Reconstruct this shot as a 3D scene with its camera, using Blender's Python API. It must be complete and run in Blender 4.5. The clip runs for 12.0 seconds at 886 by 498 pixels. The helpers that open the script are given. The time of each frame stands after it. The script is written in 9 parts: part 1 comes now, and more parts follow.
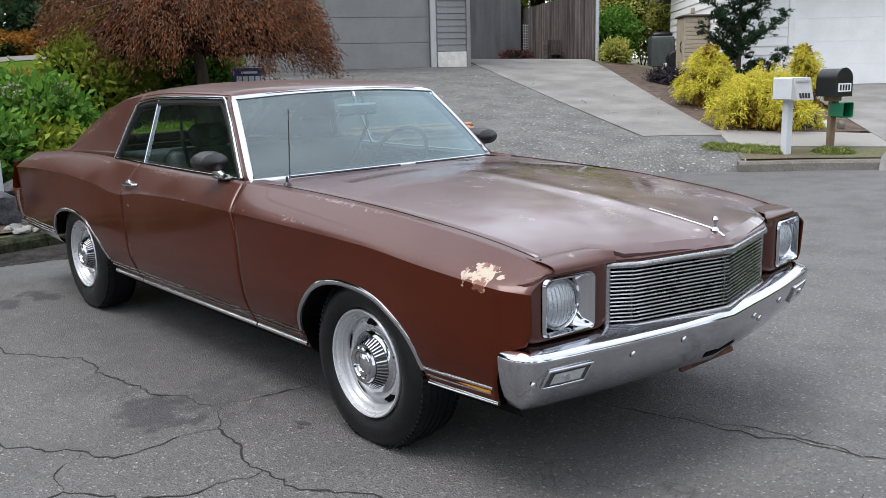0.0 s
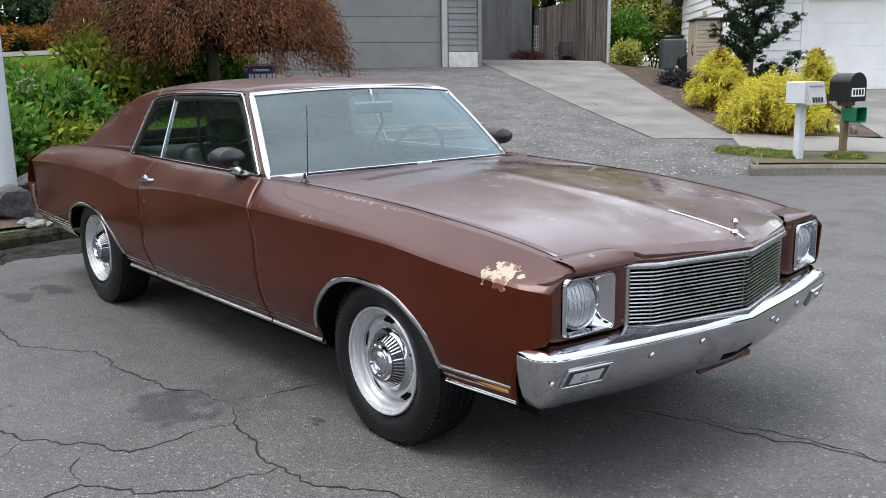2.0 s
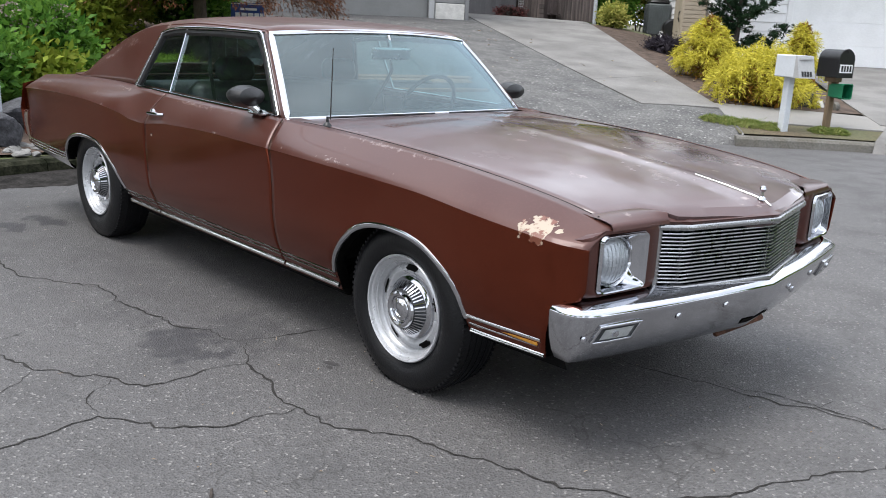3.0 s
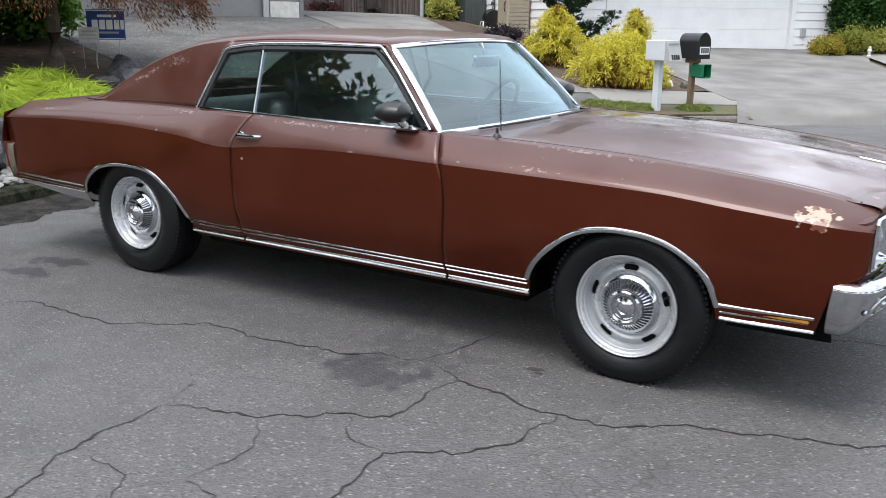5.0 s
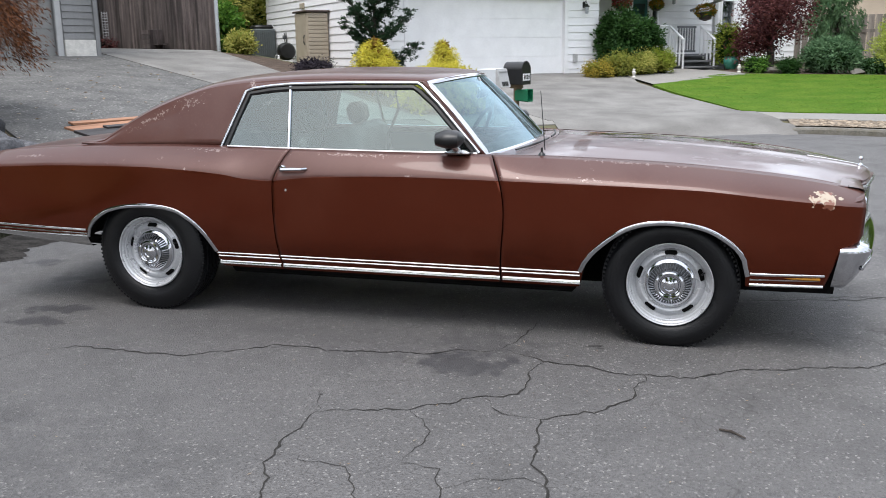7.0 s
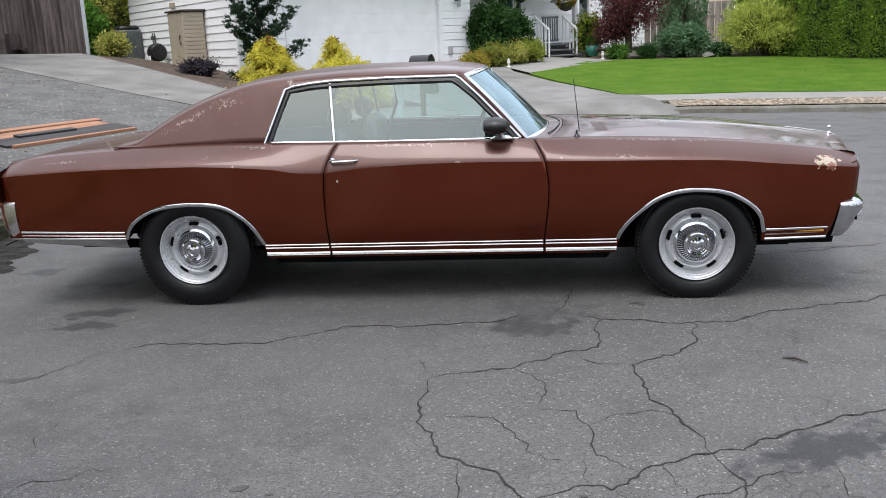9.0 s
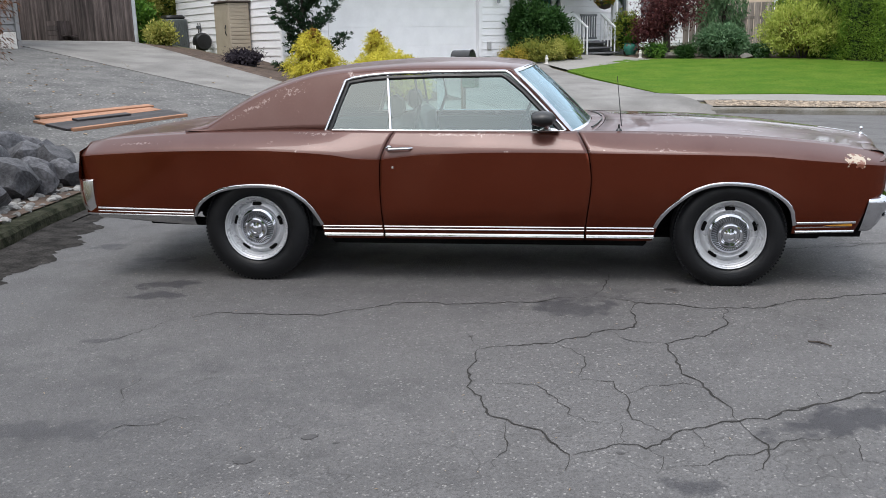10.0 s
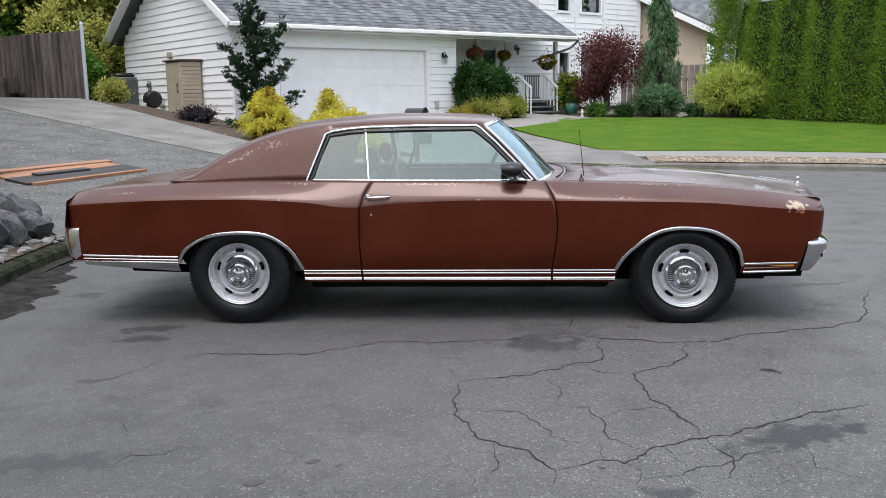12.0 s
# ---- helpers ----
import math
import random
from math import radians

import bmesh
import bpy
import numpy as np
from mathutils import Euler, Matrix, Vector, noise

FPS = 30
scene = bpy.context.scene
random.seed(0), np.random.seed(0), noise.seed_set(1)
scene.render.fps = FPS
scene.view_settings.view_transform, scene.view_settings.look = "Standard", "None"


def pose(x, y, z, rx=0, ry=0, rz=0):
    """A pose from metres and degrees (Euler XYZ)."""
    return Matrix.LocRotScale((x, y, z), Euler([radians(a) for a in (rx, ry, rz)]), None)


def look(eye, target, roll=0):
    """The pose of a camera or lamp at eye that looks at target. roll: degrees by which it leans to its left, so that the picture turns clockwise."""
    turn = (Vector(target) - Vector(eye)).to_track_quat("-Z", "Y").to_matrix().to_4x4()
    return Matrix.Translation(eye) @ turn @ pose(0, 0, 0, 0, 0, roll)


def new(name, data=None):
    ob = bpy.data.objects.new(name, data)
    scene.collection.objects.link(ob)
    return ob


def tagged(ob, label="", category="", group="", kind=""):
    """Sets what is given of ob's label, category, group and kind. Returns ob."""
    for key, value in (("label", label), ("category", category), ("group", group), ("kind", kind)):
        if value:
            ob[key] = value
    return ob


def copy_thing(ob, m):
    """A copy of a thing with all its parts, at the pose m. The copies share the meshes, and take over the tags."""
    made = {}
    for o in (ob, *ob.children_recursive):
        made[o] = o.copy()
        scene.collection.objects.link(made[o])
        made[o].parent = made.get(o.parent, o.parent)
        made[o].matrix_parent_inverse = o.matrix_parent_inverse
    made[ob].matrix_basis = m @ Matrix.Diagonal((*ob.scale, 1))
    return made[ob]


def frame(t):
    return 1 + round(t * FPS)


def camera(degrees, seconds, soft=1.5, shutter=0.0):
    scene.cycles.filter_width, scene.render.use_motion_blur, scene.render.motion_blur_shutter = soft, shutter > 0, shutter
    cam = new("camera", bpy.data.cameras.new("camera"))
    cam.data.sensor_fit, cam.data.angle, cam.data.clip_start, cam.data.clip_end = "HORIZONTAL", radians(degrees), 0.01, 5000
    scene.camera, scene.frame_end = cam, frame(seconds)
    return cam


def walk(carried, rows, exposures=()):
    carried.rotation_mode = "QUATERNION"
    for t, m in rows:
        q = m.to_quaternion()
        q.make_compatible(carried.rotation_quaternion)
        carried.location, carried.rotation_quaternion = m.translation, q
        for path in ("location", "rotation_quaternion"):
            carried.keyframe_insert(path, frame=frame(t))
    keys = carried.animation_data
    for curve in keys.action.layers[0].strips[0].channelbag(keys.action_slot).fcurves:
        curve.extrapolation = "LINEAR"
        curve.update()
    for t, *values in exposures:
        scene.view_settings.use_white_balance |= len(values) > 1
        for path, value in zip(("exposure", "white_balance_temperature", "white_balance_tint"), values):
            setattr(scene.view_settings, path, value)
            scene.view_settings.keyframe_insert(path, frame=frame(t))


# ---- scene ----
cam = camera(53.6, 12.0, soft=0.85, shutter=0.3)
PATH = [
    (0, (5.535, -2.703, 1.415), (4.06, -1.412, 1.018), -1.5),
    (0.5, (5.537, -2.705, 1.414), (4.051, -1.425, 1.018), -1.6),
    (1, (5.523, -2.711, 1.41), (4.037, -1.432, 1.014), -1.4),
    (1.5, (5.511, -2.72, 1.41), (4.026, -1.44, 1.013), -1.2),
    (2, (5.507, -2.736, 1.409), (4.022, -1.456, 1.013), -0.8),
    (2.5, (5.499, -2.808, 1.407), (4.01, -1.549, 0.962), 1.3),
    (2.7, (5.468, -2.833, 1.392), (4.005, -1.553, 0.922), 2.4),
    (4.3, (4.587, -3.653, 1.429), (3.457, -2.079, 0.929), -0.2),
    (4.5, (4.469, -3.767, 1.434), (3.383, -2.163, 0.933), 0.8),
    (5, (4.115, -4.039, 1.423), (3.076, -2.404, 0.924), 0.6),
    (5.5, (3.854, -4.417, 1.458), (2.899, -2.716, 1.018), -0.3),
    (6, (3.644, -4.79, 1.479), (2.832, -3.016, 1.04), 0.1),
    (6.5, (3.32, -4.98, 1.447), (2.585, -3.17, 1.019), -1.3),
    (7, (3.061, -5.163, 1.467), (2.508, -3.291, 1.031), -0.8),
    (7.2, (2.95, -5.265, 1.461), (2.433, -3.384, 1.019), -0.9),
    (8.8, (2.14, -5.688, 1.498), (1.897, -3.758, 1.032), -2.4),
    (9, (2.064, -5.783, 1.504), (1.845, -3.848, 1.046), -2.5),
    (9.5, (1.994, -5.99, 1.524), (1.814, -4.05, 1.071), -2.0),
    (10, (1.997, -6.142, 1.518), (1.712, -4.218, 1.051), -1.3),
    (10.5, (1.897, -6.377, 1.508), (1.667, -4.433, 1.1), -3.3),
    (11, (1.835, -6.499, 1.509), (1.663, -4.538, 1.152), -1.3),
    (11.5, (1.822, -6.516, 1.503), (1.667, -4.551, 1.164), -1.0),
    (12, (1.826, -6.507, 1.505), (1.671, -4.543, 1.163), -1.0),
]
walk(cam, [(t, look(eye, target, roll)) for t, eye, target, roll in PATH], ((0.0, 1.02), (2.5, 1.08), (4.5, 1.14), (6.0, 1.08), (7.5, 1.02), (9.0, 0.96), (12.0, 0.90)))

# ---- world and light ----
world = bpy.data.worlds.new("overcast_sky")
scene.world = world
world.use_nodes = True
wt = world.node_tree
wt.nodes.clear()
sky = wt.nodes.new("ShaderNodeTexSky")
sky.sky_type, sky.sun_disc = "NISHITA", False
sky.sun_elevation, sky.sun_rotation = radians(48), radians(200)
sky.air_density, sky.dust_density, sky.ozone_density = 1.2, 3.0, 1.0
wco = wt.nodes.new("ShaderNodeTexCoord")
wmap = wt.nodes.new("ShaderNodeMapping")
wmap.inputs["Scale"].default_value = (1.0, 1.0, 2.6)
cloud = wt.nodes.new("ShaderNodeTexNoise")
cloud.inputs["Scale"].default_value, cloud.inputs["Detail"].default_value = 2.3, 6.0
ramp = wt.nodes.new("ShaderNodeValToRGB")
ramp.color_ramp.elements[0].position, ramp.color_ramp.elements[0].color = 0.33, (0.55, 0.55, 0.55, 1)
ramp.color_ramp.elements[1].position, ramp.color_ramp.elements[1].color = 0.62, (1, 1, 1, 1)
veil = wt.nodes.new("ShaderNodeMix")
veil.data_type = "RGBA"
veil.inputs[7].default_value = (10.7, 11.4, 12.7, 1)
bg = wt.nodes.new("ShaderNodeBackground")
bg.inputs["Strength"].default_value = 0.090
wo = wt.nodes.new("ShaderNodeOutputWorld")
for a, b in ((wco.outputs["Generated"], wmap.inputs[0]), (wmap.outputs[0], cloud.inputs["Vector"]), (cloud.outputs[0], ramp.inputs[0]),
             (ramp.outputs[0], veil.inputs[0]), (sky.outputs[0], veil.inputs[6]), (veil.outputs[2], bg.inputs[0]), (bg.outputs[0], wo.inputs[0])):
    wt.links.new(a, b)
sun_data = bpy.data.lights.new("sun", "SUN")
sun_data.energy, sun_data.angle, sun_data.color = 1.4, radians(30), (1.0, 0.975, 0.945)
sun = new("sun", sun_data)
sun.matrix_world = look((0, 0, 40), (3.5, 13, 0))


# ---- mesh tools ----
class Build:
    """Collects vertices and faces of one mesh."""

    def __init__(self):
        self.v, self.f, self.m = [], [], []

    def add(self, verts, faces, m=0):
        o = len(self.v)
        self.v += [tuple(p) for p in verts]
        self.f += [tuple(i + o for i in q) for q in faces]
        self.m += [m] * len(faces)
        return self

    def grid(self, rows, loop=False, flip=False, m=0):
        """A sheet through rows of points; loop joins the end of each row to its start. m may be a function of (row, column)."""
        n, k = len(rows), len(rows[0])
        o = len(self.v)
        for r in rows:
            self.v += [tuple(p) for p in r]
        for i in range(n - 1):
            for j in range(k if loop else k - 1):
                a, b = i * k + j, i * k + (j + 1) % k
                q = (a + o, b + o, b + k + o, a + k + o)
                self.f.append(q[::-1] if flip else q)
                self.m.append(m(i, j) if callable(m) else m)
        return self

    def fan(self, ring, flip=False, m=0):
        o = len(self.v)
        self.v += [tuple(p) for p in ring]
        q = tuple(range(o, o + len(ring)))
        self.f.append(q[::-1] if flip else q)
        self.m.append(m)
        return self

    def box(self, c, s, mat=None, b=0.0, m=0, taper=1.0):
        """A box with centre c and sizes s; b chamfers its edges; taper narrows its top."""
        x, y, z = s[0] / 2, s[1] / 2, s[2] / 2
        mat = mat or Matrix()
        if b <= 0:
            pts = [(sx * x * (taper if sz > 0 else 1), sy * y * (taper if sz > 0 else 1), sz * z) for sz in (-1, 1) for sy in (-1, 1) for sx in (-1, 1)]
            pts = [mat @ (Vector(p) + Vector(c)) for p in pts]
            return self.add(pts, [(0, 2, 3, 1), (4, 5, 7, 6), (0, 1, 5, 4), (2, 6, 7, 3), (0, 4, 6, 2), (1, 3, 7, 5)], m)
        bm = bmesh.new()
        for sz in (-1, 1):
            t = taper if sz > 0 else 1
            for sy in (-1, 1):
                for sx in (-1, 1):
                    for d in ((b, 0, 0), (0, b, 0), (0, 0, b)):
                        bm.verts.new(mat @ (Vector((sx * (x * t - b + d[0]), sy * (y * t - b + d[1]), sz * (z - b + d[2]))) + Vector(c)))
        bmesh.ops.convex_hull(bm, input=bm.verts)
        bmesh.ops.dissolve_limit(bm, angle_limit=0.02, verts=bm.verts, edges=bm.edges)
        bm.verts.index_update()
        self.add([w.co[:] for w in bm.verts], [[w.index for w in q.verts] for q in bm.faces], m)
        bm.free()
        return self

    def tube(self, path, r, n=8, loop=False, m=0, caps=True):
        """A round bar along a path; r is one radius or one for each point."""
        p = [Vector(q) for q in path]
        rows = []
        for i, q in enumerate(p):
            a = p[(i + 1) % len(p)] if loop or i + 1 < len(p) else q
            z = p[i - 1] if loop or i > 0 else q
            d = (a - z).normalized()
            side = d.cross(Vector((0, 0, 1)))
            side = side.normalized() if side.length > 0.05 else d.cross(Vector((0, 1, 0))).normalized()
            up = side.cross(d)
            rad = r[i] if isinstance(r, (list, tuple)) else r
            rows.append([q + rad * (math.cos(w) * side + math.sin(w) * up) for w in np.arange(n) * 2 * math.pi / n])
        if loop:
            rows.append(rows[0])
        self.grid(rows, loop=True, m=m)
        if caps and not loop:
            self.fan(rows[0], flip=False, m=m)
            self.fan(rows[-1], flip=True, m=m)
        return self

    def strip(self, path, out, w, h, m=0, loop=False):
        """A moulding: a flat bar of width w along the path, standing h proud in the direction out (one vector or one each)."""
        p = [Vector(q) for q in path]
        rows = []
        for i, q in enumerate(p):
            a = p[(i + 1) % len(p)] if loop or i + 1 < len(p) else q
            z = p[i - 1] if loop or i > 0 else q
            d = (a - z).normalized()
            o = Vector(out[i] if isinstance(out, list) else out)
            o = (o - d * o.dot(d)).normalized()
            s = d.cross(o)
            rows.append([q - s * w / 2 - o * 0.004, q - s * w / 2 + o * h * 0.6, q - s * w * 0.28 + o * h, q + s * w * 0.28 + o * h, q + s * w / 2 + o * h * 0.6, q + s * w / 2 - o * 0.004])
        if loop:
            rows.append(rows[0])
        self.grid(rows, loop=True, m=m)
        if not loop:
            self.fan(rows[0], m=m)
            self.fan(rows[-1], flip=True, m=m)
        return self

    def lathe(self, prof, n=48, mat=None, m=0):
        """Turns (radius, height) pairs round z, laid by mat."""
        mat = mat or Matrix()
        rows = [[mat @ Vector((r * math.cos(a), r * math.sin(a), h)) for a in np.arange(n) * 2 * math.pi / n] for r, h in prof]
        return self.grid(rows, loop=True, m=m)


def spline(x, xs, vs):
    """A smooth curve through the points (xs, vs), without overshoot."""
    xs, vs = np.asarray(xs, float), np.asarray(vs, float)
    if x <= xs[0]:
        return float(vs[0])
    if x >= xs[-1]:
        return float(vs[-1])
    h, d = np.diff(xs), np.diff(vs) / np.diff(xs)
    i = int(np.searchsorted(xs, x) - 1)
    s = np.zeros(len(xs))
    for k in range(1, len(xs) - 1):
        s[k] = 0 if d[k - 1] * d[k] <= 0 else 2 * d[k - 1] * d[k] / (d[k - 1] + d[k])
    s[0], s[-1] = d[0], d[-1]
    t = (x - xs[i]) / h[i]
    return float((2 * t**3 - 3 * t**2 + 1) * vs[i] + (t**3 - 2 * t**2 + t) * h[i] * s[i] + (-2 * t**3 + 3 * t**2) * vs[i + 1] + (t**3 - t**2) * h[i] * s[i + 1])


def mesh_of(name, b, mats, smooth=35):
    me = bpy.data.meshes.new(name)
    me.from_pydata(b.v, [], b.f)
    for m in mats if isinstance(mats, (list, tuple)) else [mats]:
        me.materials.append(m)
    me.polygons.foreach_set("material_index", b.m)
    if smooth:
        me.polygons.foreach_set("use_smooth", [True] * len(b.f))
        me.set_sharp_from_angle(angle=radians(smooth))
    me.update()
    return me


def part(name, b, mats, parent=None, label="", smooth=35):
    """Links one mesh object, under a thing or a part where one is given."""
    ob = new(name, b if isinstance(b, bpy.types.Mesh) else mesh_of(name, b, mats, smooth))
    if parent:
        ob.parent = parent
    return tagged(ob, label)


def thing(name, m, label, category, group="", kind=""):
    """An empty at the base of a thing, to carry its parts."""
    ob = new(name)
    ob.empty_display_size = 0.1
    ob.matrix_world = m
    return tagged(ob, label, category, group, kind)


def solid(ob, t, offset=-1):
    mod = ob.modifiers.new("thickness", "SOLIDIFY")
    mod.thickness, mod.offset = t, offset
    return ob


# ---- materials ----
def material(name, base, rough=0.6, metal=0.0, vary=0.25, scale=6.0, fine=60.0, bump=0.15, tint=None, island=0.0, coat=0.0, spec=0.5, rough_vary=0.1, thing_vary=0.0, stretch=(1, 1, 1), world_space=False):
    """A surface with variation at two scales: broad stains and fine grain, with relief."""
    ma = bpy.data.materials.new(name)
    ma.use_nodes = True
    nt = ma.node_tree
    bs = nt.nodes["Principled BSDF"]
    bs.inputs["Metallic"].default_value = metal
    bs.inputs["Coat Weight"].default_value = coat
    bs.inputs["Coat Roughness"].default_value = 0.08
    bs.inputs["Specular IOR Level"].default_value = spec
    co = nt.nodes.new("ShaderNodeTexCoord")
    src = co.outputs["Object"]
    if world_space:
        src = nt.nodes.new("ShaderNodeNewGeometry").outputs["Position"]
    mp = nt.nodes.new("ShaderNodeMapping")
    mp.inputs["Scale"].default_value = stretch
    nt.links.new(src, mp.inputs[0])
    n1, n2 = nt.nodes.new("ShaderNodeTexNoise"), nt.nodes.new("ShaderNodeTexNoise")
    n1.inputs["Scale"].default_value, n1.inputs["Detail"].default_value = scale, 5.0
    n2.inputs["Scale"].default_value, n2.inputs["Detail"].default_value = fine, 3.0
    nt.links.new(mp.outputs[0], n1.inputs["Vector"])
    nt.links.new(mp.outputs[0], n2.inputs["Vector"])
    tint = tint or tuple(c * (1 - vary) for c in base)
    mix = nt.nodes.new("ShaderNodeMix")
    mix.data_type = "RGBA"
    mix.inputs[6].default_value, mix.inputs[7].default_value = (*base, 1), (*tint, 1)
    r1 = nt.nodes.new("ShaderNodeMapRange")
    r1.inputs[1].default_value, r1.inputs[2].default_value = 0.35, 0.65
    nt.links.new(n1.outputs[0], r1.inputs[0])
    nt.links.new(r1.outputs[0], mix.inputs[0])
    hsv = nt.nodes.new("ShaderNodeHueSaturation")
    nt.links.new(mix.outputs[2], hsv.inputs["Color"])
    r2 = nt.nodes.new("ShaderNodeMapRange")
    r2.inputs[1].default_value, r2.inputs[2].default_value, r2.inputs[3].default_value, r2.inputs[4].default_value = 0.3, 0.7, 1 - vary * 0.6, 1 + vary * 0.6
    nt.links.new(n2.outputs[0], r2.inputs[0])
    value = r2.outputs[0]
    for amount, node, out in ((island, "ShaderNodeNewGeometry", "Random Per Island"), (thing_vary, "ShaderNodeObjectInfo", "Random")):
        if amount:
            g = nt.nodes.new(node)
            r3 = nt.nodes.new("ShaderNodeMapRange")
            r3.inputs[3].default_value, r3.inputs[4].default_value = 1 - amount, 1 + amount
            nt.links.new(g.outputs[out], r3.inputs[0])
            mu = nt.nodes.new("ShaderNodeMath")
            mu.operation = "MULTIPLY"
            nt.links.new(value, mu.inputs[0])
            nt.links.new(r3.outputs[0], mu.inputs[1])
            value = mu.outputs[0]
    nt.links.new(value, hsv.inputs["Value"])
    nt.links.new(hsv.outputs[0], bs.inputs["Base Color"])
    rr = nt.nodes.new("ShaderNodeMapRange")
    rr.inputs[1].default_value, rr.inputs[2].default_value = 0.3, 0.7
    rr.inputs[3].default_value, rr.inputs[4].default_value = max(0.0, rough - rough_vary), min(1.0, rough + rough_vary)
    nt.links.new(n1.outputs[0], rr.inputs[0])
    nt.links.new(rr.outputs[0], bs.inputs["Roughness"])
    if bump:
        bp = nt.nodes.new("ShaderNodeBump")
        bp.inputs["Strength"].default_value, bp.inputs["Distance"].default_value = bump, 0.01
        nt.links.new(n2.outputs[0], bp.inputs["Height"])
        nt.links.new(bp.outputs[0], bs.inputs["Normal"])
    return ma


def leaf_material(name, base, other, rough=0.55, light_through=0.35):
    """Leaves: colour varied leaf by leaf, some light passing through."""
    ma = bpy.data.materials.new(name)
    ma.use_nodes = True
    nt = ma.node_tree
    bs, out = nt.nodes["Principled BSDF"], nt.nodes["Material Output"]
    g = nt.nodes.new("ShaderNodeNewGeometry")
    co = nt.nodes.new("ShaderNodeTexCoord")
    n1 = nt.nodes.new("ShaderNodeTexNoise")
    n1.inputs["Scale"].default_value = 2.5
    nt.links.new(co.outputs["Object"], n1.inputs["Vector"])
    add = nt.nodes.new("ShaderNodeMath")
    add.operation = "MULTIPLY_ADD"
    add.inputs[1].default_value, add.inputs[2].default_value = 1.1, -0.55
    nt.links.new(n1.outputs[0], add.inputs[0])
    su = nt.nodes.new("ShaderNodeMath")
    su.use_clamp = True
    nt.links.new(add.outputs[0], su.inputs[0])
    nt.links.new(g.outputs["Random Per Island"], su.inputs[1])
    mix = nt.nodes.new("ShaderNodeMix")
    mix.data_type = "RGBA"
    mix.inputs[6].default_value, mix.inputs[7].default_value = (*base, 1), (*other, 1)
    nt.links.new(su.outputs[0], mix.inputs[0])
    nt.links.new(mix.outputs[2], bs.inputs["Base Color"])
    bs.inputs["Roughness"].default_value, bs.inputs["Specular IOR Level"].default_value = rough, 0.14
    tr = nt.nodes.new("ShaderNodeBsdfTranslucent")
    nt.links.new(mix.outputs[2], tr.inputs[0])
    ms = nt.nodes.new("ShaderNodeMixShader")
    ms.inputs[0].default_value = light_through
    nt.links.new(bs.outputs[0], ms.inputs[1])
    nt.links.new(tr.outputs[0], ms.inputs[2])
    nt.links.new(ms.outputs[0], out.inputs[0])
    return ma


def glass_material(name, clear, haze=0.0, gloss=0.08, sheen=(1, 1, 1), dust=(0.55, 0.6, 0.6)):
    """A thin pane: it lets light through, tinted, and mirrors more at a slant; haze is dust on it."""
    ma = bpy.data.materials.new(name)
    ma.use_nodes = True
    nt = ma.node_tree
    nt.nodes.remove(nt.nodes["Principled BSDF"])
    out = nt.nodes["Material Output"]
    tr, gl, lw, pw, fr, ms = (nt.nodes.new("ShaderNode" + k) for k in ("BsdfTransparent", "BsdfGlossy", "LayerWeight", "Math", "Math", "MixShader"))
    tr.inputs[0].default_value = (*clear, 1)
    gl.inputs["Roughness"].default_value = 0.02
    gl.inputs[0].default_value = (*sheen, 1)
    lw.inputs[0].default_value = 0.5
    pw.operation, pw.inputs[1].default_value = "POWER", 4.0
    fr.operation, fr.inputs[1].default_value, fr.inputs[2].default_value = "MULTIPLY_ADD", 0.92, gloss
    nt.links.new(lw.outputs["Facing"], pw.inputs[0])
    nt.links.new(pw.outputs[0], fr.inputs[0])
    body = tr.outputs[0]
    if haze:
        df, m2, n1, r1 = (nt.nodes.new("ShaderNode" + k) for k in ("BsdfDiffuse", "MixShader", "TexNoise", "MapRange"))
        df.inputs[0].default_value = (*dust, 1)
        n1.inputs["Scale"].default_value = 3.0
        r1.inputs[3].default_value, r1.inputs[4].default_value = haze * 0.5, haze * 1.5
        nt.links.new(n1.outputs[0], r1.inputs[0])
        nt.links.new(r1.outputs[0], m2.inputs[0])
        nt.links.new(tr.outputs[0], m2.inputs[1])
        nt.links.new(df.outputs[0], m2.inputs[2])
        body = m2.outputs[0]
    nt.links.new(fr.outputs[0], ms.inputs[0])
    nt.links.new(body, ms.inputs[1])
    nt.links.new(gl.outputs[0], ms.inputs[2])
    nt.links.new(ms.outputs[0], out.inputs[0])
    return ma


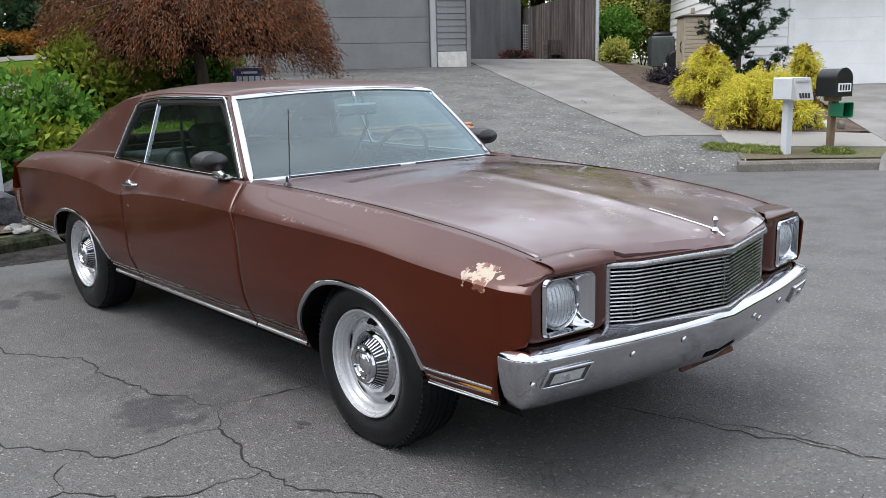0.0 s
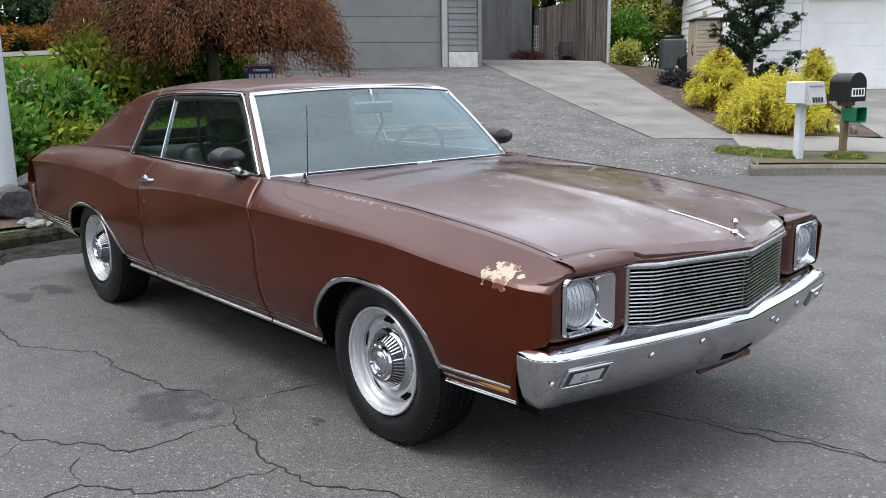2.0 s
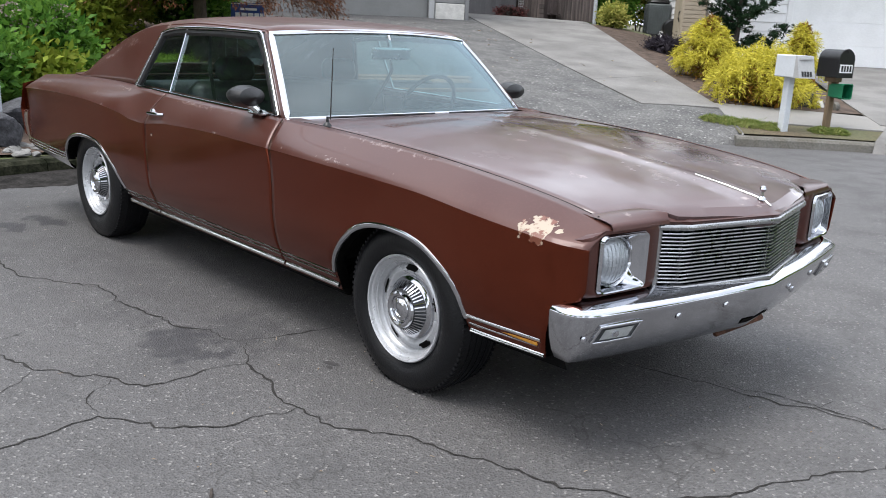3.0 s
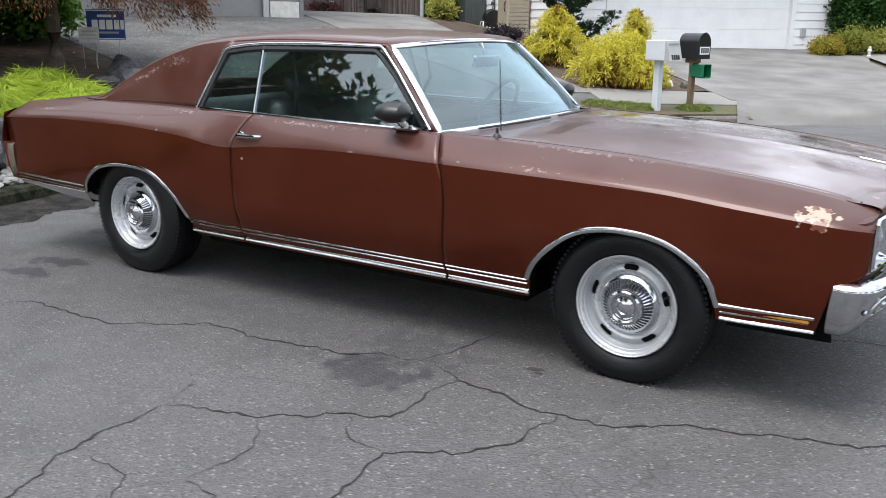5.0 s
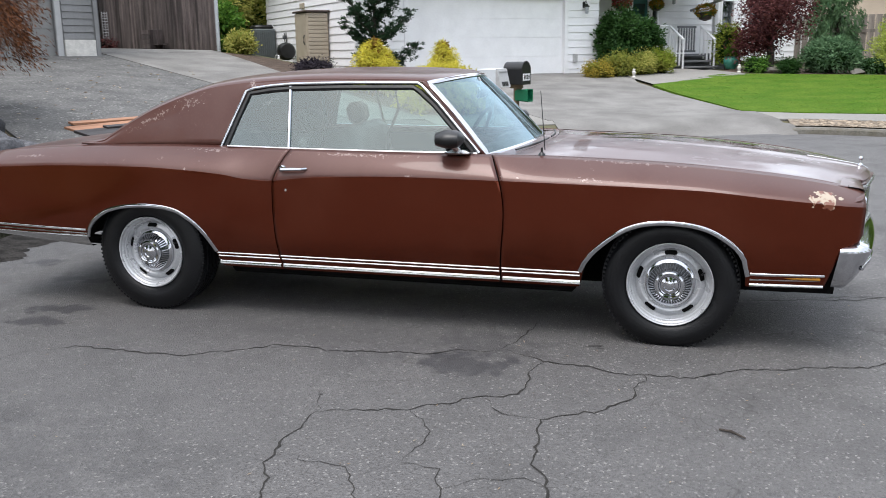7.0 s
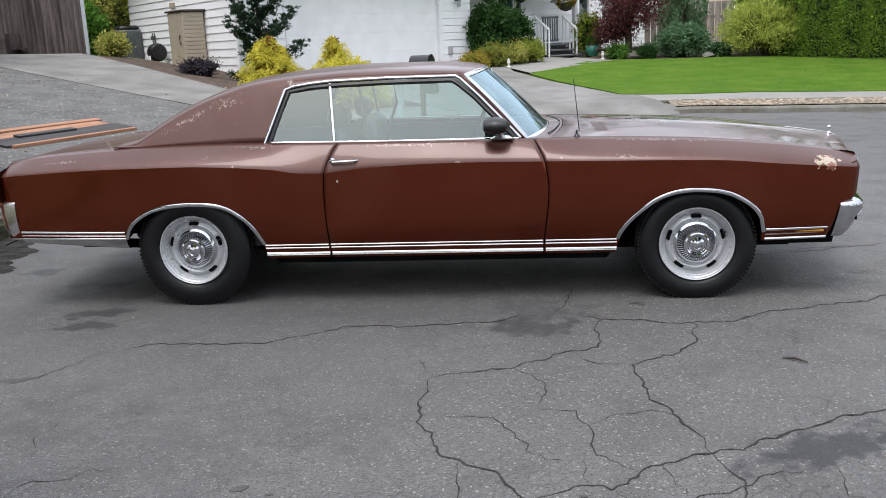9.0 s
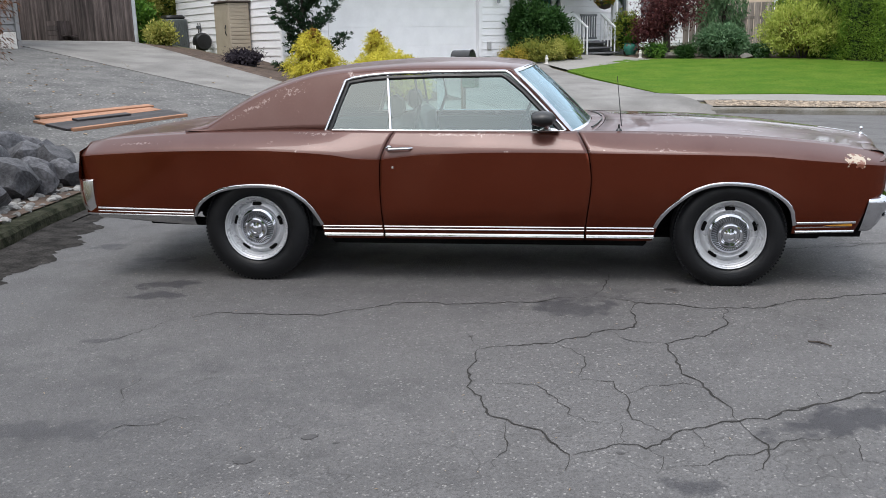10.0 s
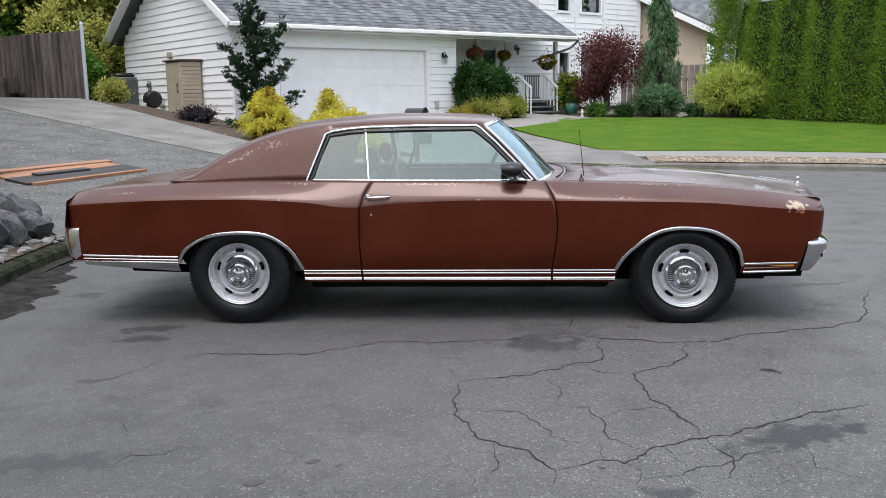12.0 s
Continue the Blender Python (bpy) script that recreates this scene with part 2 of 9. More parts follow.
def paint_material(name, base, faded, amount, rough=0.2, blotch=7.0, rust=None, rubbed=0.0, flakes=(), coat=0.15, metal=0.0, patchy=False):
    """Old car paint: gloss, chalky faded blotches, rubbed-through spots, and one bare spot where the filler shows."""
    ma = bpy.data.materials.new(name)
    ma.use_nodes = True
    nt = ma.node_tree
    bs = nt.nodes["Principled BSDF"]
    co = nt.nodes.new("ShaderNodeTexCoord").outputs["Object"]

    def noise_of(scale, lo, hi, detail=6.0, rough_n=0.6):
        n, r = nt.nodes.new("ShaderNodeTexNoise"), nt.nodes.new("ShaderNodeMapRange")
        n.inputs["Scale"].default_value, n.inputs["Detail"].default_value, n.inputs["Roughness"].default_value = scale, detail, rough_n
        r.inputs[1].default_value, r.inputs[2].default_value = lo, hi
        nt.links.new(co, n.inputs["Vector"])
        nt.links.new(n.outputs[0], r.inputs[0])
        return r.outputs[0]

    def blend(fac, a, b):
        m = nt.nodes.new("ShaderNodeMix")
        m.data_type = "RGBA"
        for s, v in ((m.inputs[0], fac), (m.inputs[6], a), (m.inputs[7], b)):
            if isinstance(v, tuple):
                s.default_value = (*v, 1)
            else:
                nt.links.new(v, s)
        return m.outputs[2]

    broad = noise_of(blotch * 0.22, 0.62 - 0.45 * amount, 0.72 - 0.25 * amount, 4.0)
    col = blend(broad, base, faded)
    col = blend(noise_of(90.0, 0.5, 1.1), col, tuple(min(1, c * 1.3) for c in faded))
    if rubbed:
        col = blend(noise_of(blotch, 0.69 - 0.08 * rubbed, 0.75 - 0.08 * rubbed, 8.0, 0.7), col, (0.30, 0.235, 0.215))
    # flaking bands along edges: centre x and z, half length, half width, slope
    for fx, fz, half_l, half_w, slope in flakes:
        mp, ln, sc = (nt.nodes.new("ShaderNode" + k) for k in ("Mapping", "VectorMath", "Math"))
        mp.vector_type = "TEXTURE"
        mp.inputs["Location"].default_value, mp.inputs["Rotation"].default_value, mp.inputs["Scale"].default_value = (fx, 0, fz), (0, -slope, 0), (half_l, 50, half_w)
        nt.links.new(co, mp.inputs[0])
        ln.operation = "LENGTH"
        nt.links.new(mp.outputs[0], ln.inputs[0])
        chip = noise_of(48.0, 0.2, 0.8, 8.0, 0.75)
        sc.operation, sc.inputs[1].default_value = "MULTIPLY_ADD", -2.6
        nt.links.new(chip, sc.inputs[0])
        nt.links.new(ln.outputs["Value"], sc.inputs[2])
        near = nt.nodes.new("ShaderNodeMapRange")
        near.inputs[1].default_value, near.inputs[2].default_value, near.inputs[3].default_value, near.inputs[4].default_value = -1.30, -1.22, 0.8, 0.0
        nt.links.new(sc.outputs[0], near.inputs[0])
        col = blend(near.outputs[0], col, (0.24, 0.175, 0.16))
    rgh = nt.nodes.new("ShaderNodeMapRange")
    rgh.inputs[3].default_value, rgh.inputs[4].default_value = rough, rough + 0.12
    nt.links.new(broad, rgh.inputs[0])
    rough_out = rgh.outputs[0]
    if rust:
        centre, radius = rust
        warp, mul, sub, dist, less = (nt.nodes.new("ShaderNode" + k) for k in ("TexNoise", "VectorMath", "VectorMath", "VectorMath", "MapRange"))
        warp.inputs["Scale"].default_value, warp.inputs["Detail"].default_value = 22.0, 5.0
        nt.links.new(co, warp.inputs["Vector"])
        mul.operation, mul.inputs[1].default_value = "MULTIPLY", (0.20, 0.0, 0.16)
        nt.links.new(warp.outputs["Color"], mul.inputs[0])
        sub.operation = "ADD"
        nt.links.new(co, sub.inputs[0])
        nt.links.new(mul.outputs[0], sub.inputs[1])
        dist.operation, dist.inputs[1].default_value = "DISTANCE", (centre[0] + 0.10, centre[1], centre[2] + 0.08)
        nt.links.new(sub.outputs[0], dist.inputs[0])
        less.inputs[1].default_value, less.inputs[2].default_value, less.inputs[3].default_value, less.inputs[4].default_value = radius, radius * 1.04, 1.0, 0.0
        nt.links.new(dist.outputs["Value"], less.inputs[0])
        bare = blend(noise_of(26.0, 0.53, 0.59), (0.37, 0.305, 0.23), (0.16, 0.055, 0.032))
        col = blend(less.outputs[0], col, bare)
        dull_spot = nt.nodes.new("ShaderNodeMapRange")
        dull_spot.inputs[3].default_value, dull_spot.inputs[4].default_value = metal, 0.0
        nt.links.new(less.outputs[0], dull_spot.inputs[0])
        nt.links.new(dull_spot.outputs[0], bs.inputs["Metallic"])
    bs.inputs["Metallic"].default_value = metal
    nt.links.new(col, bs.inputs["Base Color"])
    nt.links.new(rough_out, bs.inputs["Roughness"])
    bs.inputs["Coat Weight"].default_value, bs.inputs["Coat Roughness"].default_value = coat, 0.05 if coat < 0.3 else 0.12
    if patchy:
        # the clear coat is worn dull in broad patches
        worn = nt.nodes.new("ShaderNodeMapRange")
        worn.inputs[3].default_value, worn.inputs[4].default_value = coat * 0.25, coat * 1.3
        nt.links.new(noise_of(1.3, 0.40, 0.62, 3.0), worn.inputs[0])
        nt.links.new(worn.outputs[0], bs.inputs["Coat Weight"])
        dull = nt.nodes.new("ShaderNodeMapRange")
        dull.inputs[3].default_value, dull.inputs[4].default_value = 0.06, 0.30
        nt.links.new(noise_of(3.1, 0.45, 0.65, 5.0), dull.inputs[0])
        nt.links.new(dull.outputs[0], bs.inputs["Coat Roughness"])
    return ma


FLAKES = ((0.02, 1.13, 0.42, 0.05, 0.44), (0.22, 1.21, 0.22, 0.07, 0.3), (1.35, 0.945, 0.75, 0.02, 0.0), (0.45, 0.955, 0.35, 0.02, 0.0), (2.75, 0.925, 0.7, 0.014, -0.05), (-0.75, 0.905, 0.3, 0.02, 0.03), (2.55, 0.855, 0.20, 0.025, -0.03))
PAINT = paint_material("maroon_paint", (0.134, 0.0250, 0.0095), (0.148, 0.033, 0.0150), 0.25, 0.14, rust=((3.622, -0.87, 0.797), 0.052), metal=0.77, coat=0.10)
FADED = paint_material("faded_maroon_paint", (0.060, 0.0138, 0.0075), (0.074, 0.026, 0.019), 0.6, 0.32, rust=((3.622, -0.87, 0.797), 0.052), rubbed=0.6, flakes=FLAKES, coat=0.28, metal=0.25)
NOSE = paint_material("maroon_nose_paint", (0.055, 0.0130, 0.0085), (0.072, 0.022, 0.016), 0.5, 0.28, rubbed=0.75, coat=0.3, metal=0.35)
CHALKY = paint_material("chalky_hood_paint", (0.046, 0.0165, 0.0150), (0.085, 0.046, 0.046), 0.75, 0.28, 4.0, rubbed=1.0, coat=0.95, patchy=True)
GRILLE_METAL = material("dull_grille_metal", (0.46, 0.46, 0.47), 0.30, 1.0, 0.2, 20, 160, 0.05)
CHROME = material("chrome", (0.56, 0.57, 0.60), 0.08, 1.0, 0.08, 9, 180, 0.02, rough_vary=0.05)
DULL_CHROME = material("dull_chrome", (0.66, 0.66, 0.66), 0.24, 1.0, 0.15, 14, 160, 0.04)
ALLOY = material("brushed_moulding", (0.66, 0.66, 0.66), 0.17, 1.0, 0.1, 14, 160, 0.03)
SILVER = material("silver_wheel_paint", (0.52, 0.53, 0.55), 0.32, 0.4, 0.12, 12, 120, 0.05)
BLACK = material("black_plastic", (0.009, 0.009, 0.010), 0.4, 0, 0.3, 8, 90, 0.1)
# near-black underbody; behind gaps, slots and the grille it paints their shade
VOID = material("underbody_and_gap_shade", (0.004, 0.004, 0.004), 0.9, 0, 0.4, 6, 40, 0.3, spec=0.1)
VINYL = material("black_vinyl", (0.010, 0.012, 0.013), 0.45, 0, 0.3, 5, 140, 0.15)
TYRE = material("tyre_rubber", (0.0060, 0.0063, 0.0075), 0.38, 0, 0.4, 10, 120, 0.2, spec=0.3)
AMBER = material("amber_lens", (0.55, 0.25, 0.03), 0.15, 0, 0.1, 20, 100, 0.05)
LENS = material("lamp_glass", (0.42, 0.45, 0.48), 0.06, 0.5, 0.1, 30, 140, 0.4, coat=1.0)
RUSTY = material("rusty_steel", (0.11, 0.045, 0.025), 0.85, 0.2, 0.5, 15, 90, 0.4)
GLASS = glass_material("window_glass", (0.60, 0.74, 0.72), 0.008, 0.14, (0.84, 0.96, 0.96))
# the sheen tint puts the blue sky's reflection into the gloss colour
SHIELD = glass_material("windshield_glass", (0.45, 0.62, 0.62), 0.30, 0.07, (0.54, 0.74, 0.85), (0.25, 0.265, 0.255))
PANE = glass_material("house_window_glass", (0.5, 0.55, 0.55), 0.0)



def asphalt_material(name):
    """Worn asphalt: pale and dark stone chips in a grey binder, broad stains and hairline cracks."""
    ma = bpy.data.materials.new(name)
    ma.use_nodes = True
    nt = ma.node_tree
    bs = nt.nodes["Principled BSDF"]
    pos = nt.nodes.new("ShaderNodeNewGeometry").outputs["Position"]

    def tex(kind, scale, lo, hi, out=0, **props):
        n, r = nt.nodes.new("ShaderNodeTex" + kind), nt.nodes.new("ShaderNodeMapRange")
        n.inputs["Scale"].default_value = scale
        if kind == "Noise":
            n.inputs["Detail"].default_value = 6.0
        if props.get("edge"):
            n.feature = "DISTANCE_TO_EDGE"
        nt.links.new(props.get("vec", pos), n.inputs["Vector"])
        r.inputs[1].default_value, r.inputs[2].default_value = lo, hi
        nt.links.new(n.outputs[out], r.inputs[0])
        return r.outputs[0], n

    def blend(fac, a, b):
        m = nt.nodes.new("ShaderNodeMix")
        m.data_type = "RGBA"
        for s, v in ((m.inputs[0], fac), (m.inputs[6], a), (m.inputs[7], b)):
            if isinstance(v, tuple):
                s.default_value = (*v, 1)
            else:
                nt.links.new(v, s)
        return m.outputs[2]

    broad, _ = tex("Noise", 0.55, 0.35, 0.68)
    col = blend(broad, (0.124, 0.119, 0.118), (0.100, 0.096, 0.096))
    mid, _ = tex("Noise", 2.6, 0.46, 0.90)
    col = blend(mid, col, (0.062, 0.060, 0.061))
    grit, _ = tex("Noise", 60.0, 0.36, 0.80)
    col = blend(grit, col, (0.070, 0.067, 0.067))
    chips, cn = tex("Voronoi", 125.0, 0.0, 1.0)
    chip_col = nt.nodes.new("ShaderNodeSeparateColor")
    nt.links.new(cn.outputs["Color"], chip_col.inputs[0])
    pale = nt.nodes.new("ShaderNodeMapRange")
    pale.inputs[1].default_value, pale.inputs[2].default_value, pale.inputs[4].default_value = 0.93, 0.99, 0.8
    nt.links.new(chip_col.outputs[0], pale.inputs[0])
    col = blend(pale.outputs[0], col, (0.26, 0.25, 0.24))
    dark = nt.nodes.new("ShaderNodeMapRange")
    dark.inputs[1].default_value, dark.inputs[2].default_value, dark.inputs[4].default_value = 0.72, 0.95, 0.6
    nt.links.new(chip_col.outputs[1], dark.inputs[0])
    col = blend(dark.outputs[0], col, (0.045, 0.043, 0.042))
    wob = nt.nodes.new("ShaderNodeTexNoise")
    wob.inputs["Scale"].default_value = 3.0
    nt.links.new(pos, wob.inputs["Vector"])
    add = nt.nodes.new("ShaderNodeVectorMath")
    add.operation = "ADD"
    nt.links.new(pos, add.inputs[0])
    nt.links.new(wob.outputs["Color"], add.inputs[1])
    hair, _ = tex("Voronoi", 1.35, 0.0, 0.012, edge=True, vec=add.outputs[0])
    patchy, _ = tex("Noise", 0.8, 0.50, 0.60)
    inv = nt.nodes.new("ShaderNodeMath")
    inv.operation, inv.inputs[0].default_value = "SUBTRACT", 1.0
    nt.links.new(hair, inv.inputs[1])
    both = nt.nodes.new("ShaderNodeMath")
    both.operation = "MULTIPLY"
    nt.links.new(inv.outputs[0], both.inputs[0])
    nt.links.new(patchy, both.inputs[1])
    half = nt.nodes.new("ShaderNodeMath")
    half.operation, half.inputs[1].default_value = "MULTIPLY", 0.7
    nt.links.new(both.outputs[0], half.inputs[0])
    col = blend(half.outputs[0], col, (0.035, 0.033, 0.031))
    # asphalt darker towards low x, where the garden kerb lies, with a wavering edge
    sep, ma2, x_fade = nt.nodes.new("ShaderNodeSeparateXYZ"), nt.nodes.new("ShaderNodeMath"), nt.nodes.new("ShaderNodeMapRange")
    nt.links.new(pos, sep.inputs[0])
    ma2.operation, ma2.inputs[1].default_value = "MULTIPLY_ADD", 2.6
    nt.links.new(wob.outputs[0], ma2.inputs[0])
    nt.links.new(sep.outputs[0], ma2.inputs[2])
    x_fade.inputs[1].default_value, x_fade.inputs[2].default_value, x_fade.inputs[3].default_value, x_fade.inputs[4].default_value = -1.2, 3.6, 0.42, 0.0
    nt.links.new(ma2.outputs[0], x_fade.inputs[0])
    col = blend(x_fade.outputs[0], col, (0.040, 0.039, 0.041))
    # oil and water stains, and broad faint dark patches: centre, half sizes, turn, strength
    for cx, cy, rx, ry, turn, amount in ((2.00, -1.30, 0.32, 0.20, 0.1, 0.7), (3.13, -2.66, 0.46, 0.15, 0.45, 0.9), (2.45, -3.24, 0.16, 0.07, 0.1, 0.8), (-1.54, 0.04, 0.20, 0.12, 0.3, 0.8), (-0.57, -0.97, 0.30, 0.10, 0.3, 0.85), (-0.54, -1.19, 0.26, 0.10, 0.2, 0.8), (-1.03, -0.34, 0.14, 0.10, 0.4, 0.6), (-0.77, -0.34, 0.16, 0.10, 0.2, 0.7),
                                         (-0.25, -3.05, 0.55, 0.14, 0.2, 0.6), (-0.49, -1.99, 0.12, 0.05, 0.3, 0.6), (2.05, -1.05, 0.35, 0.3, 0.0, 0.25), (-0.2, -3.0, 1.7, 1.1, 0.1, 0.22), (3.6, -3.3, 1.3, 0.6, 0.3, 0.2), (1.4, -1.0, 1.2, 0.5, 0.0, 0.18)):
        mp = nt.nodes.new("ShaderNodeMapping")
        mp.vector_type = "TEXTURE"
        mp.inputs["Location"].default_value, mp.inputs["Rotation"].default_value, mp.inputs["Scale"].default_value = (cx, cy, 0), (0, 0, turn), (rx, ry, 1)
        nt.links.new(pos, mp.inputs[0])
        ln, wn, su = nt.nodes.new("ShaderNodeVectorMath"), nt.nodes.new("ShaderNodeTexNoise"), nt.nodes.new("ShaderNodeMath")
        ln.operation = "LENGTH"
        nt.links.new(mp.outputs[0], ln.inputs[0])
        wn.inputs["Scale"].default_value, wn.inputs["Detail"].default_value = 11.0, 9.0
        nt.links.new(pos, wn.inputs["Vector"])
        su.operation, su.inputs[1].default_value = "MULTIPLY_ADD", 2.2
        nt.links.new(wn.outputs[0], su.inputs[0])
        nt.links.new(ln.outputs["Value"], su.inputs[2])
        mr = nt.nodes.new("ShaderNodeMapRange")
        mr.inputs[1].default_value, mr.inputs[2].default_value, mr.inputs[3].default_value, mr.inputs[4].default_value = 1.6, 1.95, amount, 0.0
        nt.links.new(su.outputs[0], mr.inputs[0])
        col = blend(mr.outputs[0], col, (0.026, 0.025, 0.029))
    nt.links.new(col, bs.inputs["Base Color"])
    rr = nt.nodes.new("ShaderNodeMapRange")
    rr.inputs[3].default_value, rr.inputs[4].default_value = 0.62, 0.88
    nt.links.new(mid, rr.inputs[0])
    nt.links.new(rr.outputs[0], bs.inputs["Roughness"])
    bp = nt.nodes.new("ShaderNodeBump")
    bp.inputs["Strength"].default_value, bp.inputs["Distance"].default_value = 0.8, 0.006
    nt.links.new(chips, bp.inputs["Height"])
    nt.links.new(bp.outputs[0], bs.inputs["Normal"])
    return ma


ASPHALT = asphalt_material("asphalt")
DIRT = material("dark_dirt", (0.036, 0.033, 0.031), 0.95, 0, 0.75, 7, 60, 0.9, tint=(0.015, 0.014, 0.013), spec=0.1)
CRACK = material("tarry_crack", (0.018, 0.016, 0.014), 0.95, 0, 0.3, 9, 60, 0.2)
STAIN = material("oil_stain", (0.055, 0.052, 0.052), 0.6, 0, 0.25, 5, 60, 0.3)
OLD_DRIVE = material("old_exposed_aggregate", (0.108, 0.104, 0.100), 0.85, 0, 0.5, 2.2, 34, 0.8, tint=(0.070, 0.069, 0.068), world_space=True)
nt = OLD_DRIVE.node_tree
for scale, low, high, colour in ((60.0, 0.82, 0.95, (0.17, 0.167, 0.162)), (34.0, 0.955, 0.985, (0.27, 0.265, 0.25)), (70.0, 0.80, 0.95, (0.055, 0.054, 0.054))):
    vor, sep, rng_node, mx = (nt.nodes.new("ShaderNode" + k) for k in ("TexVoronoi", "SeparateColor", "MapRange", "Mix"))
    vor.inputs["Scale"].default_value = scale
    nt.links.new(nt.nodes["Mapping"].outputs[0], vor.inputs["Vector"])
    nt.links.new(vor.outputs["Color"], sep.inputs[0])
    rng_node.inputs[1].default_value, rng_node.inputs[2].default_value = low, high
    nt.links.new(sep.outputs[0], rng_node.inputs[0])
    mx.data_type = "RGBA"
    mx.inputs[7].default_value = (*colour, 1)
    nt.links.new(rng_node.outputs[0], mx.inputs[0])
    nt.links.new(nt.nodes["Principled BSDF"].inputs["Base Color"].links[0].from_socket, mx.inputs[6])
    nt.links.new(mx.outputs[2], nt.nodes["Principled BSDF"].inputs["Base Color"])
STRIP = material("weathered_concrete", (0.190, 0.182, 0.172), 0.85, 0, 0.30, 1.3, 60, 0.35, tint=(0.128, 0.122, 0.115), world_space=True)
MOSSY = material("mossy_kerb_concrete", (0.034, 0.034, 0.022), 0.95, 0, 0.7, 9, 45, 0.9, tint=(0.010, 0.012, 0.006), spec=0.1)
CONCRETE = material("driveway_concrete", (0.225, 0.216, 0.20), 0.85, 0, 0.22, 1.1, 60, 0.35, tint=(0.205, 0.196, 0.183))
KERB = material("kerb_concrete", (0.15, 0.143, 0.128), 0.9, 0, 0.5, 4, 50, 0.7, tint=(0.11, 0.10, 0.08), thing_vary=0.12)
GRASS = material("lawn_grass", (0.056, 0.120, 0.012), 1.0, 0, 0.40, 1.6, 22, 0.4, tint=(0.090, 0.148, 0.020), spec=0.05)
MULCH = material("bark_mulch", (0.085, 0.055, 0.038), 0.95, 0, 0.5, 5, 45, 0.8)
GRAVEL = material("parkway_gravel", (0.25, 0.20, 0.15), 0.9, 0, 0.5, 12, 40, 0.8)
ROUGH_GROUND = material("rough_ground", (0.07, 0.085, 0.03), 0.95, 0, 0.5, 0.6, 30, 0.6, tint=(0.10, 0.075, 0.045))
ROCK = material("basalt_rock", (0.080, 0.080, 0.088), 0.8, 0, 0.7, 7, 38, 0.9, tint=(0.035, 0.035, 0.04), thing_vary=0.35)
WHITE_SIDING = material("white_siding", (0.88, 0.88, 0.89), 0.55, 0, 0.06, 2, 40, 0.05)
WHITE_PAINT = material("white_paint", (0.88, 0.88, 0.89), 0.5, 0, 0.06, 3, 50, 0.05)
GREY_SIDING = material("grey_siding", (0.20, 0.20, 0.20), 0.65, 0, 0.12, 3, 40, 0.08, thing_vary=0.05)
GREY_DOOR = material("grey_garage_door", (0.205, 0.205, 0.20), 0.6, 0, 0.1, 2, 40, 0.05)
GREY_TRIM = material("grey_trim", (0.42, 0.42, 0.42), 0.6, 0, 0.15, 4, 50, 0.08)
DARK_GATE = material("dark_gate_boards", (0.10, 0.098, 0.105), 0.7, 0, 0.2, 4, 60, 0.1, stretch=(1, 1, 0.2), thing_vary=0.1)
FENCE_WOOD = material("weathered_fence", (0.132, 0.106, 0.100), 0.85, 0, 0.7, 5.5, 42, 0.5, tint=(0.030, 0.021, 0.020), stretch=(1, 1, 0.09), thing_vary=0.38, world_space=True)
PALE_FENCE = material("pale_fence", (0.27, 0.235, 0.205), 0.85, 0, 0.4, 7, 45, 0.4, stretch=(1, 1, 0.10), thing_vary=0.2)
SHINGLE = material("roof_shingle", (0.15, 0.155, 0.165), 0.9, 0, 0.3, 3, 40, 0.4, tint=(0.09, 0.095, 0.105), island=0.35)
BEIGE = material("beige_siding", (0.62, 0.51, 0.40), 0.7, 0, 0.08, 2, 30, 0.05)
TAUPE = material("taupe_resin", (0.40, 0.345, 0.265), 0.55, 0, 0.1, 3, 60, 0.1)
DARK_BROWN = material("dark_brown_resin", (0.07, 0.05, 0.045), 0.6, 0, 0.2, 3, 60, 0.1)
STEEL_GREY = material("grey_sheet_metal", (0.075, 0.08, 0.085), 0.5, 0.3, 0.15, 4, 60, 0.1)
PUMP_GREY = material("grey_green_enamel", (0.105, 0.12, 0.12), 0.5, 0.1, 0.15, 4, 60, 0.1)
TEAL = material("teal_door_paint", (0.06, 0.22, 0.20), 0.5, 0, 0.1, 3, 50, 0.05)
TEAL_POT = material("teal_glaze", (0.05, 0.22, 0.17), 0.25, 0, 0.2, 6, 60, 0.1)
GREEN_PLASTIC = material("green_plastic", (0.01, 0.16, 0.075), 0.4, 0, 0.2, 6, 60, 0.1)
POST_WOOD = material("weathered_post", (0.20, 0.14, 0.085), 0.85, 0, 0.35, 8, 60, 0.3, stretch=(1, 1, 0.15))
NEW_WOOD = material("orange_plank_wood", (0.33, 0.165, 0.095), 0.75, 0, 0.3, 6, 50, 0.2, stretch=(0.2, 1, 1), thing_vary=0.15)
DARK_WOOD = material("dark_stained_plank", (0.035, 0.03, 0.032), 0.6, 0, 0.3, 6, 50, 0.2, stretch=(0.2, 1, 1))
SIGN_BLUE = material("blue_sign_print", (0.012, 0.05, 0.25), 0.45, 0, 0.08, 8, 60, 0.03)
BARK = material("tree_bark", (0.13, 0.105, 0.085), 0.95, 0, 0.45, 8, 45, 0.8, stretch=(1, 1, 0.25))
DARK_BARK = material("dark_bark", (0.06, 0.048, 0.04), 0.95, 0, 0.45, 8, 45, 0.8, stretch=(1, 1, 0.25))
STONE_WHITE = material("pale_stone", (0.62, 0.6, 0.56), 0.75, 0, 0.2, 9, 60, 0.2)
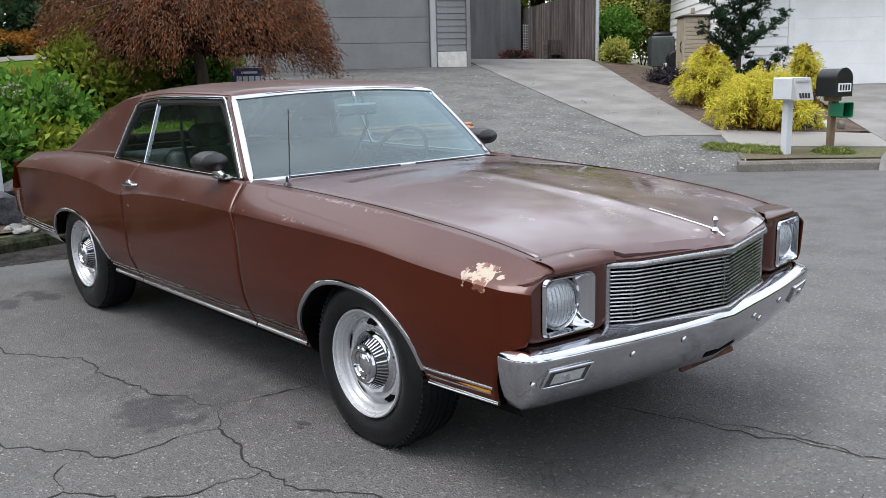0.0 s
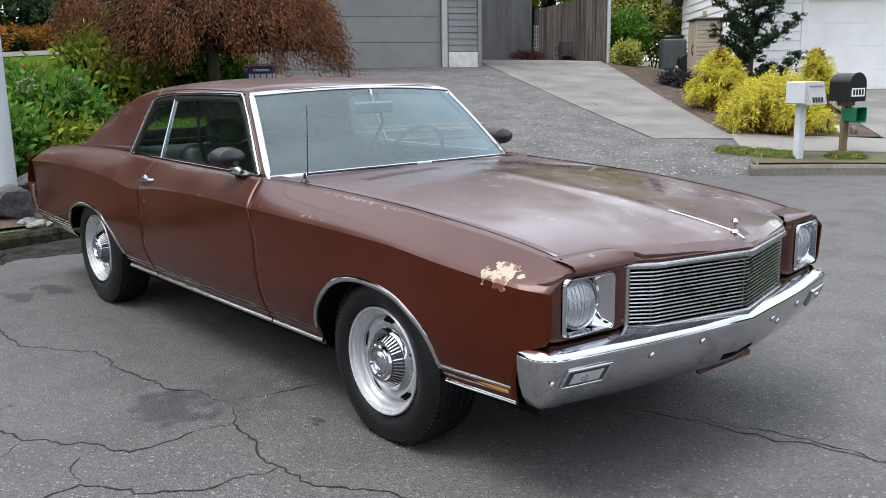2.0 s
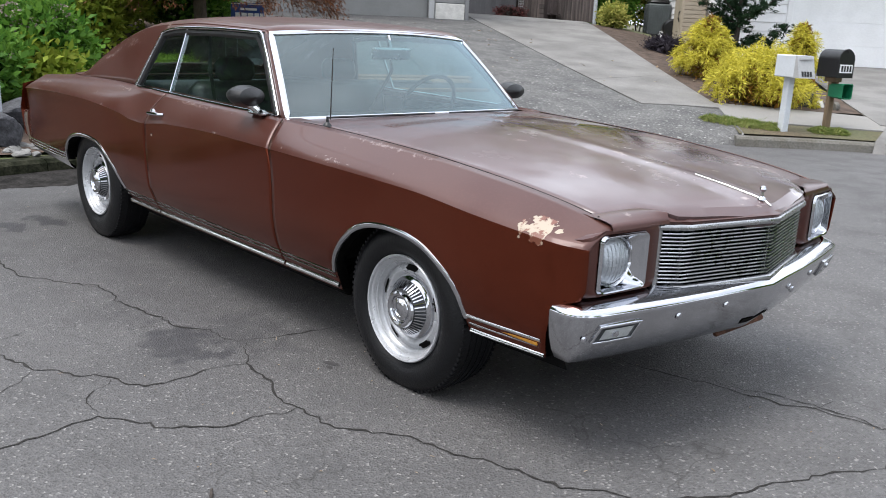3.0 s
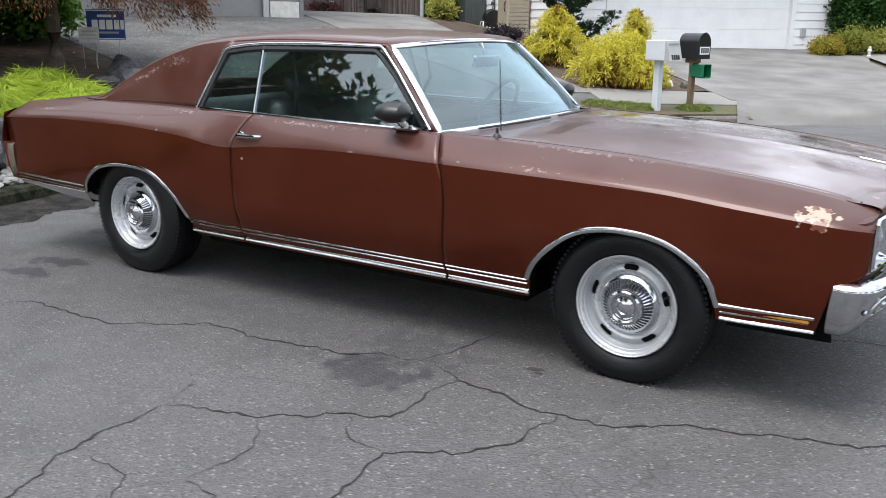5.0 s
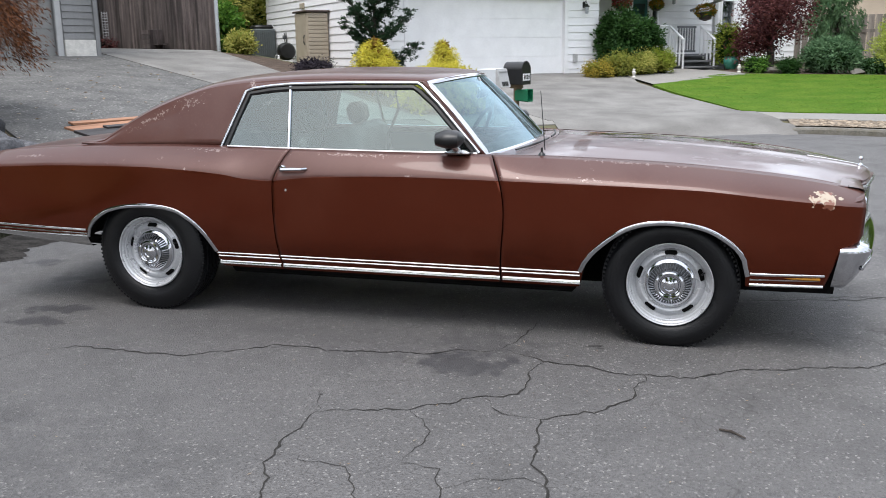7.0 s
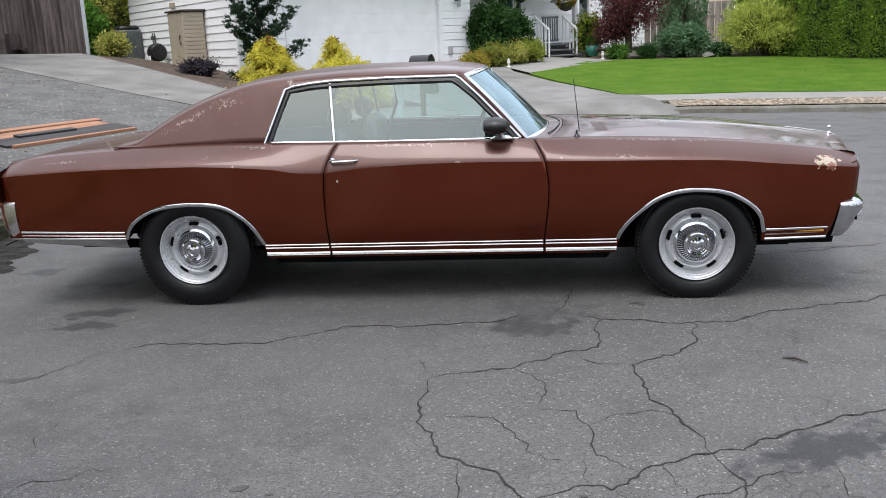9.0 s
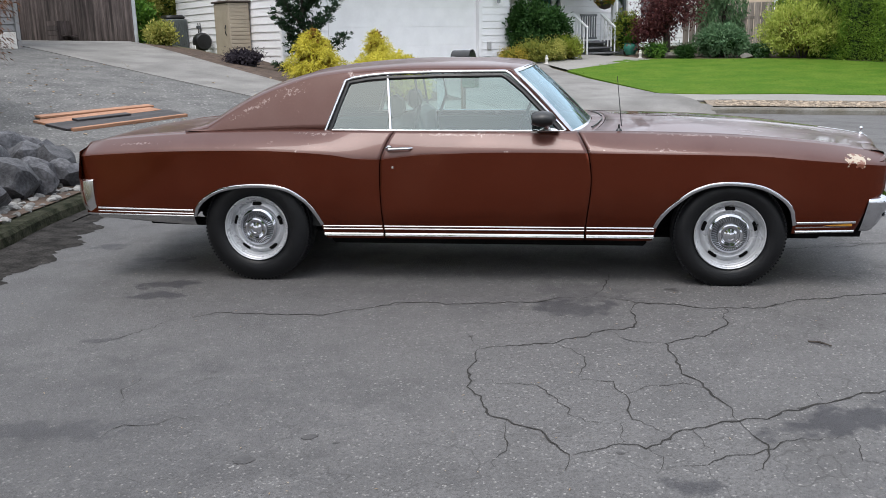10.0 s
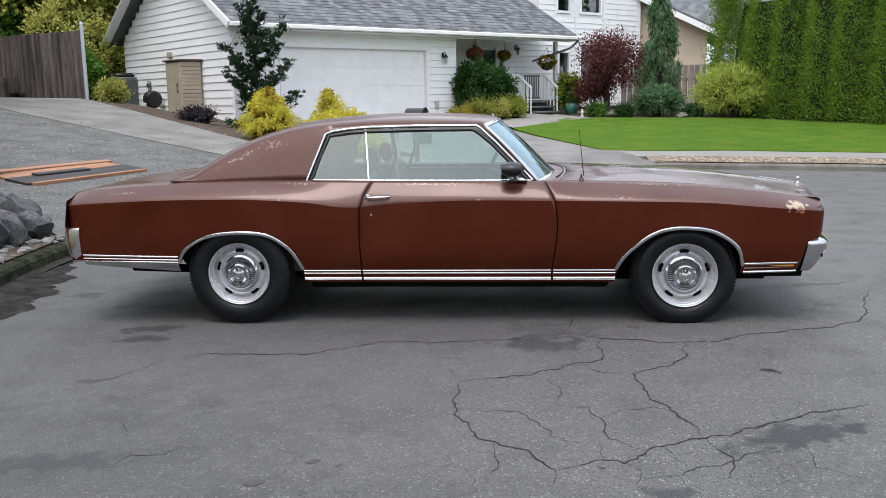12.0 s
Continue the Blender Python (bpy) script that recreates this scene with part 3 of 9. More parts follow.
POLE_PAINT = material("pale_grey_pole_paint", (0.50, 0.53, 0.56), 0.5, 0.2, 0.12, 5, 60, 0.06)
STEP_GREY = material("grey_porch_paint", (0.16, 0.165, 0.175), 0.7, 0, 0.2, 4, 50, 0.1)

RED_MAPLE = leaf_material("bronze_maple_leaf", (0.034, 0.0130, 0.0070), (0.170, 0.062, 0.020), light_through=0.12)
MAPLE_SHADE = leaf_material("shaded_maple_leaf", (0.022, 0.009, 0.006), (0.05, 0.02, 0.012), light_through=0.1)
CRIMSON = leaf_material("crimson_leaf", (0.050, 0.016, 0.020), (0.17, 0.062, 0.058))
YELLOW = leaf_material("golden_cypress_leaf", (0.38, 0.35, 0.035), (0.78, 0.69, 0.11))
LIME = leaf_material("lime_grass_leaf", (0.26, 0.38, 0.03), (0.40, 0.48, 0.07))
GREEN = leaf_material("green_leaf", (0.05, 0.14, 0.02), (0.14, 0.27, 0.04))
VARIEGATED = leaf_material("variegated_leaf", (0.22, 0.26, 0.05), (0.52, 0.48, 0.14))
TUFT = leaf_material("rough_grass_blade", (0.10, 0.17, 0.03), (0.27, 0.28, 0.09))
BOX_WHITE = material("dull_white_enamel", (0.60, 0.63, 0.66), 0.45, 0, 0.1, 5, 60, 0.04)
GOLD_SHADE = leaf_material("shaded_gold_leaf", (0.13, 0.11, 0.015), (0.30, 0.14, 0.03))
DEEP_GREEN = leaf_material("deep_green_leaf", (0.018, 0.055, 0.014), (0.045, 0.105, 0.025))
HEDGE = leaf_material("arborvitae_leaf", (0.100, 0.195, 0.024), (0.235, 0.345, 0.050))
CONIFER = leaf_material("dark_conifer_leaf", (0.016, 0.038, 0.020), (0.040, 0.080, 0.038))
OLIVE = leaf_material("olive_leaf", (0.15, 0.19, 0.035), (0.30, 0.29, 0.06))
FORSYTHIA = leaf_material("yellow_green_leaf", (0.17, 0.24, 0.025), (0.30, 0.34, 0.05))
PALE_LIME = leaf_material("pale_lime_leaf", (0.30, 0.38, 0.06), (0.50, 0.54, 0.14))
CEDAR = leaf_material("cedar_spray", (0.065, 0.135, 0.065), (0.14, 0.235, 0.11))
PURPLE = leaf_material("purple_grey_leaf", (0.030, 0.025, 0.034), (0.07, 0.06, 0.072))
GOLD_LEAF = leaf_material("ochre_gold_leaf", (0.26, 0.20, 0.03), (0.46, 0.36, 0.06))
ORANGE_LEAF = leaf_material("orange_leaf", (0.30, 0.12, 0.025), (0.40, 0.20, 0.04))
DUSTY = leaf_material("faded_hydrangea_flower", (0.28, 0.20, 0.21), (0.42, 0.34, 0.32))
CLEAR_LENS = material("clear_lens", (0.45, 0.47, 0.47), 0.12, 0, 0.15, 30, 120, 0.3, coat=0.6)
FLOWER_RED = leaf_material("red_flower", (0.40, 0.03, 0.05), (0.5, 0.14, 0.12))
FLOWER_GOLD = leaf_material("gold_flower", (0.5, 0.28, 0.02), (0.4, 0.2, 0.03))
BLUE_GREEN = leaf_material("blue_green_leaf", (0.070, 0.145, 0.070), (0.15, 0.25, 0.13))

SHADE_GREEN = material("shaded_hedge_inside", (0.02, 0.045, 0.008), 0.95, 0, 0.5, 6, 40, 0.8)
PEBBLE = material("grey_pebble", (0.20, 0.195, 0.185), 0.85, 0, 0.3, 9, 60, 0.3, thing_vary=0.4)

# ---- the land: a round street end, with ground that climbs behind the kerb ----
MID_X, MID_Y = 4.8, 1.6
KERB_A = [-180, -150, -130, -60, -30, 0, 40, 64.7, 81.8, 90, 110, 118.8, 128.7, 140.6, 160, 179, 193, 200]
KERB_R = [7.3, 7.6, 12, 14, 9.5, 8.4, 8.4, 8.4, 8.39, 8.75, 8.25, 7.95, 7.75, 7.73, 7.4, 7.3, 7.28, 7.4]
RISE_A = [-160, -40, 20, 60, 107, 118, 135, 150, 175, 195, 200]
RISE_K = [0.01, 0.01, 0.02, 0.035, 0.05, 0.062, 0.118, 0.128, 0.12, 0.10, 0.1]


def polar(x, y):
    a = math.degrees(math.atan2(y - MID_Y, x - MID_X))
    return (a + 360 if a < -160 else a), math.hypot(x - MID_X, y - MID_Y)


def kerb_r(a):
    return float(np.interp(a, KERB_A, KERB_R))


def north_rise(y):
    return 0.065 * min(1.0, max(0.0, (y - 2.0) / 6.0))


def land(x, y):
    """The height of the ground."""
    a, r = polar(x, y)
    d = r - kerb_r(a)
    if d <= 0:
        return 0.0
    lean = (0.0047 * y - 0.0013 * x) * min(1.0, d) + north_rise(y)
    reach = float(np.interp(a, [150, 166, 200], [11.0, 15.0, 15.0]))
    apron = 130.9 < a < 177.0 or 92.5 < a < 117.0
    dip = 0.10 * min(1.0, max(0.0, (d - 5.5) / 2.5)) * float(np.interp(a, [122, 125, 129.5, 132], [0, 1, 1, 0]))
    lean += 0.10 * min(1.0, max(0.0, (d - 5.0) / 3.8)) * float(np.interp(a, [75, 95, 117, 122], [0, 1, 1, 0.15]))
    return lean - dip + 0.12 * min(1.0, d / (0.7 if apron else 0.02)) + float(np.interp(a, RISE_A, RISE_K)) * min(d, reach) + 0.012 * max(0.0, min(d - reach, 60.0))


def road_z(x, y):
    """The height of the asphalt, which falls gently away from the car's side."""
    return north_rise(y) + 0.018 + 0.022 * (max(min(y, -0.8), -4.0) + 0.8) + 0.004 * (max(-2.0, min(5.0, x)) - 2.2)


def at_polar(a, d, up=0.0):
    r = kerb_r(a) + d
    x, y = MID_X + r * math.cos(radians(a)), MID_Y + r * math.sin(radians(a))
    return (x, y, land(x, y) + up)


ANGLES = [(-160 + 360 * i / 240) for i in range(241)]
b = Build()
rows = []
for d in (-0.03, 0.0, 0.02, 0.2, 0.4, 0.7, 1, 2, 3, 4.5, 6, 8, 10, 11, 13, 17, 25, 45, 71, 120, 260, 700):
    rows.append([at_polar(a, d, -0.2 if d < 0 else -0.012 if d < 20 else -0.05) for a in ANGLES])
b.grid(rows, flip=True)
ground = tagged(part("ground", b, ROUGH_GROUND), "rough ground that climbs away from the street", "ground", kind="structure")

b = Build()
rows = []
for k in np.linspace(0.0, 1.0, 41):
    row = []
    for a in ANGLES:
        r = (kerb_r(a) + 0.06) * k
        x, y = MID_X + r * math.cos(radians(a)), MID_Y + r * math.sin(radians(a))
        row.append((x, y, road_z(x, y)))
    rows.append(row)
b.grid(rows, flip=True)
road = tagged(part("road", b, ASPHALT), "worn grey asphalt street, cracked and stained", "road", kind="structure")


def patch(name, quads, mat, up, label, category, n=10, thick=0.0, split=""):
    """Sheets laid on the ground, each between four plan corners, with an edge of the given thickness."""
    b = Build()
    whole = thing(name, Matrix(), label, category, kind="structure") if split else None
    for q in quads:
        b = Build() if split else b
        p = [Vector(c) for c in q]
        rows = []
        for i in range(n + 1):
            s = i / n
            l, r = p[0].lerp(p[3], s), p[1].lerp(p[2], s)
            rows.append([(*(l.lerp(r, j / n)), 0) for j in range(n + 1)])
        rows = [[(x, y, land(x, y) + up) for x, y, _ in row] for row in rows]
        b.grid(rows)
        if thick:
            ring = rows[0] + [r[-1] for r in rows[1:]] + rows[-1][::-1][1:] + [r[0] for r in rows[::-1][1:]]
            b.grid([ring, [(x, y, z - thick) for x, y, z in ring]])
        if split:
            part(split, b, mat, whole, smooth=20)
    if split:
        return whole
    ob = part(name, b, mat, smooth=20)
    return tagged(ob, label, category, kind="structure")


patch("driveway_old", [[(-2.62, 2.0), (-1.75, 5.3), (-8.0, 10.6), (-5.6, 4.2)], [(-1.75, 5.3), (-1.15, 6.55), (-2.2, 7.85), (-5.4, 8.3)], [(-1.15, 6.55), (-0.22, 7.5), (-1.2, 8.6), (-2.2, 7.85)],
                       [(-5.4, 8.3), (-2.2, 7.85), (-8.07, 10.96), (-8.0, 10.59)], [(-5.6, 4.2), (-8.0, 10.6), (-10.4, 11.1), (-12.6, 6.2)], [(-8.0, 10.6), (-8.07, 10.98), (-9.9, 11.96), (-10.4, 11.1)]],
      OLD_DRIVE, 0.02, "old dark driveway of worn exposed aggregate", "driveway", split="section", thick=0.04)
strip_quads = []
l0, l1, r0, r1 = Vector((-2.05, 7.80)), Vector((-9.9, 11.9)), Vector((-1.28, 8.68)), Vector((-8.35, 14.45))
for la, lb, ra, rb in ((0.0, 0.200, 0.0, 0.275), (0.2012, 0.60, 0.2762, 0.64), (0.6008, 1.0, 0.6408, 1.0)):
    strip_quads.append([l0.lerp(l1, la), r0.lerp(r1, ra), r0.lerp(r1, rb), l0.lerp(l1, lb)])
strip_quads.append([(-9.91, 11.91), (-8.37, 14.46), (-12.6, 17.5), (-15.0, 13.6)])
strip_quads.append([(-15.0, 13.62), (-12.6, 17.52), (-15.9, 19.8), (-19.2, 16.2)])
patch("driveway_strip", strip_quads, STRIP, 0.032, "pale concrete driveway strip with joints", "driveway", thick=0.03, split="slab")


def ring_patch(name, a0, a1, d0, d1, mat, up, label, category, joints=0, thick=0.0):
    b = Build()
    n = joints or 1
    for k in range(n):
        s0, s1 = a0 + (a1 - a0) * k / n + (0.05 if joints else 0), a0 + (a1 - a0) * (k + 1) / n - (0.05 if joints else 0)
        m = max(2, int(abs(s1 - s0) / 1.5))
        rows = [[at_polar(s0 + (s1 - s0) * i / m, d, up) for d in (d0, (d0 + d1) / 2, d1)] for i in range(m + 1)]
        b.grid(rows)
        if thick:
            ring = [r[0] for r in rows] + rows[-1][1:] + [r[-1] for r in rows[::-1][1:]] + rows[0][::-1][1:]
            b.grid([ring, [(x, y, z - thick) for x, y, z in ring]], flip=True)
    return tagged(part(name, b, mat, smooth=20), label, category, kind="structure")


ring_patch("pavement", 130.9, 40, 0.78, 1.95, CONCRETE, 0.03, "pale concrete pavement slabs along the kerb", "pavement", joints=15, thick=0.03)
ring_patch("parkway_gravel", 92, 40, 0.16, 0.78, GRAVEL, 0.02, "brown gravel strip between kerb and pavement", "gravel")
ring_patch("parkway_soil", 130.8, 116.5, 0.16, 0.78, ROUGH_GROUND, 0.012, "bare soil strip with tufts of grass beside the kerb", "soil")
patch("driveway_white_house", [[(0.55, 9.7), (3.75, 11.9), (1.5, 17.0), (-2.6, 14.0)], [(-2.6, 14.0), (1.5, 17.0), (0.9, 20.6), (-4.2, 15.0)], [(1.0, 8.4), (4.6, 10.2), (3.9, 12.2), (0.5, 10.2)]],
      STRIP, 0.036, "wide pale concrete driveway before the white house", "driveway", thick=0.02, split="slab")
patch("garden_walk", [[(1.3, 17.9), (1.9, 16.6), (4.2, 19.6), (3.2, 20.9)], [(0.6, 19.6), (1.4, 17.6), (3.4, 20.3), (2.4, 21.3)]], CONCRETE, 0.045, "narrow concrete walk to the porch steps", "path")
patch("lawn", [[(1.9, 16.45), (3.75, 12.0), (6.2, 11.65), (4.6, 19.9)], [(4.6, 19.9), (6.2, 11.65), (8.9, 10.75), (8.5, 20.0)], [(8.5, 20.0), (8.9, 10.75), (13.0, 7.6), (13.5, 15.6)], [(1.9, 16.45), (3.2, 15.0), (4.6, 19.9), (3.6, 19.6)]],
      GRASS, 0.045, "neat mown green lawn", "lawn", n=16, thick=0.05)
patch("bed_mulch", [[(-1.40, 8.80), (0.02, 10.62), (-3.3, 14.4), (-4.3, 11.08)], [(-4.3, 11.08), (-3.3, 14.4), (-5.2, 15.6), (-8.4, 14.5)]], MULCH, 0.02, "bark mulch bed under the yellow shrubs", "garden bed")
patch("bed_far", [[(3.4, 20.3), (4.6, 19.95), (6.5, 23.5), (4.5, 23.5)], [(4.6, 19.95), (8.5, 20.05), (9.5, 24), (6.5, 23.5)], [(8.5, 20.05), (13.5, 15.65), (15.5, 18), (9.5, 24)]], MULCH, 0.03, "bark mulch bed behind the lawn", "garden bed")
patch("rock_garden_soil", [[(-2.45, -0.9), (-2.7, 1.95), (-5.6, 4.15), (-7.4, -1.0)], [(-7.4, -1.0), (-5.6, 4.15), (-12.4, 6.2), (-13.0, 0.0)], [(-1.9, -2.6), (-2.45, -0.9), (-7.4, -1.0), (-7.0, -4.0)]], MULCH, 0.015, "bark mulch of the sloping rock garden", "garden bed")
patch("side_lawn", [[(-10.2, -5.0), (-10.6, 3.6), (-16.3, 4.9), (-16.3, -5.0)]], GRASS, 0.03, "strip of lawn beyond the flower bed", "lawn")
patch("side_path", [[(-16.3, -5.0), (-16.3, 4.9), (-17.3, 5.1), (-17.3, -5.0)]], CONCRETE, 0.05, "pale path behind the side lawn", "path")

# the kerb, stone by stone
kerb_thing = thing("kerb", Matrix(), "weathered concrete kerb round the street end", "kerb", kind="structure")


def kerb_run(a0, a1, n, h=0.13, top=0.15, mat=KERB):
    for k in range(n):
        s0, s1 = a0 + (a1 - a0) * k / n + 0.03, a0 + (a1 - a0) * (k + 1) / n - 0.03
        b = Build()
        rows = []
        for i in range(4):
            a = s0 + (s1 - s0) * i / 3
            j = 0.008 * noise.noise((a * 0.7, 3.1, 0))
            x0, y0, _ = at_polar(a, 0.0 + j)
            x1, y1, _ = at_polar(a, top)
            xf, yf, _ = at_polar(a, -0.02 + j)
            xm, ym, _ = at_polar(a, 0.03 + j)
            g = north_rise(y0)
            rows.append([(xf, yf, g - 0.03), (x0, y0, g + h - 0.03 + j), (xm, ym, g + h), (x1, y1, g + h + 0.005), (x1, y1, g - 0.03)])
        b.grid(rows, flip=a1 > a0)
        b.fan(rows[0], flip=a1 < a0)
        b.fan(rows[-1], flip=a1 > a0)
        part("kerb_stone", b, mat, kerb_thing, smooth=30)


kerb_run(178.5, 200, 5, 0.135, 0.17, MOSSY)
kerb_run(131.2, 117.5, 4)
kerb_run(92.0, 0, 18)

# dirt washed against the near kerb
b = Build()
edge = [(-1.75, -1.5), (-1.72, -1.1), (-1.80, -0.6), (-1.83, 0.0), (-1.96, 0.6), (-2.18, 1.1), (-2.35, 1.6)]
rows = []
for i in range(121):
    s = i / 120 * (len(edge) - 1)
    k = min(int(s), len(edge) - 2)
    p = Vector(edge[k]).lerp(Vector(edge[k + 1]), s - k)
    p.x += 0.16 * noise.noise((p.y * 3.1, 0.3, 0)) + 0.07 * noise.noise((p.y * 11, 4.3, 0)) + 0.04 * noise.noise((p.y * 37, 7.3, 0))
    a, _ = polar(-2.4, p.y)
    kx, ky, _ = at_polar(a, -0.01)
    g = road_z(p.x, p.y)
    rows.append([(p.x, p.y, g + 0.002), (p.x - 0.2, p.y, g + 0.011), (kx + 0.1, ky, g + 0.02), (kx, ky, g + 0.035)])
b.grid(rows, flip=True)
tagged(part("gutter_dirt", b, DIRT), "dark damp dirt washed up along the kerb", "dirt", kind="structure")


# cracks in the asphalt
def crack(points, w=0.0049):
    b = Build()
    p = [Vector(q) for q in points]
    dense = []
    for a, c in zip(p, p[1:]):
        n = max(2, int((c - a).length / 0.03))
        for i in range(n):
            q = a.lerp(c, i / n)
            side = Vector((-(c - a).y, (c - a).x)).normalized()
            dense.append(q + side * 0.034 * noise.noise((q.x * 8, q.y * 8, 1.7)) + side * 0.024 * noise.noise((q.x * 31, q.y * 31, 5.7)))
    dense.append(p[-1])
    rows = []
    for i, q in enumerate(dense):
        d = (dense[min(i + 1, len(dense) - 1)] - dense[max(i - 1, 0)]).normalized()
        s = Vector((-d.y, d.x)) * w * (0.45 + 1.5 * abs(noise.noise((q.x * 19, q.y * 19, 9.0)))) * min(1, 0.25 + i * 0.1, 0.25 + (len(dense) - 1 - i) * 0.1)
        z = road_z(q.x, q.y) + 0.0025
        rows.append([(q.x - s.x, q.y - s.y, z), (q.x + s.x, q.y + s.y, z)])
    b.grid(rows, flip=True)
    return part("crack", b, CRACK, road, smooth=0)

crack([(-0.16, -1.61), (-0.04, -1.51), (0.15, -1.5), (0.43, -1.54), (0.6, -1.49), (0.77, -1.41), (0.91, -1.31), (1.01, -1.26), (1.17, -1.24), (1.36, -1.27), (1.56, -1.24), (1.75, -1.22), (1.91, -1.15), (2.08, -1.12), (2.16, -1.09)])
crack([(2.16, -1.09), (2.34, -1.17), (2.38, -1.2), (2.53, -1.2), (2.71, -1.24), (2.86, -1.26), (3.01, -1.25), (3.19, -1.16), (3.39, -1.07), (3.6, -1.0), (3.88, -0.93), (4.07, -0.8), (4.18, -0.63), (4.28, -0.32), (4.44, 0.05)])
crack([(2.16, -1.09), (2.17, -1.01), (2.21, -0.82), (2.25, -0.61)])
crack([(2.38, -1.2), (2.35, -1.34), (2.37, -1.46), (2.34, -1.6), (2.22, -1.67), (2.07, -1.76), (1.92, -1.86), (1.74, -1.92), (1.6, -1.96), (1.55, -1.98)])
crack([(1.55, -1.98), (1.54, -2.1), (1.53, -2.21), (1.56, -2.31), (1.54, -2.45), (1.58, -2.53), (1.63, -2.62), (1.68, -2.73), (1.75, -2.77), (1.82, -2.82), (1.9, -2.85), (1.95, -2.94), (2.02, -3.05), (2.01, -3.13), (1.99, -3.17)])
crack([(1.55, -1.98), (1.5, -1.85), (1.45, -1.75)], 0.0032)
crack([(2.86, -1.26), (2.85, -1.43), (2.83, -1.54), (2.77, -1.63), (2.63, -1.75), (2.48, -1.84), (2.5, -2.02), (2.54, -2.22), (2.6, -2.37), (2.64, -2.49), (2.68, -2.62), (2.69, -2.71)])
crack([(2.69, -2.71), (2.72, -2.79), (2.75, -2.88), (2.77, -2.93), (2.73, -3.02), (2.67, -3.12)])
crack([(3.56, -2.27), (3.38, -2.34), (3.24, -2.42), (3.1, -2.49), (2.92, -2.6), (2.8, -2.67), (2.69, -2.71), (2.59, -2.73), (2.48, -2.79), (2.4, -2.85), (2.3, -2.97), (2.2, -2.95), (2.09, -3.01), (2.02, -3.05)])
crack([(2.3, -2.97), (2.35, -3.04), (2.36, -3.11), (2.32, -3.17)], 0.0032)
crack([(2.36, -3.11), (2.44, -3.1), (2.54, -3.06), (2.66, -3.0), (2.77, -2.93), (2.9, -2.85), (3.05, -2.81)], 0.0032)
crack([(1.64, -2.38), (1.68, -2.41), (1.85, -2.42), (1.91, -2.46), (1.97, -2.62), (1.99, -2.71), (2.14, -2.77)], 0.0032)
crack([(1.92, -1.86), (2.02, -1.94), (2.08, -2.05), (2.05, -2.32)], 0.0032)
crack([(2.05, -2.32), (2.2, -2.34), (2.25, -2.51), (2.25, -2.6), (2.28, -2.71), (2.4, -2.85)], 0.0032)
crack([(2.25, -2.48), (2.34, -2.39), (2.51, -2.35), (2.66, -2.4)], 0.0026)
crack([(2.22, -1.67), (2.29, -1.78), (2.35, -1.84), (2.48, -1.84)], 0.0032)
crack([(3.11, -2.82), (3.1, -2.89), (3.08, -2.99), (3.15, -3.02), (3.24, -3.09)], 0.0032)
crack([(3.04, -2.37), (3.07, -2.49)], 0.0026)
crack([(3.14, -2.51), (3.18, -2.62)], 0.0026)
crack([(3.61, 0.21), (3.86, 0.28), (4.12, 0.32), (4.37, 0.37), (4.61, 0.48)], 0.0032)
crack([(0.1, -3.07), (0.15, -2.96), (0.29, -2.93), (0.34, -2.86), (0.45, -2.84)], 0.0032)
crack([(0.03, -2.78), (-0.04, -2.6), (-0.02, -2.46)], 0.0026)
crack([(-0.51, -2.04), (-0.41, -1.95), (-0.33, -1.82), (-0.23, -1.63)], 0.0032)
crack([(2.2, -2.95), (2.21, -2.83), (2.21, -2.77)], 0.0026)
crack([(2.48, -2.79), (2.51, -2.9), (2.55, -3.0)], 0.0026)
crack([(1.75, -2.77), (1.75, -2.9), (1.77, -3.01), (1.73, -3.17)], 0.0026)
crack([(3.27, 0.1), (3.42, 0.12), (3.54, 0.13), (3.66, 0.17), (3.76, 0.2), (3.86, 0.2), (3.97, 0.23), (4.08, 0.28), (4.19, 0.3), (4.28, 0.33), (4.38, 0.36)])
crack([(4.08, 0.28), (4.08, 0.37), (4.09, 0.44)], 0.0032)


def blot(x, y, rx, ry, turn=0.0, name="stain"):
    """A thin dark tar spot with a ragged edge."""
    b = Build()
    ring = []
    for i in range(40):
        a = i * math.pi / 20
        k = 1 + 0.35 * noise.noise((math.cos(a) * 1.8 + x, math.sin(a) * 1.8 + y, 2.2)) + 0.15 * noise.noise((math.cos(a) * 6 + x, math.sin(a) * 6, y))
        px, py = rx * k * math.cos(a), ry * k * math.sin(a)
        ring.append((x + px * math.cos(turn) - py * math.sin(turn), y + px * math.sin(turn) + py * math.cos(turn), road_z(x, y) + 0.002))
    b.fan(ring)
    return part(name, b, STAIN, road, smooth=0)


for x, y, rx, ry, turn in ((0.77, -3.20, 0.045, 0.034, 0.0), (0.97, -2.99, 0.035, 0.022, 0.3), (1.09, -3.03, 0.014, 0.01, 0.0), (2.60, -0.92, 0.04, 0.016, 0.4), (2.63, -0.95, 0.02, 0.01, 0.0), (1.49, -1.80, 0.012, 0.010, 0.0), (2.20, -3.02, 0.016, 0.010, 0.0), (2.96, -2.56, 0.014, 0.008, 0.2)):
    blot(x, y, rx, ry, turn)

# ---- the car: a two-door hardtop; x runs to its nose, the rear axle is at x = 0 ----
car = thing("car", pose(0, 0, 0), "old maroon two-door coupe with faded chalky paint and chrome trim", "car")

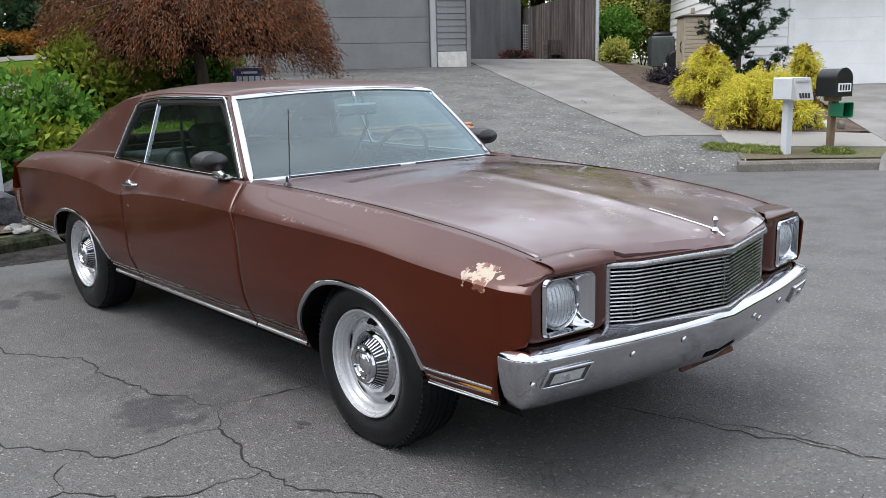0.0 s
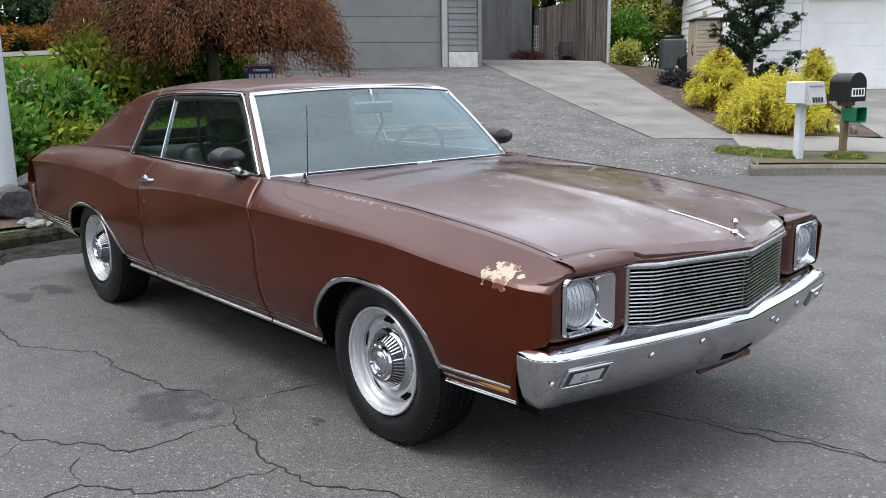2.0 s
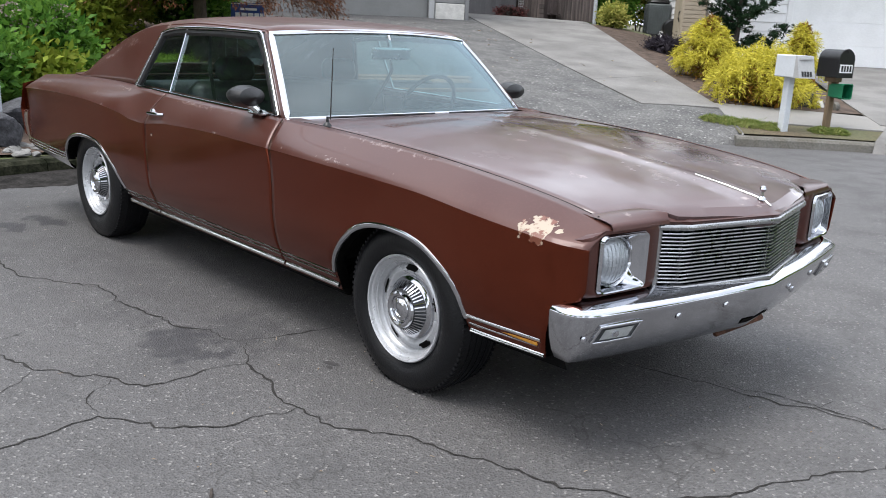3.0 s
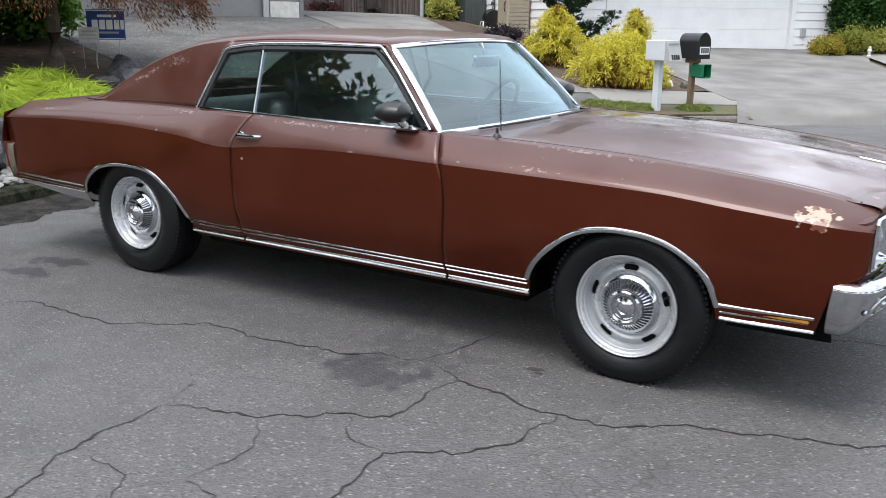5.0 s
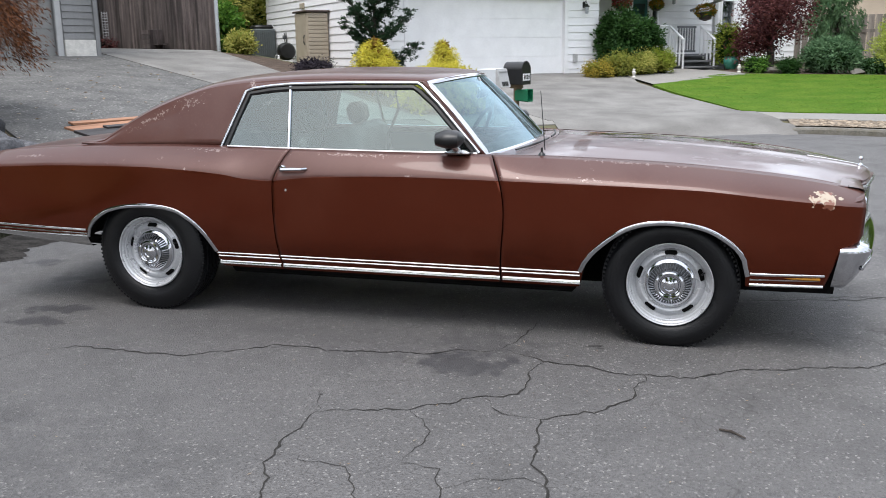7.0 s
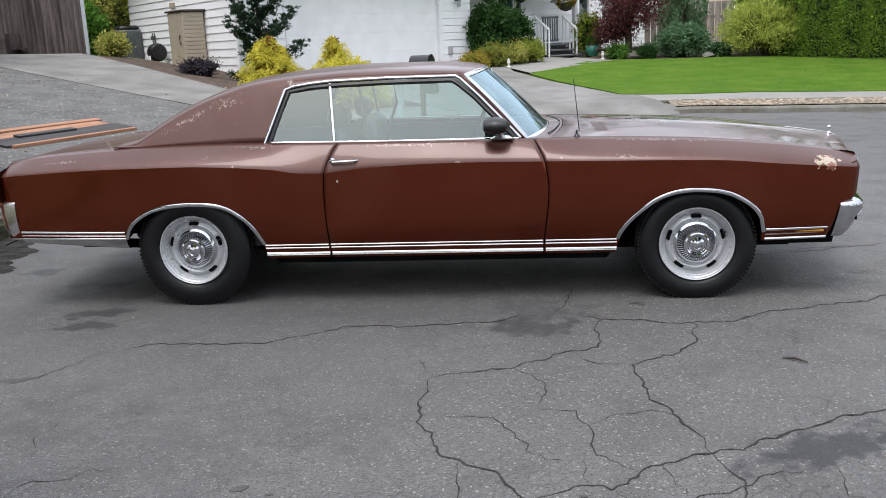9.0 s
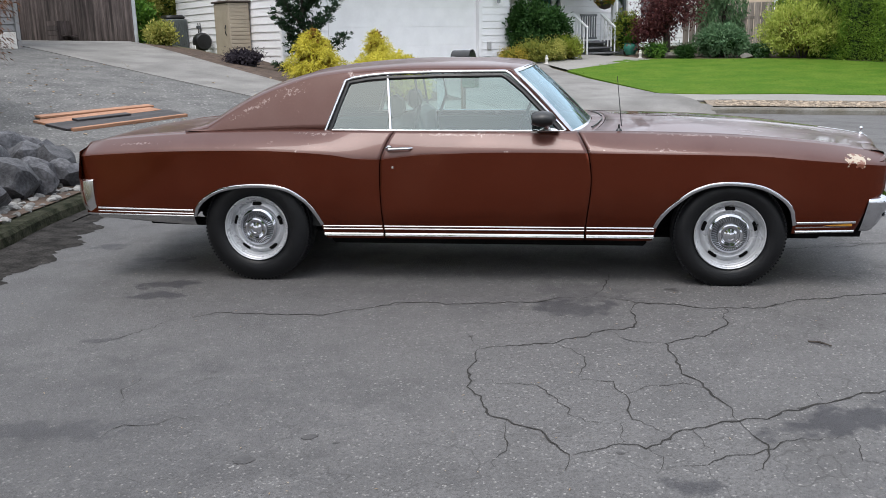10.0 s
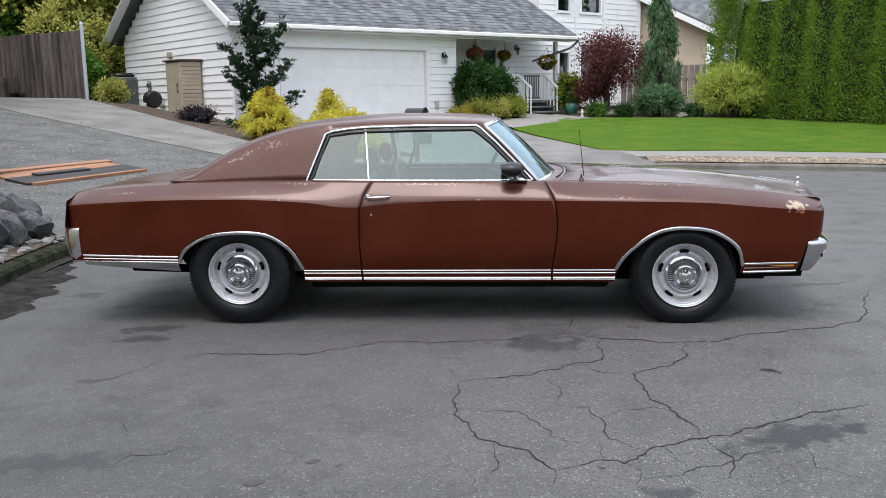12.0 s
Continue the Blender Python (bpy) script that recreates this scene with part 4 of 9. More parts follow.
CREASE_X = [-1.14, -1.0, -0.4, 0.0, 0.28, 0.53, 0.68, 0.8, 0.95, 1.1, 1.6, 2.1, 2.5, 3.05, 3.36, 3.55, 3.70, 3.80]
CREASE_Z = [0.825, 0.838, 0.862, 0.864, 0.853, 0.833, 0.810, 0.804, 0.818, 0.832, 0.845, 0.839, 0.832, 0.818, 0.791, 0.775, 0.762, 0.752]
CREASE_Y = [0.860, 0.885, 0.908, 0.915, 0.915, 0.910, 0.902, 0.896, 0.894, 0.896, 0.902, 0.908, 0.912, 0.912, 0.908, 0.900, 0.884, 0.835]
BELT_X = [-1.14, -1.0, -0.6, -0.25, 0.2, 0.5, 0.9, 1.5, 2.0, 2.3, 2.9, 3.36, 3.57, 3.72, 3.80]
BELT_Z = [0.90, 0.925, 0.955, 0.97, 0.975, 0.972, 0.965, 0.958, 0.955, 0.948, 0.925, 0.885, 0.858, 0.830, 0.812]
BELT_Y = [0.72, 0.76, 0.765, 0.765, 0.765, 0.775, 0.80, 0.81, 0.80, 0.755, 0.745, 0.735, 0.73, 0.725, 0.72]
ARCH_R = ([-0.395, -0.375, -0.315, -0.195, -0.06, 0.035, 0.13, 0.223, 0.35, 0.41, 0.44], [0.438, 0.487, 0.550, 0.613, 0.638, 0.643, 0.639, 0.622, 0.543, 0.456, 0.385])
ARCH_F = ([2.505, 2.53, 2.6, 2.74, 2.83, 2.914, 3.0, 3.09, 3.232, 3.285, 3.305], [0.383, 0.435, 0.520, 0.623, 0.650, 0.658, 0.654, 0.638, 0.559, 0.487, 0.406])


def side_y(x, z):
    """Half width of the body at a place below the belt."""
    zc, yc = spline(x, CREASE_X, CREASE_Z), spline(x, CREASE_X, CREASE_Y)
    if z <= zc:
        ends = 1 - 0.02 * max(0, (x - 3.4) / 0.4) - 0.015 * max(0, (-0.7 - x) / 0.4)
        return spline(z, [0.25, 0.33, 0.40, 0.47, 0.60, zc], [0.765 * ends, 0.812 * ends, 0.848 * ends, 0.874 * ends, yc - 0.010, yc])
    ze, ye = spline(x, BELT_X, BELT_Z), spline(x, BELT_X, BELT_Y)
    t = min(1.0, (z - zc) / max(1e-4, ze - zc))
    return yc + (ye - yc) * t**1.35


def bottom_z(x):
    if x < ARCH_R[0][0]:
        return 0.438 + 0.03 * (ARCH_R[0][0] - x)
    if x <= ARCH_R[0][-1]:
        return spline(x, *ARCH_R)
    if x < ARCH_F[0][0]:
        return 0.292
    if x <= ARCH_F[0][-1]:
        return spline(x, *ARCH_F)
    return 0.352 + 0.03 * (x - 3.3)


def side_panel(name, x0, x1, sgn, slant0=None, slant1=None, label="", steps=0.022):
    """A body panel between two upright edges; slant0 and slant1 give the edges as x over z."""
    n = max(6, int((x1 - x0) / steps))
    cols = []
    for i in range(n + 1):
        s = i / n
        xm = x0 + (x1 - x0) * s
        xl = xm
        for _ in range(8):
            zl = bottom_z(xl)
            la, lb = slant0(zl) if slant0 else x0, slant1(zl) if slant1 else x1
            xl = 0.5 * xl + 0.5 * (la + (lb - la) * s)
        zc, ze, zb = spline(xm, CREASE_X, CREASE_Z), spline(xm, BELT_X, BELT_Z), bottom_z(xl)
        levels = [zb + (zc - zb) * k / 12 for k in range(12)] + [zc - 0.006, zc, zc + 0.008] + [zc + (ze - zc) * (k / 8) ** 0.9 for k in range(1, 9)]
        col = []
        for z in levels:
            xa = slant0(z) if slant0 else x0
            xb = slant1(z) if slant1 else x1
            x = xa + (xb - xa) * s
            col.append((x, sgn * side_y(x, z), z))
        z = levels[0]
        col = [(col[0][0], sgn * (side_y(xm, z) - 0.05), z - 0.004)] + col
        cols.append(col)
    b = Build()
    b.grid(cols, flip=sgn > 0, m=lambda i, j: 2 if j == 0 else 1 if j >= 14 else 0)
    return solid(part(name, b, [PAINT, FADED, VOID], car, label, smooth=16), 0.006)


def door_rear(z):
    return spline(z, [0.3, 0.4, 0.6, 0.77, 0.86, 0.93, 0.98], [0.836, 0.836, 0.832, 0.838, 0.862, 0.895, 0.93])


def door_front(z):
    return spline(z, [0.3, 0.4, 0.68, 0.82, 0.92, 0.97], [2.085, 2.095, 2.122, 2.106, 2.06, 2.03])


for sgn in (-1, 1):
    side_panel("quarter_panel", -1.14, 0.835, sgn, None, lambda z: door_rear(z) - 0.003)
    side_panel("door", 0.835, 2.1, sgn, lambda z: door_rear(z) + 0.003, lambda z: door_front(z) - 0.003)
    side_panel("front_fender", 2.1, 3.80, sgn, lambda z: door_front(z) + 0.003, lambda z: spline(z, [0.36, 0.56, 0.60, 0.9], [3.645, 3.715, 3.79, 3.80]), "maroon fender with a bare flaking spot near the nose")

# near-black shell, giving the panel gaps their shade, with floor and wheel housings
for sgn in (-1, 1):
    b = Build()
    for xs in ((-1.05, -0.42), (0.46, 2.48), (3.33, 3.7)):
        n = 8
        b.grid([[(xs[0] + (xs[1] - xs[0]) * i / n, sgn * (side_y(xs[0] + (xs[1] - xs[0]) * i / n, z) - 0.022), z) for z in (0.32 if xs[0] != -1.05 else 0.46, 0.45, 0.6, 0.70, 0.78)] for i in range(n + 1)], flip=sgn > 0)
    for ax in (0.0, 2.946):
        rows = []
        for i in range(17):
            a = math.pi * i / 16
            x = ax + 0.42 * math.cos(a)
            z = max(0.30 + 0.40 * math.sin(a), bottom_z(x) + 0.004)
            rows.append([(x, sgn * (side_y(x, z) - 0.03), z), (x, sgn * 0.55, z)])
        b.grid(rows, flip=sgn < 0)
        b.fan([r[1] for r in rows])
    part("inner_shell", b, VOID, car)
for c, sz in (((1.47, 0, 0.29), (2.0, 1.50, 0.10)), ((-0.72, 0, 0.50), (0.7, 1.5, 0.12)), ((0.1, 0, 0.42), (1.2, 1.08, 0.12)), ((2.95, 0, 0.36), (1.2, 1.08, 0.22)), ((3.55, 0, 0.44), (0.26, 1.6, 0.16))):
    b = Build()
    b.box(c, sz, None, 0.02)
    part("underbody", b, VOID, car, "near-black underbody pan")
b = Build()
for p, q, r in (((0, -0.78, 0.35), (0, 0.78, 0.35), 0.045), ((2.946, -0.78, 0.31), (2.946, 0.78, 0.31), 0.04), ((-0.9, -0.45, 0.33), (1.9, -0.45, 0.24), 0.03)):
    b.tube([p, q], r, 10)
b.lathe([(0.0, -0.14), (0.10, -0.12), (0.13, 0), (0.10, 0.12), (0, 0.14)], 16, pose(0, 0, 0.34, 90))
part("axle", b, VOID, car)


# hood
def hood_front(y):
    a = abs(y)
    return spline(a, [0.0, 0.06, 0.25, 0.46, 0.52, 0.73], [3.955, 3.945, 3.90, 3.838, 3.77, 3.725])


HOOD_MID_X = [2.05, 2.25, 2.64, 3.05, 3.45, 3.7, 3.82, 3.90, 3.955]
HOOD_MID_Z = [0.972, 0.975, 0.972, 0.945, 0.905, 0.872, 0.852, 0.836, 0.812]


def hood_z(x, y):
    edge, mid = spline(x, BELT_X, BELT_Z) + 0.002, spline(x, HOOD_MID_X, HOOD_MID_Z)
    v = min(1.0, abs(y) / 0.735)
    rise = 1 - max(0.0, min(1.0, (v - 0.52) / 0.48)) ** 1.2 * 1.0
    peak = 0.008 * math.exp(-((y / 0.05) ** 2)) * min(1, max(0, (x - 2.4) / 0.8))
    drop = 0.012 * (v / 0.52) ** 2 if v < 0.52 else 0.012
    lip = 0.02 * max(0.0, 1 - (hood_front(y) - x) / 0.05) ** 2
    return edge + (mid - edge) * rise - drop * 0.6 * rise + peak - lip


rows = []
for i in range(41):
    u = (i / 40) ** 0.8
    row = []
    for j in range(49):
        v = -1 + 2 * j / 48
        y = v * 0.735
        back = 2.23 - 0.10 * v * v
        x = back + (hood_front(y) - back) * u
        yy = v * (spline(x, BELT_X, BELT_Y) - 0.012)
        row.append((x, yy, hood_z(x, yy)))
    rows.append(row)
tip = [(x - 0.004, y, z - 0.035) for x, y, z in rows[-1]]
b = Build()
b.grid(rows + [tip], flip=True)
hood = solid(part("hood", b, CHALKY, car, "chalky sun-faded hood with rubbed pale patches", smooth=22), 0.006)
# cowl with air slots
b = Build()
rows = []
for i in range(5):
    row = []
    for j in range(33):
        v = -1 + 2 * j / 32
        x = (2.225 - 0.10 * v * v) - 0.155 * (1 - i / 4) * (1 - 0.25 * v * v)
        yy = v * (spline(x, BELT_X, BELT_Y) - 0.004)
        row.append((x, yy, spline(2.2, BELT_X, BELT_Z) + 0.022 * (1 - v * v) - 0.002 * (4 - i)))
    rows.append(row)
b.grid(rows, flip=True)
cowl = part("cowl", b, CHALKY, car, "faded cowl panel below the windshield")
# thin dark bars on the hood stand in colour for the shaded slots
for y0, y1 in ((-0.54, -0.10), (0.10, 0.54)):
    for k in range(24):
        y = y0 + (y1 - y0) * (k + 0.5) / 24
        b = Build()
        x0 = 2.39 + 0.02 * (y / 0.5) ** 2
        rows = [[(x0 + 0.075 * i / 3, y + d, hood_z(x0 + 0.075 * i / 3, y) + 0.0018) for d in (-0.0028, 0.0028)] for i in range(4)]
        b.grid(rows)
        part("vent_slot", b, RUSTY, hood, smooth=0)

# rear deck and tail
b = Build()
rows = []
for i in range(15):
    x = -1.14 + 0.84 * i / 14
    e, ye = spline(x, BELT_X, BELT_Z), spline(x, BELT_X, BELT_Y)
    rows.append([(x, ye * v, e + 0.018 * (1 - v * v) * (1 if i else 0.6)) for v in np.linspace(-1, 1, 17)])
b.grid(rows, flip=True)
solid(part("trunk_lid", b, FADED, car, "faded trunk lid"), 0.006)
b = Build()
rows = []
for z, dx, k in ((0.90, 0.0, 1.0), (0.86, -0.03, 1.21), (0.70, -0.05, 1.24), (0.52, -0.03, 1.22), (0.46, 0.02, 1.18)):
    rows.append([(-1.14 + dx * (1 - 0.3 * v * v) + 0.02 * v * v, 0.725 * k * v, z + (0.012 * (1 - v * v) if z > 0.88 else 0)) for v in np.linspace(-1, 1, 17)])
b.grid(rows)
part("tail_panel", b, PAINT, car)


# bumpers
def bumper(name, path, prof, mat, label, rake=0.0):
    """A blade swept along a plan path (x, y); prof gives (out, z) pairs; rake draws its lower edge back."""
    p = [Vector(q) for q in path]
    rows = []
    for i, q in enumerate(p):
        d = (p[min(i + 1, len(p) - 1)] - p[max(i - 1, 0)]).normalized()
        o = Vector((d.y, -d.x))
        rows.append([(q.x + o.x * a - rake * (prof[0][1] - z), q.y + o.y * a, z) for a, z in prof])
    b = Build()
    b.grid(rows, loop=True)
    b.fan(rows[0], flip=False)
    b.fan(rows[-1], flip=True)
    return part(name, b, mat, car, label, smooth=40)


half = [(3.700, 0.884), (3.735, 0.889), (3.770, 0.887), (3.802, 0.875), (3.830, 0.848), (3.850, 0.80), (3.866, 0.73), (3.888, 0.62), (3.912, 0.50), (3.945, 0.30), (3.966, 0.14)]
front_path = [(x, -y) for x, y in half] + [(3.985, 0.0)] + [(x, y) for x, y in half[::-1]]
front_prof = [(-0.115, 0.560), (-0.105, 0.588), (-0.060, 0.582), (-0.022, 0.570), (-0.006, 0.560), (0.0, 0.550), (-0.001, 0.540), (-0.008, 0.505), (-0.022, 0.455), (-0.044, 0.405), (-0.066, 0.372), (-0.082, 0.362), (-0.105, 0.366), (-0.115, 0.40)]
bumper_f = bumper("front_bumper", front_path, front_prof, CHROME, "chrome front bumper, dull and spotted", 0.16)


def bumper_face(y, z, off=0.0):
    """A point on the face of the front bumper below its crest, off metres proud of it."""
    ys, xs = [p[1] for p in half[::-1]], [p[0] for p in half[::-1]]
    a = abs(y)
    x = float(np.interp(a, [0.0] + ys, [3.985] + xs))
    slope = float(np.interp(a + 0.02, [0.0] + ys, [3.985] + xs)) - float(np.interp(max(0, a - 0.02), [0.0] + ys, [3.985] + xs))
    n = Vector((0.04, -slope)).normalized()
    d = float(np.interp(z, [0.362, 0.405, 0.455, 0.505, 0.55], [-0.082, -0.044, -0.022, -0.008, 0.0])) + off
    return (x + n.x * d - 0.16 * (0.56 - z), math.copysign(a + n.y * d, y), z - 0.25 * off)


def face_plate(y0, y1, z0, z1, off, lean=0.0, n=8):
    """Rows of points over a patch of the bumper face; lean shifts its upper edge along y."""
    return [[bumper_face(y0 + (y1 - y0) * i / n + lean * j / 4, z0 + (z1 - z0) * j / 4, off) for i in range(n + 1)] for j in range(5)]


rear_half = [(-1.07, 0.885), (-1.12, 0.890), (-1.165, 0.878), (-1.195, 0.83), (-1.215, 0.7), (-1.235, 0.4)]
rear_path = [(x, y) for x, y in rear_half] + [(-1.24, 0.0)] + [(x, -y) for x, y in rear_half[::-1]]
rear_prof = [(-0.06, 0.672), (-0.012, 0.677), (-0.002, 0.668), (0.002, 0.60), (-0.008, 0.52), (-0.03, 0.450), (-0.06, 0.438)]
bumper("rear_bumper", rear_path, rear_prof, DULL_CHROME, "dull chrome rear bumper")
for sgn in (-1, 1):
    y0, y1 = sgn * 0.655, sgn * 0.815
    # grey plate on the solid face, its tone standing for the recess's shade
    b = Build()
    rows = face_plate(y0, y1, 0.455, 0.515, 0.003, sgn * -0.012)
    b.grid(rows, flip=sgn < 0)
    lamp = part("parking_lamp", b, STEEL_GREY, bumper_f, "grey parking lamp sunk in the bumper", smooth=60)
    b = Build()
    b.strip(rows[0] + [r[-1] for r in rows[1:]] + rows[-1][::-1][1:] + [r[0] for r in rows[::-1][1:-1]], (0.93, sgn * 0.3, -0.2), 0.010, 0.006, loop=True)
    part("rim", b, CHROME, lamp, smooth=60)
    b = Build()
    b.grid(face_plate(sgn * 0.675, sgn * 0.79, 0.466, 0.504, 0.006, sgn * -0.008), flip=sgn < 0)
    part("lens", b, CLEAR_LENS, lamp, smooth=60)
    b = Build()
    b.lathe([(0.0, 0.012), (0.010, 0.010), (0.014, 0.0)], 12, Matrix.Translation(bumper_face(sgn * 0.735, 0.485, 0.004)) @ pose(0, 0, 0, 0, 100, sgn * 18))
    part("bulb", b, CHROME, lamp)
for y, z in ((-0.845, 0.470), (-0.47, 0.505), (-0.24, 0.512), (0.22, 0.50), (0.30, 0.47), (0.845, 0.47), (0.47, 0.505)):
    b = Build()
    b.lathe([(0.0, 0.008), (0.010, 0.006), (0.014, 0.0)], 12, Matrix.Translation(bumper_face(y, z)) @ pose(0, 0, 0, 0, 100, 0))
    part("bolt", b, CHROME, bumper_f)
# flat near-black patch on the face paints the shade of a recess
b = Build()
b.grid(face_plate(-0.07, 0.15, 0.366, 0.418, 0.002))
part("licence_recess", b, VOID, bumper_f, "dark empty licence plate recess")
b = Build()
b.box((3.842, 0.06, 0.349), (0.018, 0.34, 0.020), None, 0.004)
b.box((3.835, -0.06, 0.37), (0.012, 0.02, 0.06), None, 0.003)
b.box((3.835, 0.17, 0.37), (0.012, 0.02, 0.06), None, 0.003)
part("bracket", b, RUSTY, bumper_f, "rusty steel strap hanging below the bumper")

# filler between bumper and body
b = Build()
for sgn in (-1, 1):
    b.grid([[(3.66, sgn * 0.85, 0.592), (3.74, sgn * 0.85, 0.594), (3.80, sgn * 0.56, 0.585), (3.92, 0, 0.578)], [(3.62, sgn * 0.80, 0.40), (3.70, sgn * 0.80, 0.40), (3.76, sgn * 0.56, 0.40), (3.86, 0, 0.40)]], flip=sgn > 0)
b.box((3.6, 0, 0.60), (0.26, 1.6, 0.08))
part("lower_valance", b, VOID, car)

# headlamp ends
for sgn in (-1, 1):
    def ring(x, y0, y1, z0, z1, r, n=5, slope=0.0):
        pts = []
        for cy, cz, a0 in ((y1 - r, z1 - r, 0), (y0 + r, z1 - r, 90), (y0 + r, z0 + r, 180), (y1 - r, z0 + r, 270)):
            for k in range(n):
                a = radians(a0 + 90 * k / (n - 1))
                yy, zz = cy + r * math.cos(a), cz + r * math.sin(a)
                zz = min(zz, 0.775 + (0.86 - yy) * 0.36)
                pts.append((x + slope * (0.75 - yy), sgn * min(yy, 0.862), zz))
        return pts
    b = Build()
    b.grid([ring(3.69, 0.49, 0.858, 0.588, 0.815, 0.02), ring(3.745, 0.493, 0.852, 0.588, 0.822, 0.03, slope=0.05), ring(3.778, 0.498, 0.838, 0.590, 0.822, 0.035, slope=0.08), ring(3.795, 0.508, 0.820, 0.594, 0.818, 0.035, slope=0.10),
            ring(3.801, 0.525, 0.802, 0.598, 0.806, 0.03, slope=0.12), ring(3.799, 0.572, 0.790, 0.602, 0.792, 0.022, slope=0.12), ring(3.76, 0.576, 0.786, 0.604, 0.790, 0.022, slope=0.10)], loop=True, flip=sgn < 0)
    part("headlamp_surround", b, NOSE, car, "maroon fender end with rubbed edges", smooth=38)
    lampthing = Build()
    lampthing.grid([ring(3.802, 0.574, 0.788, 0.603, 0.791, 0.020, slope=0.12), ring(3.812, 0.580, 0.783, 0.607, 0.787, 0.018, slope=0.12), ring(3.810, 0.588, 0.779, 0.611, 0.783, 0.016, slope=0.12),
                    ring(3.786, 0.606, 0.778, 0.613, 0.781, 0.030, slope=0.10), ring(3.770, 0.618, 0.777, 0.615, 0.779, 0.070, slope=0.05), ring(3.752, 0.622, 0.776, 0.618, 0.776, 0.076, slope=0.02)], loop=True, flip=sgn < 0)
    bezel = part("headlamp_bezel", lampthing, CHROME, car, "chrome headlamp bezel", smooth=40)
    m = Matrix.Translation((3.768, sgn * 0.696, 0.697)) @ Matrix.Rotation(radians(sgn * 4), 4, "Z") @ Matrix.Rotation(radians(90), 4, "Y")
    b = Build()
    b.lathe([(0.080, 0.0), (0.0855, 0.014), (0.0825, 0.022), (0.077, 0.014)], 40, m)
    part("retaining_ring", b, CHROME, bezel, smooth=40)
    b = Build()
    b.lathe([(0.078, 0.010), (0.066, 0.022), (0.045, 0.034), (0.02, 0.041), (0.0, 0.042)], 36, m)
    glass = part("headlamp", b, LENS, bezel, "clear ribbed headlamp glass", smooth=40)
    for k in range(9):
        h = -0.056 + 0.014 * k
        rib = []
        for i in range(9):
            v = -1 + i / 4
            w = 0.062 * math.sqrt(max(0.05, 1 - (h / 0.066) ** 2)) * v
            rr = math.hypot(h, w)
            rib.append(m @ Vector((w, h, float(np.interp(rr, [0, 0.02, 0.045, 0.066, 0.078], [0.042, 0.041, 0.034, 0.022, 0.010])) + 0.0006)))
        b = Build()
        b.tube(rib, 0.0016, 5)
        part("rib", b, LENS, glass)


# grille
def grille_x(y):
    a = abs(y)
    return 3.955 - 0.098 * min(a, 0.40) / 0.40 - 0.062 * max(0.0, a - 0.40) / 0.09


def grille_line(z, half_w, dx=0.0):
    side = [half_w, 0.44, 0.40, 0.36, 0.27, 0.18, 0.09]
    ys = [-y for y in side] + [0.0] + side[::-1]
    return [(grille_x(y) + dx, y, z) for y in ys]


b = Build()
b.grid([grille_line(0.578, 0.484, -0.045), grille_line(0.786, 0.484, -0.045)])
grille = part("grille", b, VOID, car, "wide V-shaped grille with fine bright bars")
for name, line in (("grille_frame", grille_line(0.576, 0.488)), ("grille_frame", grille_line(0.786, 0.486, 0.004))):
    b = Build()
    b.strip(line, (1, 0, 0.1), 0.021, 0.012)
    part(name, b, GRILLE_METAL, grille, "dull chrome grille frame", smooth=50)
for sgn in (-1, 1):
    b = Build()
    b.strip([(grille_x(0.484) + 0.001, sgn * 0.484, z) for z in (0.570, 0.68, 0.790)], (1, 0, 0), 0.022, 0.012)
    part("grille_frame", b, GRILLE_METAL, grille, "dull chrome grille frame", smooth=50)
for k in range(15):
    z = 0.5925 + 0.01275 * k
    b = Build()
    b.strip(grille_line(z, 0.472, -0.014), (1, 0, 0.35), 0.0074, 0.013)
    part("grille_bar", b, GRILLE_METAL, grille, smooth=50)
for y in (-0.40, 0.0, 0.40):
    b = Build()
    b.box((grille_x(y) - 0.022, y, 0.682), (0.010, 0.006, 0.20))
    part("grille_divider", b, GRILLE_METAL, grille)
# painted lip above the grille and caps over the headlamps
b = Build()
ys = np.linspace(-0.50, 0.50, 41)
b.grid([[(hood_front(y) - 0.03, y, hood_z(hood_front(y) - 0.03, y) - 0.012) for y in ys], [(max(grille_x(y) + 0.010, hood_front(y) - 0.004), y, 0.806) for y in ys], [(grille_x(y) + 0.006, y, 0.796) for y in ys], [(grille_x(y) - 0.03, y, 0.790) for y in ys]], flip=True)
part("header_panel", b, NOSE, car, "maroon lip between hood and grille", smooth=40)
for sgn in (-1, 1):
    b = Build()
    ys = np.linspace(0.475, 0.742, 12)
    rows = []
    for u in (-0.3, 0.0, 0.3, 0.55, 0.75, 0.9, 1.0):
        row = []
        for y in ys:
            x0 = hood_front(y) - 0.012
            z0 = hood_z(hood_front(y) - 0.06, y) - 0.010
            x1 = 3.797 + 0.10 * (0.75 - y)
            row.append((x0 + u * (x1 - x0), sgn * y, max(z0 + (0.822 - z0) * max(0, u) ** 2.6, spline(x0 + u * (x1 - x0), BELT_X, BELT_Z) + 0.002 if y > 0.70 else 0)))
        rows.append(row)
    rows.append([(p[0] + 0.006, p[1], p[2] - 0.008) for p in rows[-1]])
    rows.append([(p[0] + 0.002, p[1], p[2] - 0.012) for p in rows[-1]])
    b.grid(rows, flip=sgn > 0)
    part("fender_cap", b, NOSE, car, "maroon cap over the headlamp with rubbed edges", smooth=50)
